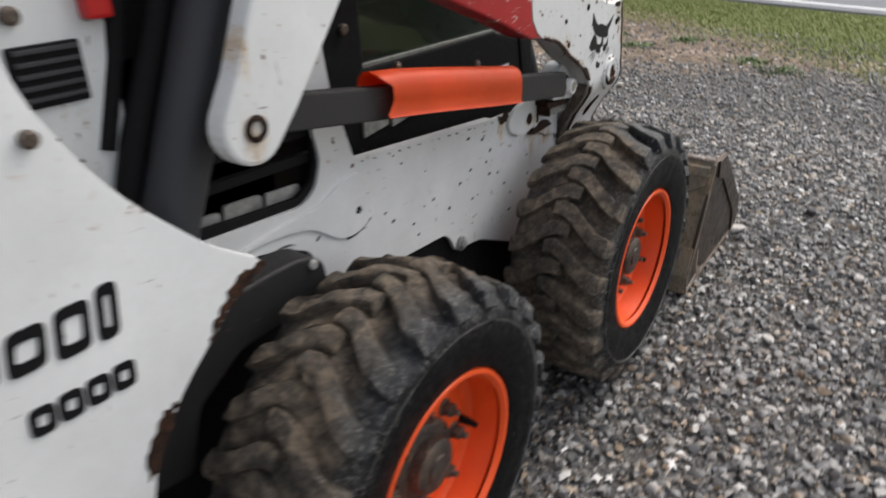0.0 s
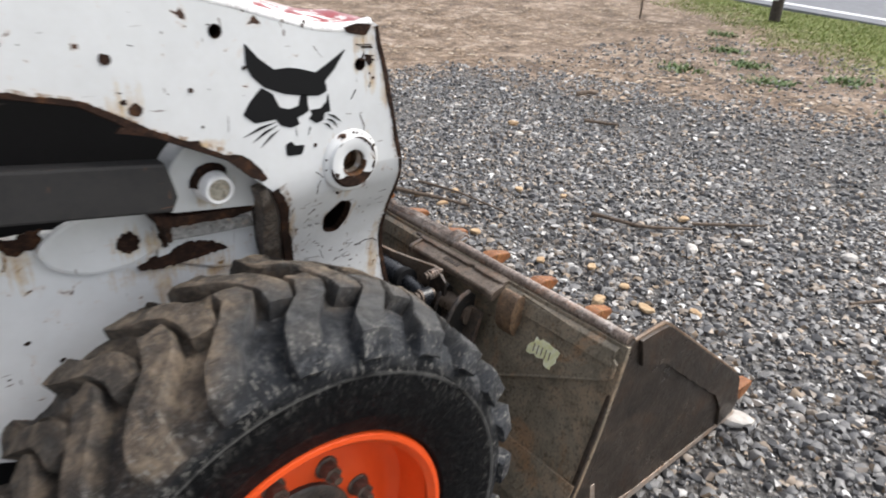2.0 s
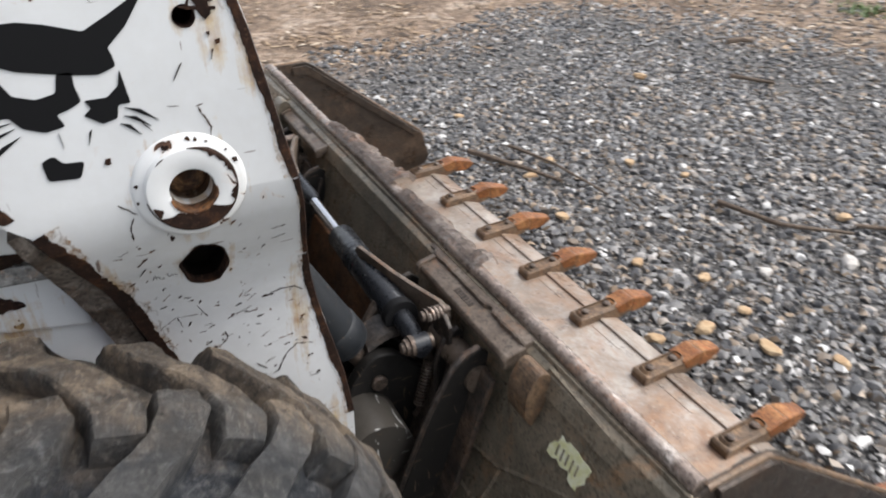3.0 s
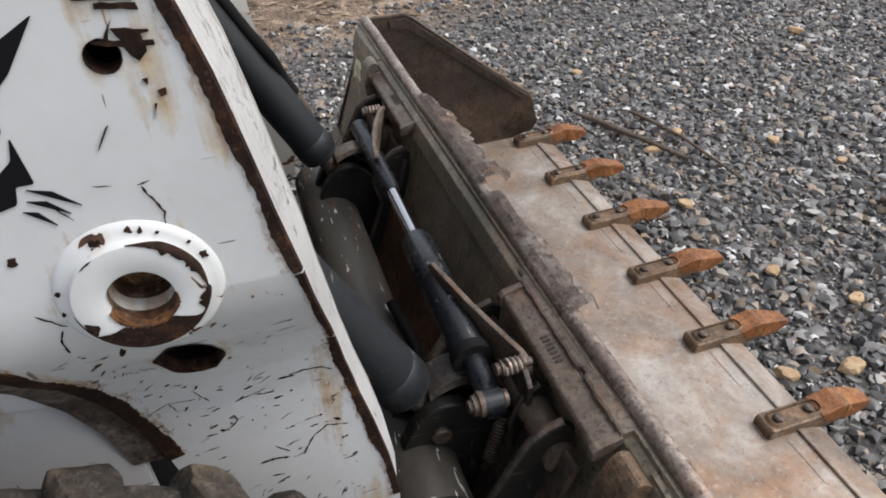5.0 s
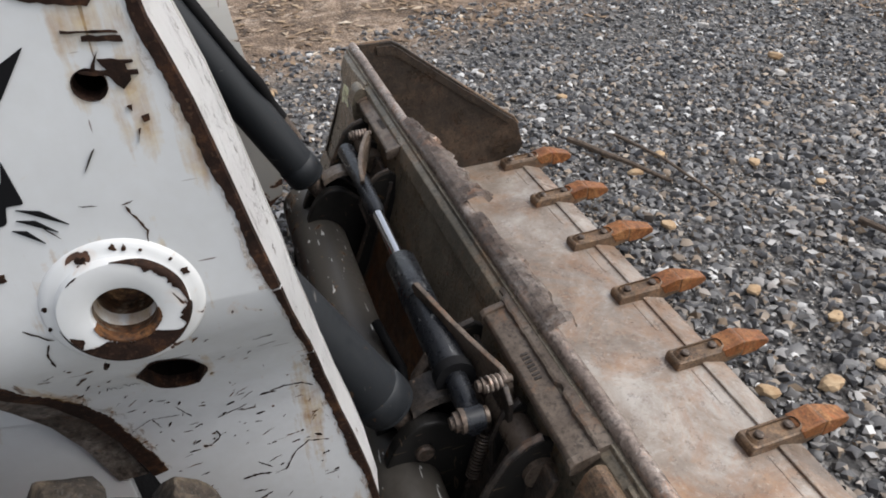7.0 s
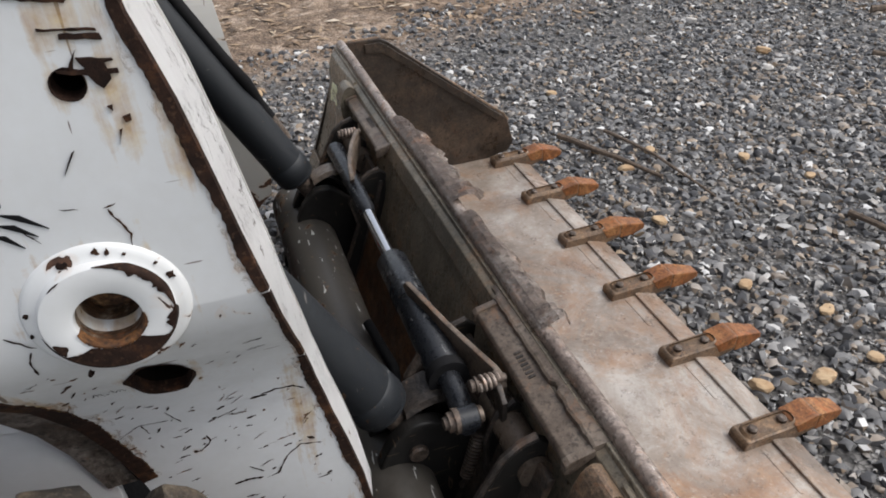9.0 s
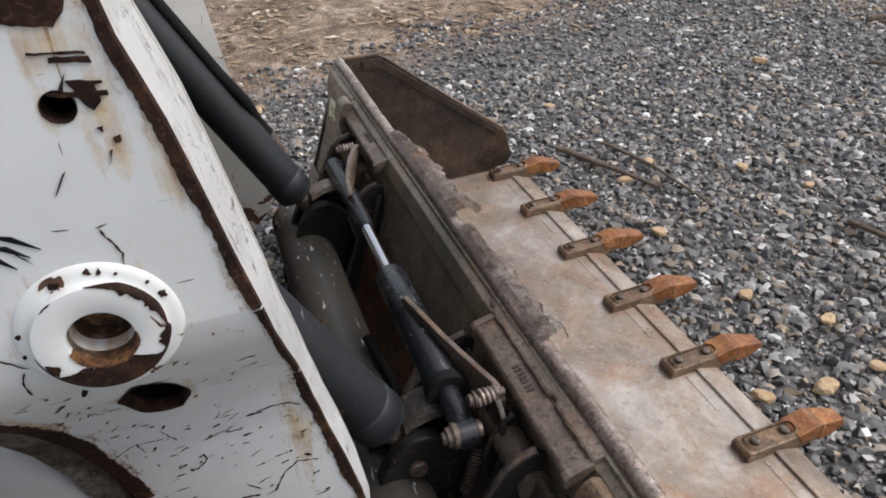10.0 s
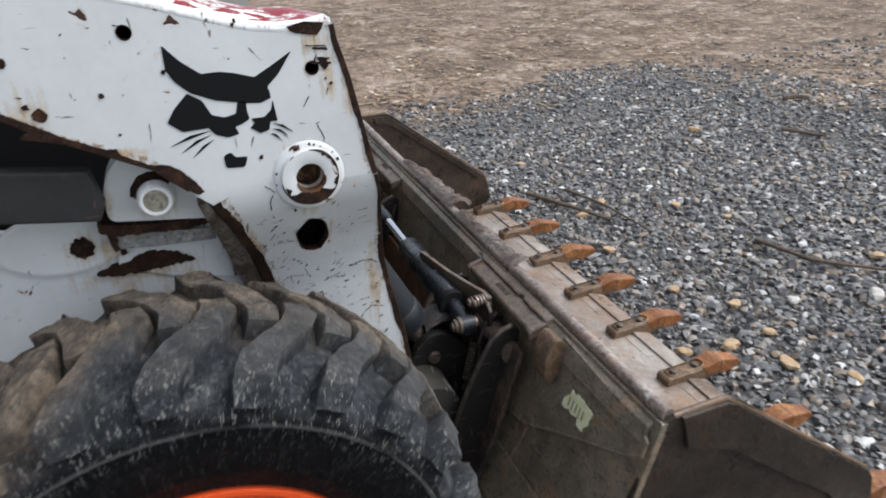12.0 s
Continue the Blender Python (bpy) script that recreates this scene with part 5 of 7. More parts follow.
    # bare patch on the top corner, two scraped double bars and a drip-shaped flake below them
    for sd, pts in enumerate((
            [(2.176, 1.0905), (2.200, 1.0945), (2.2235, 1.0915), (2.2205, 1.083), (2.2135, 1.0765), (2.199, 1.0785), (2.188, 1.0810), (2.179, 1.0845)],
            [(2.197, 1.0655), (2.224, 1.0625), (2.224, 1.0612), (2.197, 1.0642)],
            [(2.206, 1.0620), (2.2245, 1.0598), (2.2255, 1.0565), (2.206, 1.0590)],
            [(2.210, 1.0490), (2.2275, 1.0465), (2.2275, 1.0450), (2.2235, 1.0448), (2.2235, 1.0415), (2.2285, 1.0408), (2.2285, 1.0388), (2.2240, 1.0385), (2.2240, 1.0355), (2.2190, 1.0310), (2.2160, 1.0345), (2.2135, 1.0388), (2.199, 1.0425), (2.199, 1.0440), (2.2135, 1.0425)],
            [(2.2045, 1.0430), (2.2085, 1.0500), (2.2115, 1.0530), (2.2075, 1.0430)],
            [(1.976, 0.9335), (1.985, 0.9345), (1.994, 0.935), (2.005, 0.931), (2.014, 0.925), (2.025, 0.912), (2.032, 0.903), (2.040, 0.889), (2.032, 0.886), (2.018, 0.895), (2.000, 0.910), (1.985, 0.926)],
            [(1.846, 0.990), (1.852, 0.996), (1.868, 0.9985), (1.884, 0.989), (1.889, 0.977), (1.870, 0.984)],
            [(1.925, 0.959), (1.932, 0.964), (1.947, 0.963), (1.951, 0.951), (1.938, 0.953)],
            [(2.2175, 1.0215), (2.2205, 1.0215), (2.2195, 1.0178)],
            [(2.2235, 1.0140), (2.2280, 1.0150), (2.2275, 1.0115), (2.2240, 1.0105)],
            [(2.2200, 1.0070), (2.2215, 1.0070), (2.2185, 0.9985)],
            [(2.1925, 0.9970), (2.1945, 0.9985), (2.1890, 0.9925), (2.1850, 0.9850)])):
        sp("rust_patch", slab(jagged(pts, 0.0035, 0.0005, 41 + sd), "yz", -0.7465, -0.7436), EDGE_RUST, arm, s)
    # a rolled white lip along the top of the plate
    sp("arm_lip", tube([(-0.7525, y, z - 0.001) for y, z in lip_line], 0.0085, 14), WHITE_FLAKED, arm, s, "rounded white weld lip along the arm's top", True)
    for hy, hz, hr, sd in ((1.85, 1.08, 0.006, 44), (1.875, 1.015, 0.007, 45), (1.862, 1.026, 0.004, 46), (1.945, 1.03, 0.003, 47), (2.02, 1.05, 0.003, 48), (2.11, 1.098, 0.003, 52), (2.113, 1.103, 0.0025, 56), (1.955, 0.98, 0.002, 53), (2.12, 0.925, 0.003, 54), (2.155, 0.84, 0.002, 55)):
        sp("rust_spot", slab(jagged(circle(hy, hz, hr, 9), 0.004, hr * 0.4, sd), "yz", -0.747, -0.7438), EDGE_RUST, arm, s)
    rr = random.Random(77)

    def stroke(pts, w, mat=None):
        """A thin curved scratch that follows the plate."""
        bm = bmesh.new()
        fine = []
        for (ya, za), (yb, zb) in zip(pts, pts[1:]):
            n_ = max(2, int(math.hypot(yb - ya, zb - za) / 0.003))
            fine += [(ya + (yb - ya) * i / n_, za + (zb - za) * i / n_) for i in range(n_)]
        fine.append(pts[-1])
        prev = None
        for i, (y, z) in enumerate(fine):
            a, b = fine[max(0, i - 1)], fine[min(len(fine) - 1, i + 1)]
            ny, nz = -(b[1] - a[1]), b[0] - a[0]
            ln = math.hypot(ny, nz) or 1.0
            ww = w * rr.uniform(0.3, 1.1) * (0.35 if i in (0, len(fine) - 1) else 1.0)
            y, z = y + rr.uniform(-0.0005, 0.0005), z + rr.uniform(-0.0005, 0.0005)
            cur = [bm.verts.new((-0.7441 + dent(z + q * nz / ln * ww), y + q * ny / ln * ww, z + q * nz / ln * ww)) for q in (-1, 1)]
            if prev:
                bm.faces.new((prev[0], prev[1], cur[1], cur[0]))
            prev = cur
        sp("scratch", bm, mat or EDGE_RUST, arm, s)

    for pts, w in (([(2.194, 0.644), (2.196, 0.635), (2.192, 0.629), (2.185, 0.624)], 0.0011), ([(2.164, 0.621), (2.174, 0.621)], 0.0014), ([(2.293, 0.679), (2.282, 0.688), (2.266, 0.690), (2.252, 0.687)], 0.0011),
                   ([(2.300, 0.586), (2.278, 0.592), (2.262, 0.580), (2.249, 0.556)], 0.0010), ([(2.123, 0.673), (2.143, 0.688), (2.168, 0.684)], 0.0007), ([(2.199, 0.662), (2.229, 0.674)], 0.0007),
                   ([(2.168, 0.700), (2.178, 0.676)], 0.0007), ([(2.145, 0.687), (2.149, 0.670)], 0.0008), ([(2.205, 0.560), (2.220, 0.561), (2.234, 0.558)], 0.0022), ([(2.223, 0.580), (2.237, 0.566)], 0.0008),
                   ([(2.128, 0.868), (2.123, 0.857), (2.123, 0.841)], 0.0009), ([(2.118, 0.884), (2.132, 0.871)], 0.0008), ([(2.286, 0.600), (2.293, 0.595)], 0.0020), ([(2.124, 1.070), (2.138, 1.052)], 0.0006),
                   ([(1.991, 0.990), (1.989, 0.965)], 0.0005), ([(2.150, 0.960), (2.160, 0.945)], 0.0006), ([(2.200, 0.960), (2.208, 0.940), (2.206, 0.932)], 0.0009), ([(2.175, 0.965), (2.185, 0.963)], 0.0006)):
        stroke(pts, w)
    # an unreadable hand-marked scrawl
    for k in range(6):
        y = 2.130 + 0.0042 * k
        stroke([(y, 0.762 + 0.006 * (k % 2)), (y + 0.003, 0.771 - 0.004 * (k % 3)), (y + 0.004, 0.763)], 0.0005, INK)
    for k in range(210):
        y, z = rr.uniform(2.08, 2.31), rr.uniform(0.44, 0.84)
        front = 2.345 - 0.16 * (z - 0.40) - 0.012
        rear = 2.135 - 0.26 * (z - 0.60)
        if y > front or y < rear or math.hypot(y - 2.183, z - 0.772) < 0.04 or math.hypot(y - 2.181, z - 0.889) < 0.052:
            continue
        ln, an = rr.choice((0.003, 0.004, 0.006, 0.009, 0.016)), rr.uniform(-0.2, 1.1)
        dy, dz = ln / 2 * math.cos(an), ln / 2 * math.sin(an)
        stroke([(y - dy, z - dz), (y + dy * 0.2, z + dz * 0.4), (y + dy, z + dz)], rr.choice((0.0005, 0.0007, 0.0011, 0.0016)), WARM_RUST if k % 3 == 0 else None)
    for k in range(26):
        y, z = rr.uniform(1.70, 2.22), rr.uniform(0.91, 1.14)
        if z > 1.21 - 0.26 * (y - 1.72) - 0.02 or z < 1.05 - 0.55 * (y - 1.80) + 0.02 or (2.0 < y < 2.185 and 0.905 < z < 1.09):
            continue
        ln, an = rr.choice((0.002, 0.003, 0.005, 0.008)), rr.uniform(-0.4, 1.2)
        dy, dz = ln / 2 * math.cos(an), ln / 2 * math.sin(an)
        stroke([(y - dy, z - dz), (y, z + dz * 0.2), (y + dy, z + dz)], rr.choice((0.0006, 0.0009, 0.0014)))
    # small cat-like emblem in plain black shapes
    if s > 0:
        ex = (-0.7455, -0.7440)
        crown = [(2.0235, 1.082), (2.0225, 1.052), (2.030, 1.037), (2.046, 1.021), (2.075, 1.008), (2.110, 1.0005), (2.130, 0.998), (2.144, 1.003), (2.1435, 1.011), (2.1415, 1.018), (2.158, 1.033), (2.178, 1.060), (2.148, 1.043), (2.127, 1.032), (2.102, 1.040), (2.085, 1.0435), (2.063, 1.043), (2.041, 1.061)]
        mask_l = [(2.042, 1.021), (2.023, 1.003), (2.012, 0.987), (2.028, 0.973), (2.060, 0.974), (2.067, 0.964), (2.082, 0.958), (2.097, 0.961), (2.093, 0.971), (2.103, 0.974), (2.113, 0.979), (2.111, 0.992), (2.112, 1.003), (2.101, 1.003), (2.097, 0.988), (2.082, 0.985), (2.067, 0.990), (2.058, 1.010)]
        mask_r = [(2.146, 1.000), (2.1485, 0.972), (2.139, 0.972), (2.136, 0.961), (2.124, 0.958), (2.112, 0.967), (2.1185, 0.972), (2.115, 0.979), (2.132, 0.979), (2.142, 0.987)]
        chin = [(2.072, 0.934), (2.073, 0.917), (2.097, 0.915), (2.103, 0.929), (2.087, 0.930), (2.082, 0.938)]
        for shape in (rounded(crown, 0.002, 2), rounded(mask_l, 0.002, 2), rounded(mask_r, 0.0015, 2), rounded(chin, 0.003, 2)):
            part("emblem", sheet(shape, [], *ex), INK, arm, "plain black emblem shape")
        for a, b in (((2.010, 0.956), (2.061, 0.970)), ((2.022, 0.946), (2.062, 0.965)), ((2.034, 0.937), (2.064, 0.958)), ((2.143, 0.969), (2.167, 0.954)), ((2.141, 0.962), (2.160, 0.950)), ((2.137, 0.956), (2.151, 0.944)), ((2.0905, 0.956), (2.0915, 0.943)), ((2.115, 0.955), (2.110, 0.942))):
            mid = ((a[0] + b[0]) / 2, (a[1] + b[1]) / 2 + 0.002)
            part("emblem", sheet([a, (mid[0], mid[1] - 0.0021), b, (mid[0], mid[1] + 0.0021)], [], *ex), INK, arm)

# ---- hydraulics and coupler at the front
RUSTY_WEB = steel("rusty_web_steel", (0.045, 0.022, 0.012), (0.125, 0.058, 0.026), (0.24, 0.115, 0.050), 0.6, 7.0, 0.002, 0.1)
TUBE_GREY = painted("cross_tube_paint", (0.040, 0.035, 0.030), 0.72, 34, 0.10, 0.34, (0.62, 0.62, 0.60), 0.690)
CAST_BLACK = painted("greasy_cast_black", (0.010, 0.0095, 0.0095), 0.74, 40, 0.04, 0.30, (0.12, 0.085, 0.06), 0.69)
CAST_BLACK.node_tree.nodes["Principled BSDF"].inputs["Specular IOR Level"].default_value = 0.22
GLOSS_BLACK = painted("gloss_black_paint", (0.010, 0.0115, 0.015), 0.82, 30, 0.02, 0.20, (0.16, 0.16, 0.16), 0.72)
part("coupler_web", soften(slab([(2.440, 0.06), (2.508, 0.22), (2.545, 0.335), (2.535, 0.338), (2.498, 0.222), (2.428, 0.06)], "yz", -1.14, -1.64), 0.003), RUSTY_WEB, loader, "rust-orange coupler web plate")
part("cross_tube", tube([(-0.90, 2.40, 0.27), (2 * XC + 0.90, 2.40, 0.27)], 0.062, 28), TUBE_GREY, loader, "dark steel cross tube between the arms", True)
for s in (1, -1):
    lo, hi = Vector((-1.03, 2.401, 0.414)), Vector((-1.03, 2.005, 1.16))
    d = (hi - lo).normalized()
    sp("tilt_cylinder", tube([lo, lo + d * 0.006, lo + d * 0.70, hi], [0.036, 0.0415, 0.0415, 0.036], 32), CYL_GREY, loader, s, "dark grey hydraulic tilt cylinder", True)
    sp("tilt_rod", tube([lo - d * 0.10, lo + d * 0.01], 0.018, 18), BOLT, loader, s, "", True)
    sp("rod_eye", closed_lathe([(-0.022, 0.030), (0.022, 0.030), (0.024, 0.026)], (lo - d * 0.085), "x", 20), CAST_BLACK, loader, s, "", True)
    if s < 0:
        k1, k2 = Vector((-0.008, 0.043, 0.014)), Vector((0.024, 0.036, 0.012))
        sp("hydraulic_hose", tube([lo + d * 0.76 + k1, lo + d * 0.50 + k1, lo + d * 0.32 + k1, lo + d * 0.255 + k1 * 1.1, lo + d * 0.225 + k1 * 0.75 + k2 * 0.3, lo + d * 0.19 + k2, lo + d * 0.15 + k2], 0.0125, 12), BLACK, loader, s, "black hydraulic hose along the cylinder", True)
        sp("hose_fitting", tube([lo + d * 0.15 + k2, lo + d * 0.09 + k2 * 0.9], [0.011, 0.013], 8), BOLT, loader, s)
    sp("gland_ring", tube([lo + d * 0.012, lo + d * 0.015, lo + d * 0.050, lo + d * 0.053], [0.0415, 0.0435, 0.0435, 0.0415], 32), CYL_GREY, loader, s, "", True)
    eye = lo - d * 0.085
    sp("clevis_pin", tube([(eye.x + 0.036, eye.y, eye.z), (eye.x - 0.036, eye.y, eye.z)], 0.016, 18), CAST_BLACK, loader, s, "", True)
    flange = bmesh.new()
    rows_ = []
    for k in range(9):
        f = k / 8
        y, z = eye.y - 0.012 + 0.115 * f, eye.z + 0.062 + 0.030 * math.sin(math.pi * f) - 0.028 * f
        rows_.append([flange.verts.new((eye.x + dx, y, z + dz)) for dx, dz in ((0.024, 0.0), (0.020, 0.010), (-0.030, 0.016), (-0.034, 0.006))])
    for p, q in zip(rows_, rows_[1:]):
        for k in range(4):
            flange.faces.new((p[k], p[(k + 1) % 4], q[(k + 1) % 4], q[k]))
    flange.faces.new(rows_[0])
    flange.faces.new(rows_[-1][::-1])
    sp("clevis_flange", flange, RAIL if s < 0 else COUPLER, loader, s, "curved worn flange over the clevis", True)
    # arm foot and pivot ears
    for x in (-1.002, -1.066):
        ear = rounded([(2.33, 0.17), (2.372, 0.310), (2.396, 0.368), (2.430, 0.402), (2.470, 0.398), (2.515, 0.352), (2.552, 0.305), (2.55, 0.16), (2.40, 0.10)], 0.030, 5)
        sp("pivot_ear", soften(slab(ear, "yz", x - 0.012, x + 0.012), 0.004), CAST_BLACK, loader, s, "greasy black pivot ear")
    sp("pivot_bolt", closed_lathe([(-0.995, 0.015), (-0.985, 0.015), (-0.982, 0.012), (-0.982, 0.004)], (0, 2.438, 0.345), "x", 18), BOLT, loader, s, "", True)
    # coupler frame: back plate, ribs and hook rail
    inb = -1.135
    sp("coupler_plate", soften(slab([(2.452, 0.08), (2.510, 0.22), (2.572, 0.425), (2.562, 0.428), (2.498, 0.222), (2.440, 0.08)], "yz", -0.825, inb), 0.003), COUPLER, loader, s, "black coupler back plate")
    for x, yb, dz in ((-0.870, 2.418, 0.0), (-0.950, 2.455, -0.016), (-1.125, 2.46, -0.010)):
        line = [(yb, 0.20 + dz), (yb + 0.025, 0.267 + dz), (yb + 0.050, 0.332 + dz), (2.496, 0.392 + dz), (2.520, 0.436 + dz), (2.543, 0.455 + dz), (2.566, 0.461 + dz)]
        if x == -0.950:
            line = [(2.500, 0.12), (2.532, 0.30), (2.530, 0.384), (2.546, 0.426), (2.571, 0.445)]
        rib = [(2.545, 0.10), (min(2.52, yb + 0.05), 0.08)] + line + [(2.580, 0.450 + dz), (2.575, 0.40)]
        sp("coupler_rib", soften(slab(rib, "yz", x - 0.006, x + 0.006), 0.002), CAST_BLACK, loader, s, "dark steel coupler rib")
        sp("rib_edge", tube([(x, a - 0.001, b + 0.001) for a, b in line], 0.0058, 6), COUPLER, loader, s, "worn bare rib edge", True)
    rail = [(2.571, 0.470), (2.5705, 0.4805), (2.574, 0.4850), (2.605, 0.4925), (2.607, 0.4860), (2.582, 0.4740), (2.578, 0.468)]
    sp("hook_rail", soften(slab(rail, "yz", -0.802, -1.107), 0.002), RAIL, loader, s, "brown rusted hook rail of the coupler")
    step = bmesh.new()
    rows_ = []
    for i in range(42):
        x = -0.803 - 0.327 * i / 41
        tear = 0.0022 * noise.noise(Vector((x * 40, 2, 0))) + 0.0016 * noise.noise(Vector((x * 130, 2, 0))) + (0.006 if 0.30 < i / 41 < 0.36 or i / 41 > 0.93 else 0.0)
        rows_.append([step.verts.new((x, y, z)) for y, z in ((2.6035 + tear, 0.4905), (2.6045 + tear, 0.4985), (2.608 + tear, 0.5005), (2.625, 0.5025), (2.626, 0.4925))])
    for p, q in zip(rows_, rows_[1:]):
        for k in range(5):
            step.faces.new((p[k], p[(k + 1) % 5], q[(k + 1) % 5], q[k]))
    step.faces.new(rows_[0])
    step.faces.new(rows_[-1][::-1])
    sp("hook_step", step, RAIL, loader, s, "stepped upper lip of the hook rail, torn along its edge")
    for x in (-0.806, -1.100):
        sp("rail_end", soften(slab([(2.567, 0.468), (2.567, 0.484), (2.573, 0.4885), (2.606, 0.4965), (2.609, 0.486), (2.590, 0.474), (2.576, 0.466)], "yz", x - 0.006, x + 0.006), 0.002), RAIL, loader, s)
    for k in range(7):
        sp("stamp_mark", slab([(2.586, 0.4878), (2.596, 0.4902), (2.596, 0.4918), (2.586, 0.4894)], "yz", -0.945 - 0.008 * k, -0.941 - 0.008 * k), COUPLER, loader, s)
    sp("pivot_cylinder", tube([(-0.855, 2.560, 0.405), (-1.00, 2.560, 0.405)], 0.024, 18), RAIL, loader, s, "", True)
    # latch lever, laid down, with its spring bolt and pull spring
    lev_top = [(-0.962, 0.462), (-0.968, 0.478), (-0.985, 0.484), (-1.04, 0.483), (-1.10, 0.484), (-1.16, 0.490), (-1.198, 0.494)]
    lev_low = [(-1.205, 0.482), (-1.19, 0.466), (-1.14, 0.446), (-1.09, 0.432), (-1.03, 0.426), (-0.985, 0.430), (-0.964, 0.442)]
    lever = bmesh.new()
    bow = lambda x: 2.558 + 0.285 * (x + 0.97) - (0.012 * math.sin(math.pi * (x + 0.97) / -0.235) if s < 0 else 0.0)
    fa = [lever.verts.new((x, bow(x) - 0.0045, z)) for x, z in lev_top + lev_low]
    fb = [lever.verts.new((x, bow(x) + 0.0045, z)) for x, z in lev_top + lev_low]
    lever.faces.new(fa)
    lever.faces.new(fb[::-1])
    for k in range(len(fa)):
        lever.faces.new((fa[k - 1], fa[k], fb[k], fb[k - 1]))
    bmesh.ops.recalc_face_normals(lever, faces=lever.faces[:])
    sp("latch_lever", soften(lever, 0.0018), RAIL, loader, s, "rust-brown latch lever laid down flat")
    lbx, lbz = -0.970, 0.473
    sp("lever_bolt", tube([(lbx, 2.511, lbz), (lbx, 2.512, lbz), (lbx, 2.518, lbz), (lbx, 2.5185, lbz), (lbx, 2.564, lbz)], [0.006, 0.0090, 0.0090, 0.0065, 0.0065], 14), BOLT, loader, s, "", True)
    sp("lever_washer", tube([(lbx, 2.5185, lbz), (lbx, 2.519, lbz), (lbx, 2.522, lbz), (lbx, 2.5225, lbz)], [0.0105, 0.0120, 0.0120, 0.0105], 16), BOLT, loader, s, "", True)
    sp("bolt_spring", coil((lbx, 2.524, lbz), (lbx, 2.552, lbz), 0.0098, 4, 0.0028), BUCKET_EDGE, loader, s, "short rusty coil spring", True)
    sp("spring_rod", tube([(-0.951, 2.512, 0.430), (-0.974, 2.532, 0.385), (-0.976, 2.531, 0.370)], [0.008, 0.006, 0.004], 8), COUPLER, loader, s)
    sp("pull_spring", coil((-0.976, 2.531, 0.372), (-0.980, 2.510, 0.272), 0.0100, 14, 0.0024, 10), BOLT, loader, s, "dull steel pull spring", True)
    sp("spring_hook", tube([(-0.980, 2.510, 0.274), (-0.980, 2.508, 0.258), (-0.984, 2.502, 0.246), (-0.988, 2.508, 0.240)], 0.0055, 8), BOLT, loader, s, "", True)
    sp("latch_plate", soften(slab([(-0.935, 0.30), (-0.935, 0.46), (-0.955, 0.475), (-0.99, 0.47), (-1.0, 0.36)], "xz", 2.545, 2.553), 0.002), COUPLER, loader, s)

# the cross-wise latch cylinder
ly, lz = 2.500, 0.442
part("latch_cylinder", tube([(-1.025, ly, lz), (-1.03, ly, lz), (-1.32, ly, lz + 0.006), (-1.325, ly, lz + 0.006)], [0.024, 0.0275, 0.0275, 0.024], 26), GLOSS_BLACK, loader, "glossy black latch cylinder lying across", True)
part("collar", tube([(-1.022, ly, lz), (-1.040, ly, lz)], 0.031, 26), BLACK, loader, "", True)
for x in (-1.20, -1.215, -1.232):
    part("collar", tube([(x, ly, lz + 0.003), (x - 0.007, ly, lz + 0.003)], 0.0288, 24), CYL_GREY, loader, "", True)
part("cylinder_rod", tube([(-1.32, ly, lz + 0.006), (-1.50, ly, lz + 0.008)], 0.0115, 18), CHROME, loader, "bright chrome rod", True)
part("rod_end", tube([(-1.49, ly, lz + 0.008), (-1.51, ly, lz + 0.008), (-1.66, ly, lz + 0.004), (-1.80, ly, lz)], [0.013, 0.017, 0.018, 0.020], 16), GLOSS_BLACK, loader, "", True)
part("rod_end", tube([(-1.03, ly, lz), (-0.985, ly, lz - 0.006), (-0.95, ly - 0.002, lz - 0.012), (-0.935, ly - 0.002, lz - 0.014)], [0.0175, 0.0175, 0.016, 0.012], 16), GLOSS_BLACK, loader, "", True)
part("rod_eye", closed_lathe([(-0.016, 0.014), (-0.013, 0.0185), (0.013, 0.0185), (0.016, 0.014)], (-0.951, ly, lz - 0.007), "y", 24), GLOSS_BLACK, loader, "black rod eye", True)
part("rod_pin", closed_lathe([(-0.034, 0.004), (-0.034, 0.009), (-0.028, 0.0095), (-0.028, 0.014), (-0.020, 0.0145), (-0.020, 0.018), (-0.015, 0.018), (0.022, 0.012)], (-0.951, ly, lz - 0.006), "y", 20), BOLT, loader, "worn pin with rusty washers", True)
part("cylinder_port", tube([(-1.08, ly - 0.02, lz), (-1.075, ly - 0.045, lz - 0.03), (-1.07, ly - 0.055, lz - 0.07)], [0.012, 0.010, 0.008], 10), BOLT, loader)
part("hydraulic_hose", tube([(-1.07, ly - 0.055, lz - 0.06), (-1.10, ly - 0.06, lz - 0.10), (-1.2, ly - 0.04, lz - 0.13), (-1.30, ly - 0.06, lz - 0.10)], 0.009, 10), BLACK, loader, "", True)


# ---------------------------------------------------------------- the bucket
BR, BL = -0.488, 2 * XC + 0.488
bucket = thing("loader_bucket", (XC, 2.85, 0.0), "wide rusty brown loader bucket with eight teeth on gravel", "bucket")
back = [(2.616, 0.508), (2.601, 0.440), (2.563, 0.310), (2.523, 0.200), (2.474, 0.095), (2.480, 0.050), (2.494, 0.050), (2.487, 0.095), (2.535, 0.198), (2.575, 0.307), (2.613, 0.438), (2.630, 0.506)]
part("back_plate", soften(slab(back, "yz", BR + 0.005, BL - 0.005), 0.002), BUCKET, bucket, "dark olive-brown back plate")
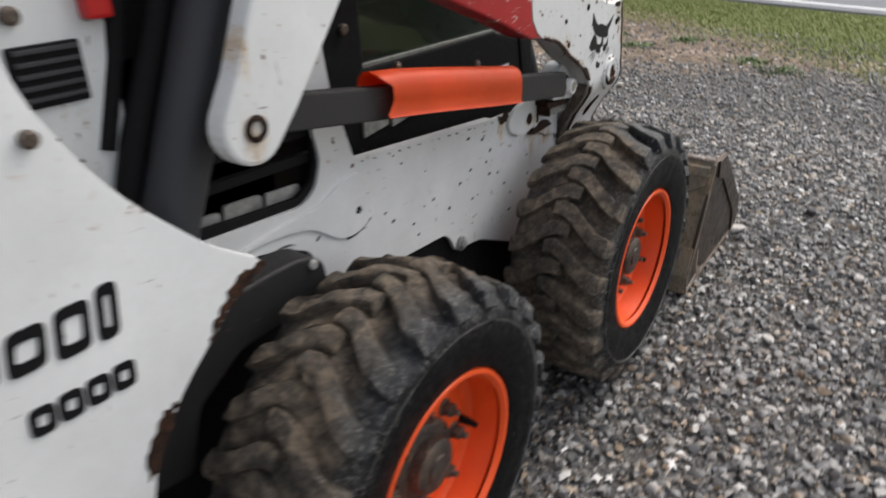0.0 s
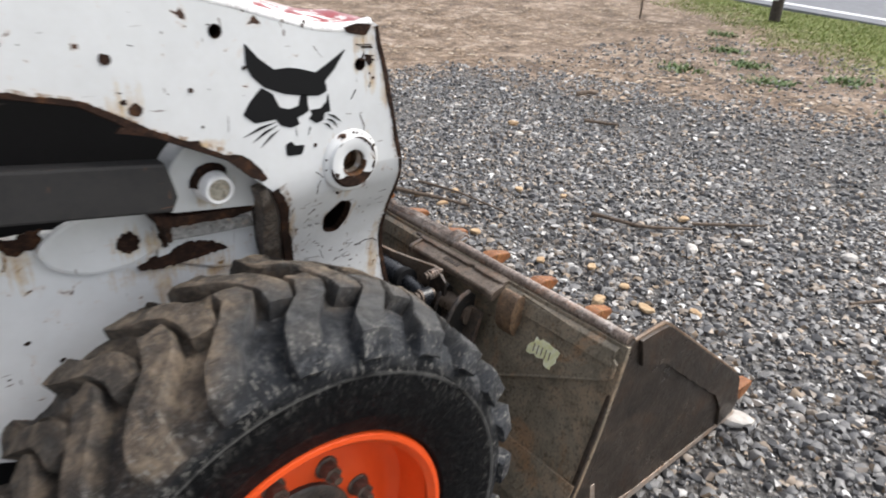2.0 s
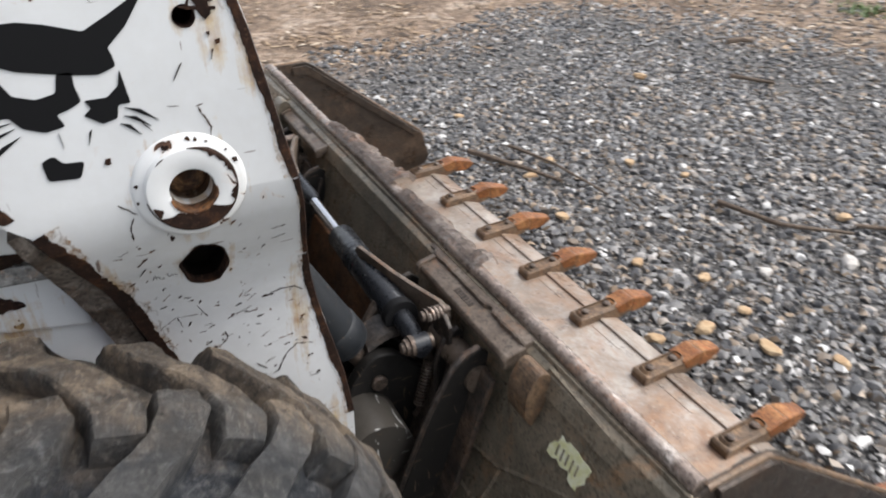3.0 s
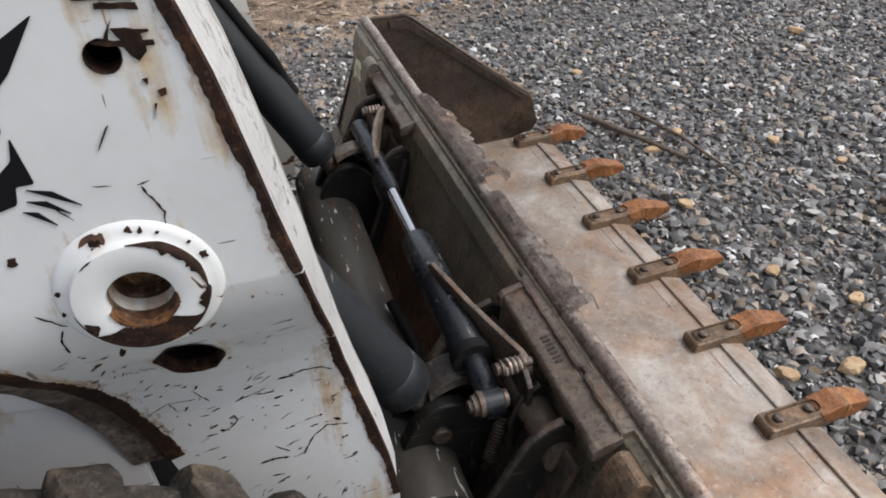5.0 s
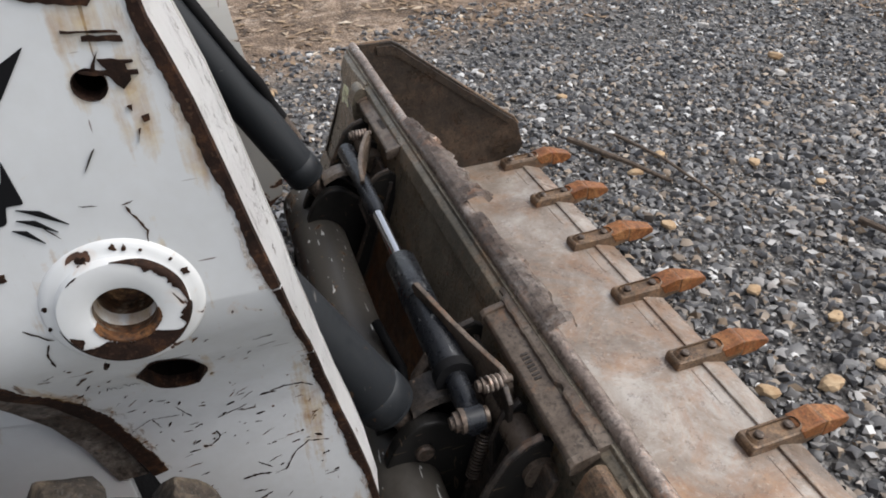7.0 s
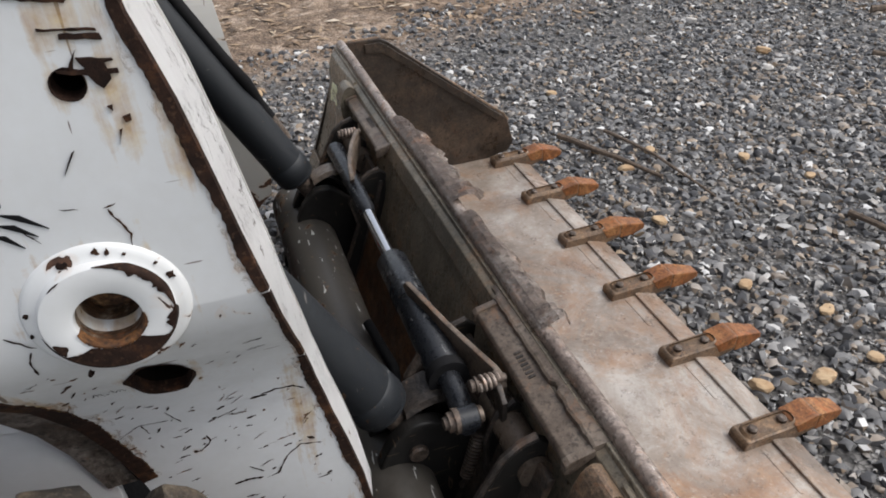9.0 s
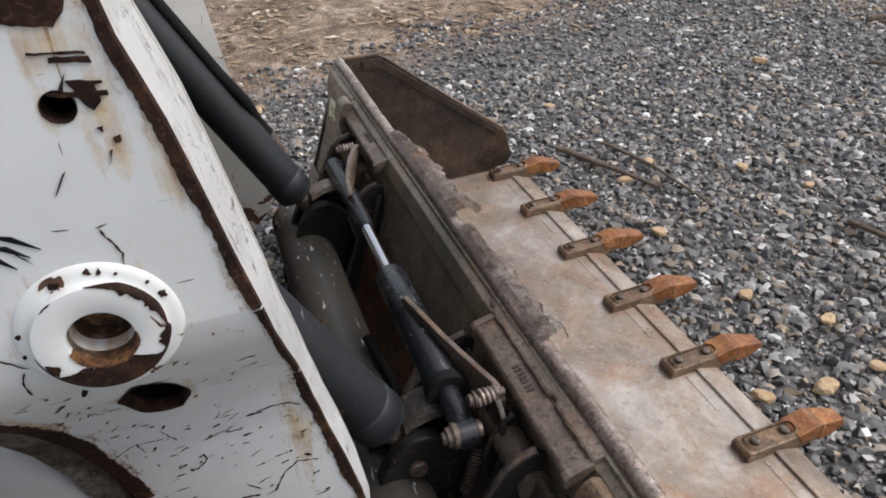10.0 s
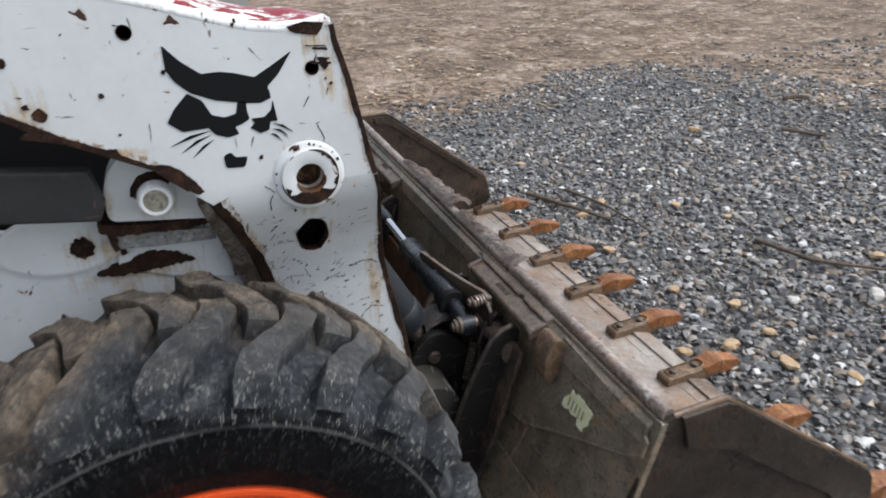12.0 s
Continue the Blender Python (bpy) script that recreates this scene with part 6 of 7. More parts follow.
floor_prof = [(2.494, 0.026), (2.62, 0.026), (3.165, 0.044), (3.165, 0.060), (2.75, 0.054), (2.66, 0.066), (2.60, 0.105), (2.585, 0.175), (2.570, 0.175), (2.580, 0.10), (2.62, 0.060), (2.494, 0.050)]
part("floor_plate", soften(slab(floor_prof, "yz", BR + 0.005, BL - 0.005), 0.002), BUCKET_FLOOR, bucket, "scraped pale brown bucket floor")
part("cutting_edge", soften(slab([(3.150, 0.032), (3.205, 0.036), (3.212, 0.048), (3.160, 0.066), (3.150, 0.066)], "yz", BR + 0.002, BL - 0.002), 0.003), BUCKET_FLOOR, bucket, "worn straight cutting edge")
for k in range(7):
    x = BR - 0.06 - 0.245 * k
    part("wear_strip", soften(slab([(x - 0.190, 3.118), (x - 0.085, 3.118), (x - 0.080, 3.126), (x - 0.190, 3.126)], "xy", 0.0570, 0.0605), 0.002), BUCKET_FLOOR, bucket)
part("heel_strip", soften(slab([(2.467, 0.036), (2.470, 0.108), (2.515, 0.206), (2.523, 0.203), (2.484, 0.105), (2.479, 0.036)], "yz", BR + 0.001, BL - 0.001), 0.002), BUCKET, bucket, "rust-brown heel wear strip")
side_prof = [(2.475, 0.045), (2.470, 0.098), (2.517, 0.202), (2.600, 0.430), (2.617, 0.505), (2.640, 0.516), (2.748, 0.516), (2.770, 0.504), (3.142, 0.208), (3.160, 0.185), (3.182, 0.105), (3.165, 0.075), (3.10, 0.060), (3.03, 0.040), (2.54, 0.022)]
for x, sgn in ((BR, 1), (BL, -1)):
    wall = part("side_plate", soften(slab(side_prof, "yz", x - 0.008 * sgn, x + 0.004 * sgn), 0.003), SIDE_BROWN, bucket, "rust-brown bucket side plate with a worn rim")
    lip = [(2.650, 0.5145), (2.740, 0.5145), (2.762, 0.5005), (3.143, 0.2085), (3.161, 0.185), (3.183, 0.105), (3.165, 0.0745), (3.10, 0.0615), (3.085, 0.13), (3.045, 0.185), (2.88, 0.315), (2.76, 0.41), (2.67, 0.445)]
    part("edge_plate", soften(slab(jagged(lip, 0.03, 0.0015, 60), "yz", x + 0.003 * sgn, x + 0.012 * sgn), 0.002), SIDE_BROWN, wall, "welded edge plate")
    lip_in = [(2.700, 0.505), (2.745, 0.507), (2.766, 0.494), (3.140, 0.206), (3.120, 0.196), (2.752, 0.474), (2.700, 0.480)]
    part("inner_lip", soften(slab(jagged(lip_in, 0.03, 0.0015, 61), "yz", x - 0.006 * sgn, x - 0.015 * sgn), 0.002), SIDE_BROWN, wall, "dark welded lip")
    part("rim", tube([(x, 2.64, 0.513), (x, 2.740, 0.516), (x, 2.763, 0.502), (x, 3.145, 0.209), (x, 3.162, 0.185)], 0.0050, 8), TOOTH_DARK, wall, "worn bare rim", True)
part("top_roll", tube([(BR - 0.004, 2.634, 0.513)] + [(BR - 0.15 - 0.22 * k, 2.634 + 0.002 * math.sin(2 * k), 0.512 + 0.0015 * math.cos(3 * k)) for k in range(8)] + [(BL + 0.004, 2.634, 0.513)], 0.0125, 16), BUCKET_EDGE, bucket, "worn rounded top edge", True)
part("top_flange", soften(slab([(2.592, 0.462), (2.603, 0.494), (2.628, 0.508), (2.630, 0.498), (2.611, 0.486), (2.600, 0.460)], "yz", BR - 0.012, BL + 0.012), 0.002), BUCKET, bucket, "rusted top flange")
# stiffener sheet on the back, with chamfered ends and weld seams
near = rounded([(-0.90, 0.272), (-0.79, 0.290), (-0.520, 0.424), (-0.494, 0.440), (-0.496, 0.470), (-0.520, 0.486), (-0.76, 0.500)], 0.014, 3)
over = near + [(2 * XC - a, b) for a, b in near[::-1]]


def back_y(z):
    """Where the bent back plate of the bucket lies at a height."""
    for (ya, za), (yb, zb) in (((2.601, 0.440), (2.616, 0.508)), ((2.563, 0.310), (2.601, 0.440)), ((2.523, 0.200), (2.563, 0.310))):
        if z >= za:
            return ya + (yb - ya) * (z - za) / (zb - za)
    return 2.523 - (0.200 - z) * 0.47


stiff = slab(over, "xz", 0.0, -0.007)
bmesh.ops.bisect_plane(stiff, geom=stiff.verts[:] + stiff.edges[:] + stiff.faces[:], plane_co=(0, 0, 0.31), plane_no=(0, 0, 1))
bmesh.ops.bisect_plane(stiff, geom=stiff.verts[:] + stiff.edges[:] + stiff.faces[:], plane_co=(0, 0, 0.44), plane_no=(0, 0, 1))
for v in stiff.verts:
    v.co.y += back_y(v.co.z) - 0.001
part("stiffener", soften(stiff, 0.003), BUCKET, bucket, "olive-brown stiffener sheet")
for q in (1, -1):
    line = [(-0.90, 0.272), (-0.845, 0.279), (-0.79, 0.290), (-0.66, 0.354), (-0.520, 0.424), (-0.496, 0.440), (-0.494, 0.468), (-0.520, 0.488), (-0.64, 0.494), (-0.755, 0.500)]
    seam = tube([(x if q > 0 else 2 * XC - x, back_y(z) - 0.005 + 0.001 * math.sin(90 * x), z + 0.0015 * math.sin(160 * x)) for x, z in line], 0.0048, 6)
    part("weld_seam", seam, BUCKET, bucket, "lumpy weld seam", True)
    mid = tube([(x if q > 0 else 2 * XC - x, back_y(z) - 0.001, z) for x, z in ((-0.785, 0.288), (-0.790, 0.25), (-0.800, 0.20), (-0.803, 0.16))], 0.0045, 6)
    part("weld_seam", mid, BUCKET, bucket, "", True)
for s in (1, -1):
    gus = mirrored(slab(rounded([(2.586, 0.510), (2.572, 0.500), (2.560, 0.470), (2.560, 0.432), (2.574, 0.406), (2.598, 0.45), (2.602, 0.50)], 0.010, 3), "yz", -0.742, -0.790), s)
    part("hook_gusset", soften(gus, 0.006), TOOTH_DARK if s > 0 else BUCKET, bucket, "rounded hook gusset")
    stk = mirrored(slab(jagged([(-0.702, 0.394), (-0.706, 0.408), (-0.688, 0.430), (-0.672, 0.434), (-0.628, 0.432), (-0.619, 0.428), (-0.634, 0.382), (-0.644, 0.384), (-0.655, 0.396)], 0.008, 0.004, 70), "xz", 0.0, -0.0015), s)
    for v in stk.verts:
        v.co.y += back_y(v.co.z) - 0.0088
        v.co.x += 0.0 if s > 0 else -0.075
    st = part("sticker", stk, STICKER, bucket, "torn yellow sticker")
    for k in range(5):
        bar = mirrored(box(-0.642 - 0.011 * k, -0.6445 - 0.011 * k, 0.0, -0.0012, 0.402 - 0.002 * (k % 2), 0.420), s)
        for v in bar.verts:
            v.co.y += back_y(v.co.z) - 0.0098
            v.co.x += 0.0 if s > 0 else -0.075
        part("sticker_bar", bar, BUCKET, st)


def torn_strip(x0, x1, seed, wide):
    """Crumpled, torn sheet that curls off the bucket's top edge, widest at its near end."""
    bm, prev = bmesh.new(), None
    n = 70
    for i in range(n + 1):
        f = i / n
        x = x0 + (x1 - x0) * f
        rag = noise.noise(Vector((x * 26, seed, 0))) * 0.40 + noise.noise(Vector((x * 90, seed, 3))) * 0.30
        w = max(0.002, wide * (0.25 + 0.75 * min(1.0, 2.2 * f)) * (0.8 + rag) * (1.0 if f < 0.93 else 1.5 - 7 * (f - 0.93)))
        curl = 0.010 * noise.noise(Vector((x * 18, seed, 7))) + 0.004 * noise.noise(Vector((x * 70, seed, 9))) + (0.010 if f > 0.88 else 0.0)
        ridge = 0.004 * noise.noise(Vector((x * 40, seed, 4)))
        cur = [bm.verts.new(p) for p in ((x, 2.627, 0.525), (x, 2.636, 0.529 + ridge), (x, 2.644 + w * 0.35, 0.529 + curl * 0.6 + ridge), (x, 2.647 + w * 0.7, 0.523 + curl), (x, 2.648 + w, 0.512 + curl * 0.5))]
        if prev:
            for q in range(4):
                bm.faces.new((prev[q], prev[q + 1], cur[q + 1], cur[q]))
        prev = cur
    bmesh.ops.solidify(bm, geom=bm.faces[:], thickness=0.0025)
    part("torn_strip", bm, BUCKET_EDGE, bucket, "curled torn strip of rusty sheet steel")


torn_strip(-1.74, -1.36, 2, 0.040)
torn_strip(-1.32, -1.00, 5, 0.026)

for k in range(8):
    x = -0.527 - 0.2435 * k
    body = [(3.085, 0.056), (3.085, 0.075), (3.091, 0.081), (3.195, 0.0835), (3.245, 0.0955), (3.260, 0.0955), (3.260, 0.054), (3.20, 0.040), (3.19, 0.056)]
    tooth = part("tooth", soften(slab(body, "yz", x - 0.0245, x + 0.0245), 0.004), TOOTH_DARK, bucket, "rusty bolt-on tooth adapter")
    nose_ = 3.338 + 0.006 * math.sin(5.0 * k + 1)
    tip = slab([(3.257, 0.050), (3.257, 0.096), (3.268, 0.0945), (nose_ - 0.006, 0.076), (nose_ + 0.002, 0.068), (nose_, 0.056), (3.30, 0.046)], "yz", x - 0.0255, x + 0.0255)
    for v in tip.verts:
        v.co.x = x + (v.co.x - x) * (1.0 - 0.38 * max(0, (v.co.y - 3.262) / 0.076))
    part("tip", soften(tip, 0.005), TOOTH, tooth, "orange-rusted tooth point")
    cap = slab([(3.200, 0.0865), (3.245, 0.0972), (3.2555, 0.0972), (3.2555, 0.062), (3.215, 0.060)], "yz", x - 0.0257, x + 0.0257)
    part("shank", soften(cap, 0.003), TOOTH, tooth)
    ring_o = rounded([(x - 0.020, 3.094), (x + 0.020, 3.094), (x + 0.020, 3.214), (x - 0.020, 3.214)], 0.018, 4)
    ring_i = rounded([(x - 0.0150, 3.099), (x + 0.0150, 3.099), (x + 0.0150, 3.209), (x - 0.0150, 3.209)], 0.014, 4)
    slot = bmesh.new()
    a = [slot.verts.new((u, w, 0.0812 + (w - 3.09) * 0.025 + max(0, w - 3.195) * 0.22)) for u, w in ring_o]
    c = [slot.verts.new((u, w, 0.0870 + (w - 3.09) * 0.025 + max(0, w - 3.195) * 0.22)) for u, w in ring_i]
    d_ = [slot.verts.new((u, w, 0.0815 + (w - 3.09) * 0.025)) for u, w in ring_i]
    for q in range(len(a)):
        slot.faces.new((a[q - 1], a[q], c[q], c[q - 1]))
        slot.faces.new((c[q - 1], c[q], d_[q], d_[q - 1]))
    part("slot", slot, TOOTH_DARK, tooth)
    for y in (3.118, 3.188):
        part("tooth_bolt", closed_lathe([(-0.004, 0.0100), (0.006, 0.0100), (0.009, 0.0065)], (x, y, 0.0815 + (y - 3.09) * 0.025), "z", 10), BOLT, tooth, "", True)

# the bucket sits a little askew on the gravel
bucket.matrix_world = bucket.matrix_world @ pose(0, 0, 0, 0, 0.6, 0.45)


# ---------------------------------------------------------------- the yard
def lift(x, y):
    """Slow unevenness of the ground."""
    far = max(0.0, math.hypot(x + 1.2, y - 2.5) - 3.0)
    return 0.02 * min(1.0, far / 3.0) * noise.noise(Vector((x * 0.5, y * 0.5, 0)))


def ground_sheet():
    xs = [-400, -150, -60, -30] + [-16 + 0.5 * i for i in range(45)] + [8, 12, 20, 40, 120, 400]
    ys = [-400, -120, -40, -15, -8, -4] + [-2 + 0.5 * i for i in range(36)] + [17, 19, 22, 30, 60, 150, 400]
    bm = bmesh.new()
    grid = [[bm.verts.new((x, y, lift(x, y) if abs(x) < 30 and abs(y) < 30 else 0)) for x in xs] for y in ys]
    for a, b in zip(grid, grid[1:]):
        for i in range(len(xs) - 1):
            bm.faces.new((a[i], a[i + 1], b[i + 1], b[i]))
    return bm


ground = solid("ground", ground_sheet(), GROUND, "gravel yard turning to leafy dirt and grass verge", "ground", kind="structure", smooth=True)

RD = Vector((0.951, -0.309))            # along the road
RN = Vector((0.309, 0.951))             # across it, away from the yard
R0 = Vector((-3.2, 12.27))              # a point on the near white line


def road_strip(a, b, z):
    bm = bmesh.new()
    prev = None
    for k in range(-12, 13):
        t = k * 12.0
        p = R0 + RD * t
        cur = [bm.verts.new((*(p + RN * o), z)) for o in (a, b)]
        if prev:
            bm.faces.new((prev[0], cur[0], cur[1], prev[1]))
        prev = cur
    return bm


def road_band(name, a, b, z, mat, label, category):
    bm = road_strip(a, b, z)
    ext = bmesh.ops.extrude_face_region(bm, geom=bm.faces[:])
    bmesh.ops.translate(bm, vec=(0, 0, -0.06), verts=[g for g in ext["geom"] if isinstance(g, bmesh.types.BMVert)])
    return solid(name, bm, mat, label, category, kind="structure")


road_band("road", -0.45, 5.0, 0.030, ASPHALT, "grey asphalt two-lane road", "road")
road_band("road_line", -0.06, 0.09, 0.034, LINE_PAINT, "white painted road edge line", "road line")
road_band("road_line", 4.42, 4.55, 0.034, LINE_PAINT, "white painted road edge line", "road line")
road_band("road_shoulder", 5.0, 6.3, 0.026, SHOULDER, "pale gravel shoulder along the road", "shoulder")


def in_gravel(x, y):
    w = 0.35 * noise.noise(Vector((x * 1.3, y * 1.3, 0))) + 0.2 * noise.noise(Vector((x * 4.1, y * 4.1, 3)))
    return min(x + 2.7 + 0.3 * y, 7.08 + 0.37 * x - y) + w


def green_at(x, y):
    return 0.597 * x + 0.80 * y - 5.35 + 0.7 * noise.noise(Vector((x * 1.3, y * 1.3, 4)))


# a cube with its corners cut: eight small and six large faces
cube_v = np.array([p for p in itertools.product((-1, 0, 1), repeat=3) if sum(abs(c) for c in p) == 2], float) * 0.80


def hull_faces():
    """Triangles of the cut cube, facing outwards."""
    tris = []
    for axis, sign in itertools.product(range(3), (-1, 1)):
        ring = [i for i, p in enumerate(cube_v) if p[axis] * sign > 0.5]
        u, w = [k for k in range(3) if k != axis]
        ring.sort(key=lambda i: math.atan2(cube_v[i][w], cube_v[i][u]))
        tris += [(ring[0], ring[1], ring[2]), (ring[0], ring[2], ring[3])]
    for signs in itertools.product((-1, 1), repeat=3):
        tris.append(tuple(i for i, p in enumerate(cube_v) if all(p[k] * signs[k] >= 0 for k in range(3))))
    out = []
    for t in tris:
        a, b, c = (cube_v[i] for i in t)
        out.append(t if np.dot(np.cross(b - a, c - a), a + b + c) > 0 else (t[0], t[2], t[1]))
    return np.array(out)


cube_f = hull_faces()


def from_arrays(name, verts, faces, mat, soft_edges=False):
    me = bpy.data.meshes.new(name)
    me.vertices.add(len(verts))
    me.vertices.foreach_set("co", verts.astype(np.float32).ravel())
    k = faces.shape[1]
    me.loops.add(faces.size)
    me.loops.foreach_set("vertex_index", faces.astype(np.int32).ravel())
    me.polygons.add(len(faces))
    me.polygons.foreach_set("loop_start", np.arange(len(faces), dtype=np.int32) * k)
    me.polygons.foreach_set("loop_total", np.full(len(faces), k, dtype=np.int32))
    me.update(calc_edges=True)
    me.materials.append(mat)
    if soft_edges:
        me.shade_smooth()
        me.set_sharp_from_angle(angle=radians(44))
    else:
        me.shade_flat()
    return new(name, me)


def stones(rng, spots, lo, hi):
    """Angular pebbles at spots (n x 3)."""
    n = len(spots)
    size = lo + (hi - lo) * rng.random(n) ** 2.6
    shape = cube_v[None] * (0.80 + 0.42 * rng.random((n, len(cube_v), 3)))
    dims = np.stack([size * rng.uniform(0.8, 1.5, n), size * rng.uniform(0.7, 1.1, n), size * rng.uniform(0.45, 0.9, n)], 1) / 2
    shape[:, :, :2] *= np.where(cube_v[None, :, 2:] > 0, rng.uniform(0.55, 0.95, (n, 1, 1)), 1.0)
    v = shape * dims[:, None, :]
    tn = rng.uniform(0, 6.28, n)
    ca, sa = np.cos(tn), np.sin(tn)
    tl = rng.normal(0, 0.45, n)
    ct, st = np.cos(tl), np.sin(tl)
    x, y, z = v[..., 0], v[..., 1], v[..., 2]
    y, z = y * ct[:, None] - z * st[:, None], y * st[:, None] + z * ct[:, None]
    x, y = x * ca[:, None] - y * sa[:, None], x * sa[:, None] + y * ca[:, None]
    v = np.stack([x, y, z], 2) + spots[:, None, :]
    v[..., 2] += (size * 0.18)[:, None]
    f = cube_f[None] + (np.arange(n) * len(cube_v))[:, None, None]
    return v.reshape(-1, 3), f.reshape(-1, 3)


def spread(rng, count, x0, x1, y0, y1, keep):
    p = np.stack([rng.uniform(x0, x1, count), rng.uniform(y0, y1, count)], 1)
    out = [(x, y, lift(x, y)) for x, y in p if keep(x, y)]
    return np.array(out)


rng = np.random.default_rng(11)
under = lambda x, y: (2 * XC + 0.5 < x < -0.5 and 2.52 < y < 3.12) or (-1.9 < x < -0.95 and y < 2.5)
fade = lambda x, y: random.random() < min(1.0, max(0.0, (2.4 - x) / 1.4)) * min(1.0, max(0.0, (y + 0.9) / 1.6))
near_v, near_f = stones(rng, spread(rng, 132000, -3.3, 2.4, -0.9, 5.2, lambda x, y: not under(x, y) and in_gravel(x, y) > -0.1 and fade(x, y)), 0.0105, 0.040)
tagged(from_arrays("gravel", near_v, near_f, STONE, True), "loose grey gravel with tan and white pieces", "gravel", kind="stuff")
far_v, far_f = stones(rng, np.concatenate([spread(rng, 26000, -5.2, 2.5, 4.6, 7.6, lambda x, y: in_gravel(x, y) > -0.35 and (y > 5.2 or x < -3.3) and random.random() < (2.6 - x) / 1.2), spread(rng, 9000, -5.4, -3.2, 0.5, 5.0, lambda x, y: in_gravel(x, y) > -0.4), spread(rng, 5000, -4.5, 1.5, 5.6, 9.0, lambda x, y: in_gravel(x, y) <= 0)]), 0.013, 0.042)
tagged(from_arrays("gravel", far_v, far_f, STONE, True), "scattered grey gravel at the edge of the yard", "gravel", kind="stuff")


def blades(rng, spots, h0, h1, width, lean):
    """Bent grass blades: two triangles and a tip each."""
    n = len(spots)
    h = rng.uniform(h0, h1, n)
    a = rng.uniform(0, 6.28, n)
    w = width * rng.uniform(0.6, 1.3, n)
    out = lean * h * rng.uniform(0.3, 1.4, n)
    b = a + rng.normal(0, 0.6, n) + 1.57
    cx, cy, dx, dy = np.cos(a), np.sin(a), np.cos(b), np.sin(b)
    v = np.zeros((n, 5, 3))
    for k, (wf, of, hf) in enumerate(((-1, 0, 0), (1, 0, 0), (-0.7, 0.4, 0.6), (0.7, 0.4, 0.6), (0, 1, 0.95))):
        v[:, k, 0] = spots[:, 0] + cx * w * wf / 2 + dx * out * of
        v[:, k, 1] = spots[:, 1] + cy * w * wf / 2 + dy * out * of
        v[:, k, 2] = spots[:, 2] + h * hf
    f = np.array([[0, 1, 3], [0, 3, 2], [2, 3, 4]])[None] + (np.arange(n) * 5)[:, None, None]
    return v.reshape(-1, 3), f.reshape(-1, 3)


def verge(x, y):
    d = (Vector((x, y)) - R0).dot(RN)
    return green_at(x, y) > -0.15 and d < -0.55 and random.random() < min(1.0, 0.3 + green_at(x, y))


gv, gf = blades(rng, spread(rng, 210000, -10.0, 4.0, 5.6, 15.0, verge), 0.012, 0.042, 0.010, 1.0)
tagged(from_arrays("grass", gv, gf, GRASS), "short green and straw-coloured verge grass", "grass", kind="stuff")
gv, gf = blades(rng, spread(rng, 50000, -24.0, 8.0, 17.0, 30.0, lambda x, y: (Vector((x, y)) - R0).dot(RN) > 6.5), 0.03, 0.08, 0.03, 0.8)
tagged(from_arrays("grass", gv, gf, GRASS), "mown grass across the road", "grass", kind="stuff")


def litter(rng, spots, s0, s1):
    n = len(spots)
    s, a = rng.uniform(s0, s1, n), rng.uniform(0, 6.28, n)
    q = np.array([(-1, 0, 0.0), (-0.1, -0.45, 0.12), (1, 0, 0.05), (0.1, 0.45, 0.16)])
    v = q[None] * s[:, None, None] * np.stack([np.ones(n), rng.uniform(0.4, 1.1, n), rng.uniform(0.2, 1.4, n)], 1)[:, None, :]
    x = v[..., 0] * np.cos(a)[:, None] - v[..., 1] * np.sin(a)[:, None]
    y = v[..., 0] * np.sin(a)[:, None] + v[..., 1] * np.cos(a)[:, None]
    v = np.stack([x, y, v[..., 2]], 2) + spots[:, None, :] + np.array([0, 0, 0.004])
    f = np.array([[0, 1, 3], [1, 2, 3]])[None] + (np.arange(n) * 4)[:, None, None]
    return v.reshape(-1, 3), f.reshape(-1, 3)


def on_dirt(x, y):
    return in_gravel(x, y) < 0.15 and green_at(x, y) < 0.7 and noise.noise(Vector((x * 2.1, y * 2.1, 9))) + 0.8 * random.random() > 0.50


lv, lf = litter(rng, spread(rng, 75000, -10.0, 1.5, 2.0, 12.0, on_dirt), 0.010, 0.050)
tagged(from_arrays("leaf_litter", lv, lf, LITTER), "dry brown leaves and wood chips on bare dirt", "leaf litter", kind="stuff")


def weed(x, y, r, seed):
    rg = np.random.default_rng(seed)
    n = 150
    sp_ = np.stack([x + rg.normal(0, r * 0.4, n), y + rg.normal(0, r * 0.4, n), np.zeros(n)], 1)
    return blades(rg, sp_, 0.015, 0.055, 0.020, 1.6)


weeds_v, weeds_f = [], []
for i, (x, y) in enumerate(((-2.55, 7.35), (-3.05, 7.9), (-3.55, 8.4), (-2.2, 8.0), (-1.35, 7.15), (-1.0, 6.85), (-4.1, 9.3), (-3.3, 7.2))):
    v, f = weed(x, y, 0.24, 90 + i)
    weeds_v.append(v)
    weeds_f.append(f + 750 * i)
tagged(from_arrays("weeds", np.concatenate(weeds_v), np.concatenate(weeds_f), WEED), "small low green weeds in the dirt", "weeds", kind="stuff")


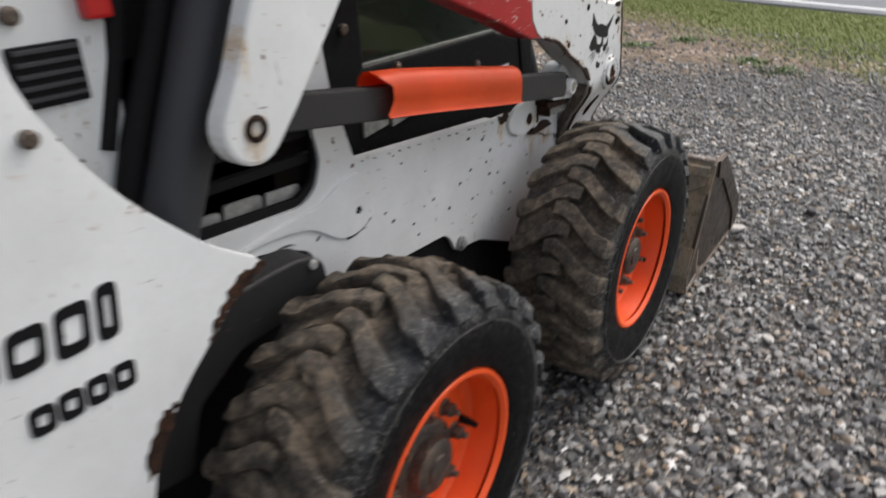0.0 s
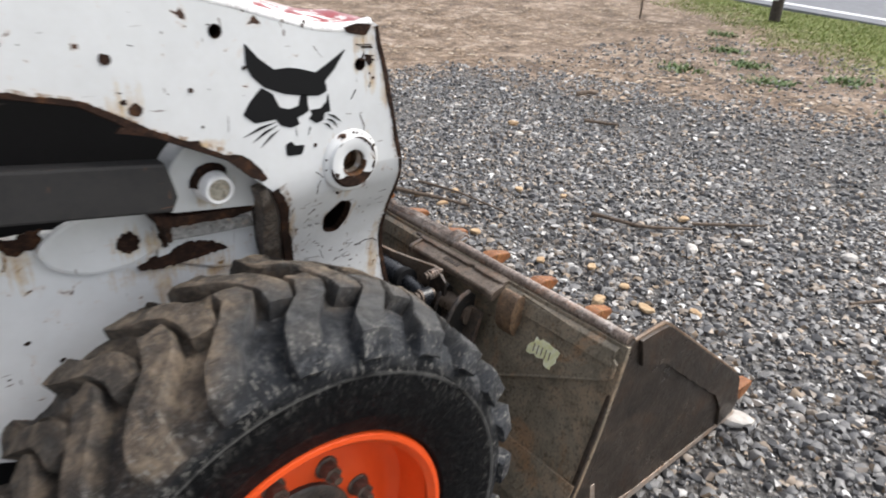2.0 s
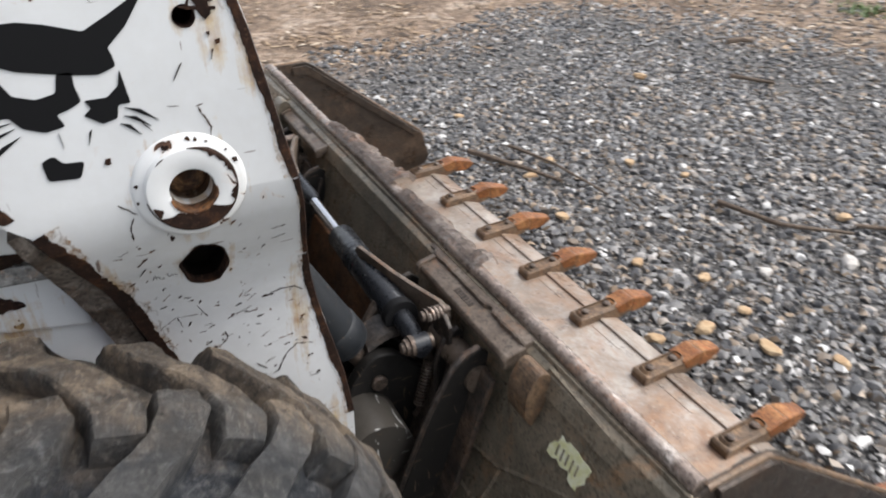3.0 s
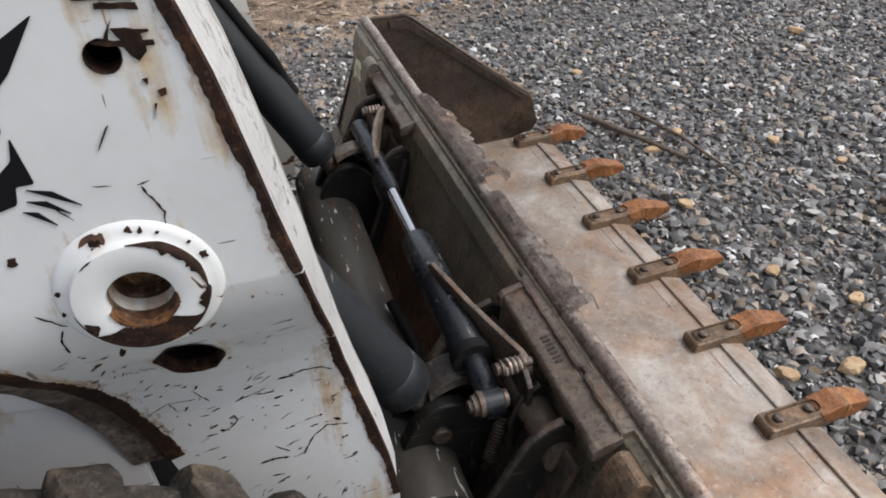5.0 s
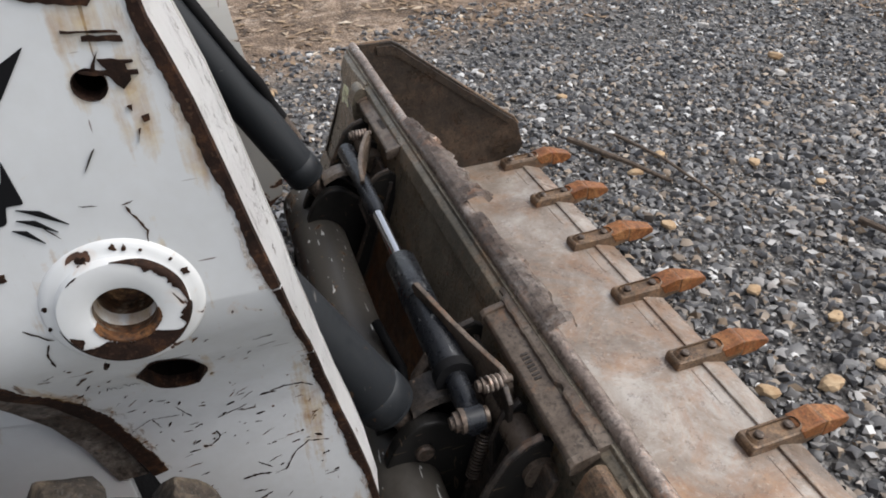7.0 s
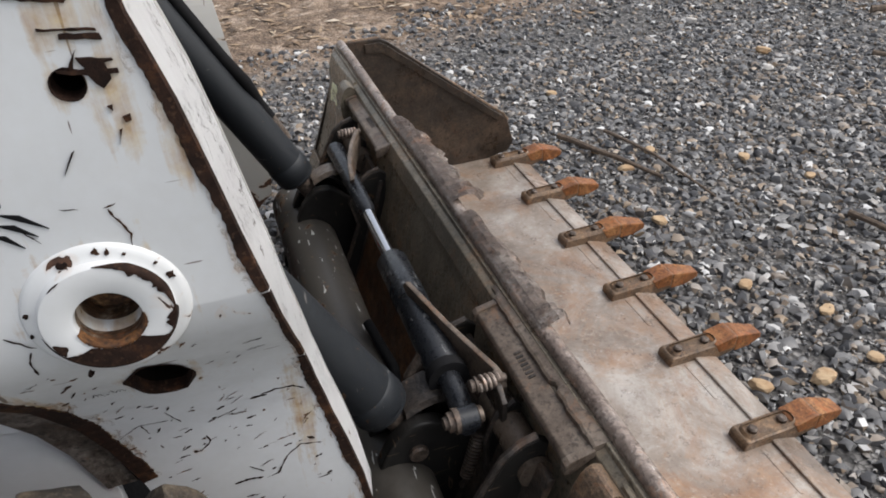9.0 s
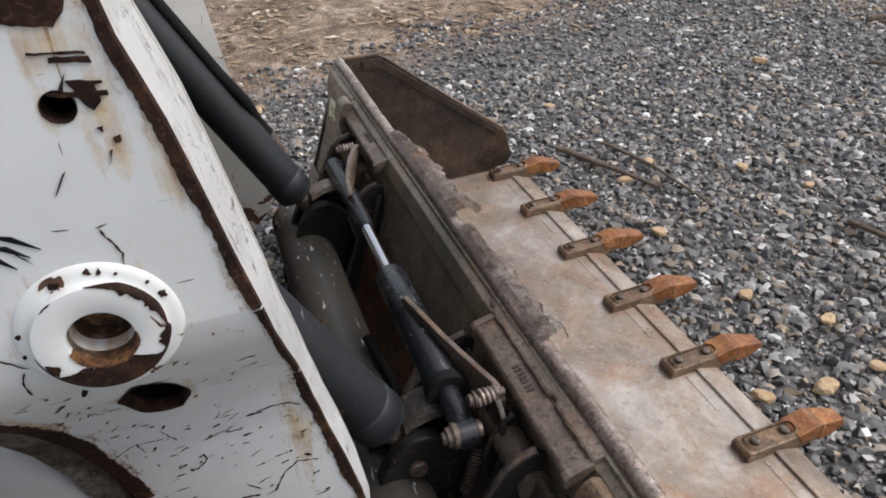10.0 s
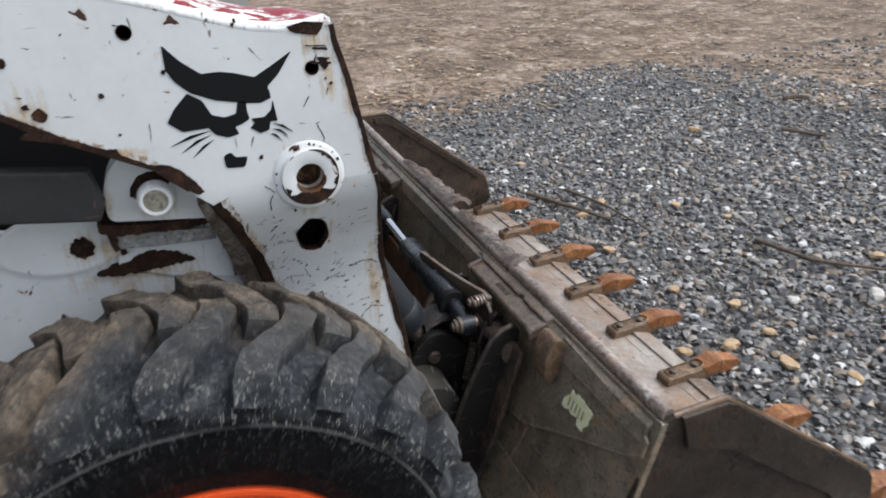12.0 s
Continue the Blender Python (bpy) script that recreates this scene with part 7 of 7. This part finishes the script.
def rock(name, x, y, sx, sy, sz, mat, seed, label, turn=0.0):
    rnd = random.Random(seed)
    bm = bmesh.new()
    bmesh.ops.create_icosphere(bm, subdivisions=2, radius=0.5)
    off = Vector((seed, seed * 2, 0))
    for v in bm.verts:
        k = 1 + 0.5 * noise.noise(v.co * 1.7 + off)
        v.co = Vector((v.co.x * sx * k, v.co.y * sy * k, max(-0.3 * sz, min(0.42 * sz, v.co.z * sz * 1.3 * k))))
    for v in bm.verts:
        v.co = pose(x, y, 0.01 + sz * 0.25, 0, 0, turn) @ v.co
    return solid(name, bm, mat, label, "stone", "larger stones in the gravel")


rock("stone", -0.475, 3.215, 0.085, 0.060, 0.030, STONE_PALE, 1, "flat pale grey stone beside the bucket", 30)
rock("stone", -0.225, 3.59, 0.05, 0.045, 0.045, plain("dark_stone", (0.03, 0.03, 0.032), (0.07, 0.07, 0.072), 40), 2, "round dark stone in the gravel")
for i, (x, y, s) in enumerate(((-0.98, 3.50, 0.06), (-1.15, 3.27, 0.05), (-1.12, 3.42, 0.06), (-1.46, 3.48, 0.045), (-0.86, 3.62, 0.055), (-1.81, 3.45, 0.045), (-2.13, 3.53, 0.055), (-2.22, 3.68, 0.05), (-2.05, 3.95, 0.05), (-2.28, 3.50, 0.045),
                              (-2.81, 3.59, 0.05), (-1.35, 4.3, 0.05), (-1.86, 4.06, 0.045), (-3.29, 2.42, 0.085), (-2.88, 4.73, 0.07), (-1.13, 3.58, 0.04), (-1.30, 3.60, 0.05))):
    rock("stone", x, y, s, s * 0.75, s * 0.45, STONE_TAN, 10 + i, "flat tan-orange stone in the gravel", 40 * i)
for i, (x, y, s) in enumerate(((-3.17, 3.36, 0.05), (-2.0, 5.6, 0.07), (-1.24, 3.78, 0.05), (-0.72, 4.5, 0.07), (-1.05, 4.3, 0.06), (0.05, 3.0, 0.05), (-0.15, 2.35, 0.045), (-3.4, 4.7, 0.06), (-2.7, 4.6, 0.05), (-1.15, 4.05, 0.07))):
    rock("stone", x, y, s, s * 0.7, s * 0.5, STONE_PALE, 30 + i, "pale stone in the gravel", 55 * i)


def twig(pts, r, label):
    fine = []
    for i, (a, b) in enumerate(zip(pts, pts[1:])):
        for k in range(4):
            p = Vector(a).lerp(Vector(b), k / 4)
            fine.append((p.x + 0.006 * noise.noise(p * 9), p.y + 0.006 * noise.noise(p * 9 + Vector((5, 0, 0))), p.z))
    fine.append(pts[-1])
    solid("stick", tube(fine, [r * (1.0 - 0.5 * i / len(fine)) for i in range(len(fine))], 7), STICK, label, "stick", "fallen sticks", smooth=True)


twig([(-2.42, 3.42, 0.03), (-2.20, 3.52, 0.03), (-2.02, 3.60, 0.025)], 0.012, "short dead stick on the gravel")
twig([(-2.40, 3.60, 0.025), (-2.15, 3.66, 0.03), (-1.85, 3.68, 0.025)], 0.007, "thin dead twig on the gravel")
twig([(-1.62, 3.98, 0.03), (-1.40, 4.03, 0.035), (-1.25, 4.20, 0.03)], 0.010, "crooked dead stick on the gravel")
twig([(-1.28, 4.25, 0.03), (-1.08, 4.50, 0.03)], 0.008, "thin dead stick on the gravel")
twig([(-2.62, 5.10, 0.04), (-2.52, 5.19, 0.03), (-2.45, 5.25, 0.025)], 0.012, "short thick stick on the gravel")
twig([(-3.14, 5.64, 0.03), (-3.10, 5.72, 0.04), (-3.07, 5.78, 0.03)], 0.020, "short weathered log piece at the gravel's edge")
twig([(-0.55, 4.1, 0.03), (-0.35, 4.5, 0.03), (-0.3, 4.7, 0.03)], 0.006, "thin twig on the gravel")

# ---------------------------------------------------------------- banner, post and stake
P, Q = Vector((-4.42, 11.06, 0)), Vector((-5.43, 9.52, 0))
pole = thing("utility_post", (P.x, P.y, 0), "dark wooden post in the verge with a pale upper sleeve", "post")
part("shaft", tube([(P.x, P.y, -0.1), (P.x, P.y, 0.35), (P.x, P.y, 0.62)], [0.075, 0.070, 0.068], 16), POST_WOOD, pole, "dark tarred lower shaft", True)
part("upper_shaft", tube([(P.x, P.y, 0.62), (P.x, P.y, 2.6)], 0.066, 16), SHOULDER, pole, "pale upper shaft", True)
solid("stake", tube([(Q.x, Q.y, -0.05), (Q.x + 0.02, Q.y, 0.9)], 0.014, 8), STICK, "thin dark metal stake holding a banner", "stake")

bw = (Q - P).normalized()
up = Vector((0, 0, 1))
face = bw.cross(up).normalized()
if face.y > 0:
    face = -face
start = P + bw * 0.05 + face * 0.08
span = (Q - P).length * 0.92


def cloth(u, v):
    """A point of the banner: u along from the post, v up from its lower edge."""
    sag = 0.02 * math.sin(6 * u) * (1 - v)
    return start + bw * (u * span) + up * (0.26 + 0.12 * u + v * 0.40 + 0.02 * math.sin(3.1 * u)) + face * (0.03 * math.sin(7 * u + 2 * v) + sag)


banner = thing("banner", tuple(P), "white vinyl roadside banner with red and blue lettering", "banner")
bm = bmesh.new()
g = [[bm.verts.new(cloth(i / 24, j / 6)) for j in range(7)] for i in range(25)]
for a, b in zip(g, g[1:]):
    for j in range(6):
        bm.faces.new((a[j], b[j], b[j + 1], a[j + 1]))
bmesh.ops.solidify(bm, geom=bm.faces[:], thickness=0.002)
part("cloth", bm, BANNER, banner, "", True)


for u, v, post in ((0.0, 0.92, P), (0.0, 0.08, P), (1.0, 0.92, Q), (1.0, 0.08, Q)):
    a = cloth(u, v)
    part("tie", tube([a, (post.x, post.y, a.z + 0.01)], 0.006, 6), STICK, banner, "thin tie cord")


def words(text, u0, u1, v0, v1, mat):
    """Writing that follows the banner; u runs backwards, so that it reads from the yard."""
    cu = bpy.data.curves.new("lettering", "FONT")
    cu.body, cu.size, cu.extrude, cu.offset = text, 1.0, 0.0, 0.022
    tmp = new("lettering", cu)
    bpy.context.view_layer.update()
    me = bpy.data.meshes.new_from_object(tmp.evaluated_get(bpy.context.evaluated_depsgraph_get()))
    bpy.data.objects.remove(tmp)
    co = [v.co.copy() for v in me.vertices]
    x0, x1 = min(c.x for c in co), max(c.x for c in co)
    y0, y1 = min(c.y for c in co), max(c.y for c in co)
    for v, c in zip(me.vertices, co):
        u = u0 + (u1 - u0) * (c.x - x0) / (x1 - x0)
        w = v0 + (v1 - v0) * (c.y - y0) / (y1 - y0)
        v.co = cloth(u, w) + face * 0.006
    me.materials.append(mat)
    ob = new("lettering", me)
    ob.parent = banner
    ob.matrix_parent_inverse = banner.matrix_world.inverted()
    return ob


words("VAN FOR RENT", 0.93, 0.07, 0.52, 0.90, BANNER_RED)
for k in range(10):
    u = 0.90 - 0.082 * k - (0.02 if k > 2 else 0) - (0.02 if k > 5 else 0)
    bm = bmesh.new()
    bm.faces.new([bm.verts.new(cloth(a, b) + face * 0.006) for a, b in ((u, 0.14), (u - 0.055, 0.14), (u - 0.055, 0.42), (u, 0.42))])
    part("number_bar", bm, BANNER_BLUE, banner, "plain blue bar")

# ---------------------------------------------------------------- across the road
def across(t, o, z=0.0):
    p = R0 + RD * t + RN * o
    return Vector((p.x, p.y, z))


house = thing("house", tuple(across(-8, 17)), "low dark house with a white-posted porch, far across the road", "house")


def aligned(bm):
    m = Matrix.Translation((R0.x, R0.y, 0)) @ Matrix(((RD.x, RN.x, 0, 0), (RD.y, RN.y, 0, 0), (0, 0, 1, 0), (0, 0, 0, 1)))
    bm.transform(m)
    return bm


part("wall", aligned(box(-22, 4, 16.5, 23, 0, 2.9, 0.02)), HOUSE_WALL, house, "dark brown boarded wall")
part("roof", aligned(slab([(13.8, 2.8), (19.5, 5.2), (25, 2.8), (25, 2.65), (13.8, 2.65)], "yz", -23, 5)), ASPHALT, house, "grey shingle roof")
part("porch_floor", aligned(box(-12, 4, 14.2, 16.5, 0, 0.25, 0.02)), HOUSE_WALL, house, "white porch deck")
for k in range(10):
    x = -10.0 + 1.25 * k
    part("porch_post", aligned(box(x, x + 0.16, 14.3, 14.46, 0.25, 2.65, 0.01)), HOUSE_WHITE, house, "white porch post")
for k in range(6):
    x = -20.0 + 3.7 * k
    win = part("window", aligned(box(x, x + 1.2, 16.43, 16.49, 0.9, 2.2, 0.02)), HOUSE_WHITE, house, "white-framed window")
    part("pane", aligned(box(x + 0.08, x + 1.12, 16.40, 16.425, 0.98, 2.12)), GLASS, win)


def bush(name, centre, size, count, seed, label):
    rg = np.random.default_rng(seed)
    d = rg.normal(0, 1, (count, 3))
    d /= np.linalg.norm(d, axis=1)[:, None]
    lump = np.array([0.8 + 0.35 * noise.noise(Vector(k * 2.2) + Vector((seed, 0, 0))) for k in d])
    p = d * (lump * rg.uniform(0.55, 1.0, count) ** 0.4)[:, None] * np.array(size)[None] + np.array(centre)[None]
    p = p[p[:, 2] > 0.02]
    v, f = blades(rg, p - np.array([0, 0, 0.05]), 0.10, 0.26, 0.16, 1.2)
    return from_arrays(name, v, f, FOLIAGE)


for k in range(7):
    c = across(-19 + 2.6 * k, 13.2 + (k % 2) * 0.6)
    tagged(bush("hedge_bush", (c.x, c.y, 0.5), (1.2, 0.7, 0.7), 900, 40 + k, "hedge"), "dark green clipped bush before the house", "bush", "bushes before the house")


def tree(t, o, h, r, seed):
    c = across(t, o)
    tr = thing("tree", tuple(c), "tall roadside tree with a grey-brown trunk and green crown", "tree", "trees across the road")
    rnd = random.Random(seed)
    part("trunk", tube([(c.x, c.y, -0.1), (c.x + 0.05, c.y, h * 0.3), (c.x + 0.15, c.y + 0.1, h * 0.75)], [r, r * 0.8, r * 0.4], 12), BARK, tr, "", True)
    for k in range(6):
        a = k * 1.05 + seed
        b = Vector((c.x + 0.08, c.y, h * (0.35 + 0.06 * k)))
        part("limb", tube([b, b + Vector((math.cos(a) * h * 0.14, math.sin(a) * h * 0.14, h * 0.12)), b + Vector((math.cos(a) * h * 0.25, math.sin(a) * h * 0.25, h * 0.2))], [r * 0.35, r * 0.25, r * 0.08], 7), BARK, tr)
    cr = bush("crown", (c.x + 0.1, c.y, h * 0.72), (h * 0.33, h * 0.33, h * 0.30), 2600, seed, "")
    for o_ in (cr,):
        o_.parent = tr
        o_.matrix_parent_inverse = tr.matrix_world.inverted()


tree(-6.2, 13.2, 9.0, 0.30, 3)
tree(-16, 24, 10.0, 0.4, 4)
tree(6, 20, 10.0, 0.4, 7)
tagged(solid("utility_pole", tube([tuple(across(-4.3, 6.7, -0.1)), tuple(across(-4.2, 6.7, 7.0))], [0.10, 0.08], 12), BARK, "weathered wooden utility pole across the road", "pole", smooth=True))
solid("marker_stake", tube([tuple(across(-5.2, 6.9, 0.0)), tuple(across(-5.45, 6.9, 0.42))], 0.03, 8), HOUSE_WHITE, "leaning white marker stake in the grass", "stake")
solid("board", aligned(box(-8.3, -7.6, 7.6, 7.9, 0.03, 0.09, 0.01)), HOUSE_WHITE, "white board lying in the grass", "board")
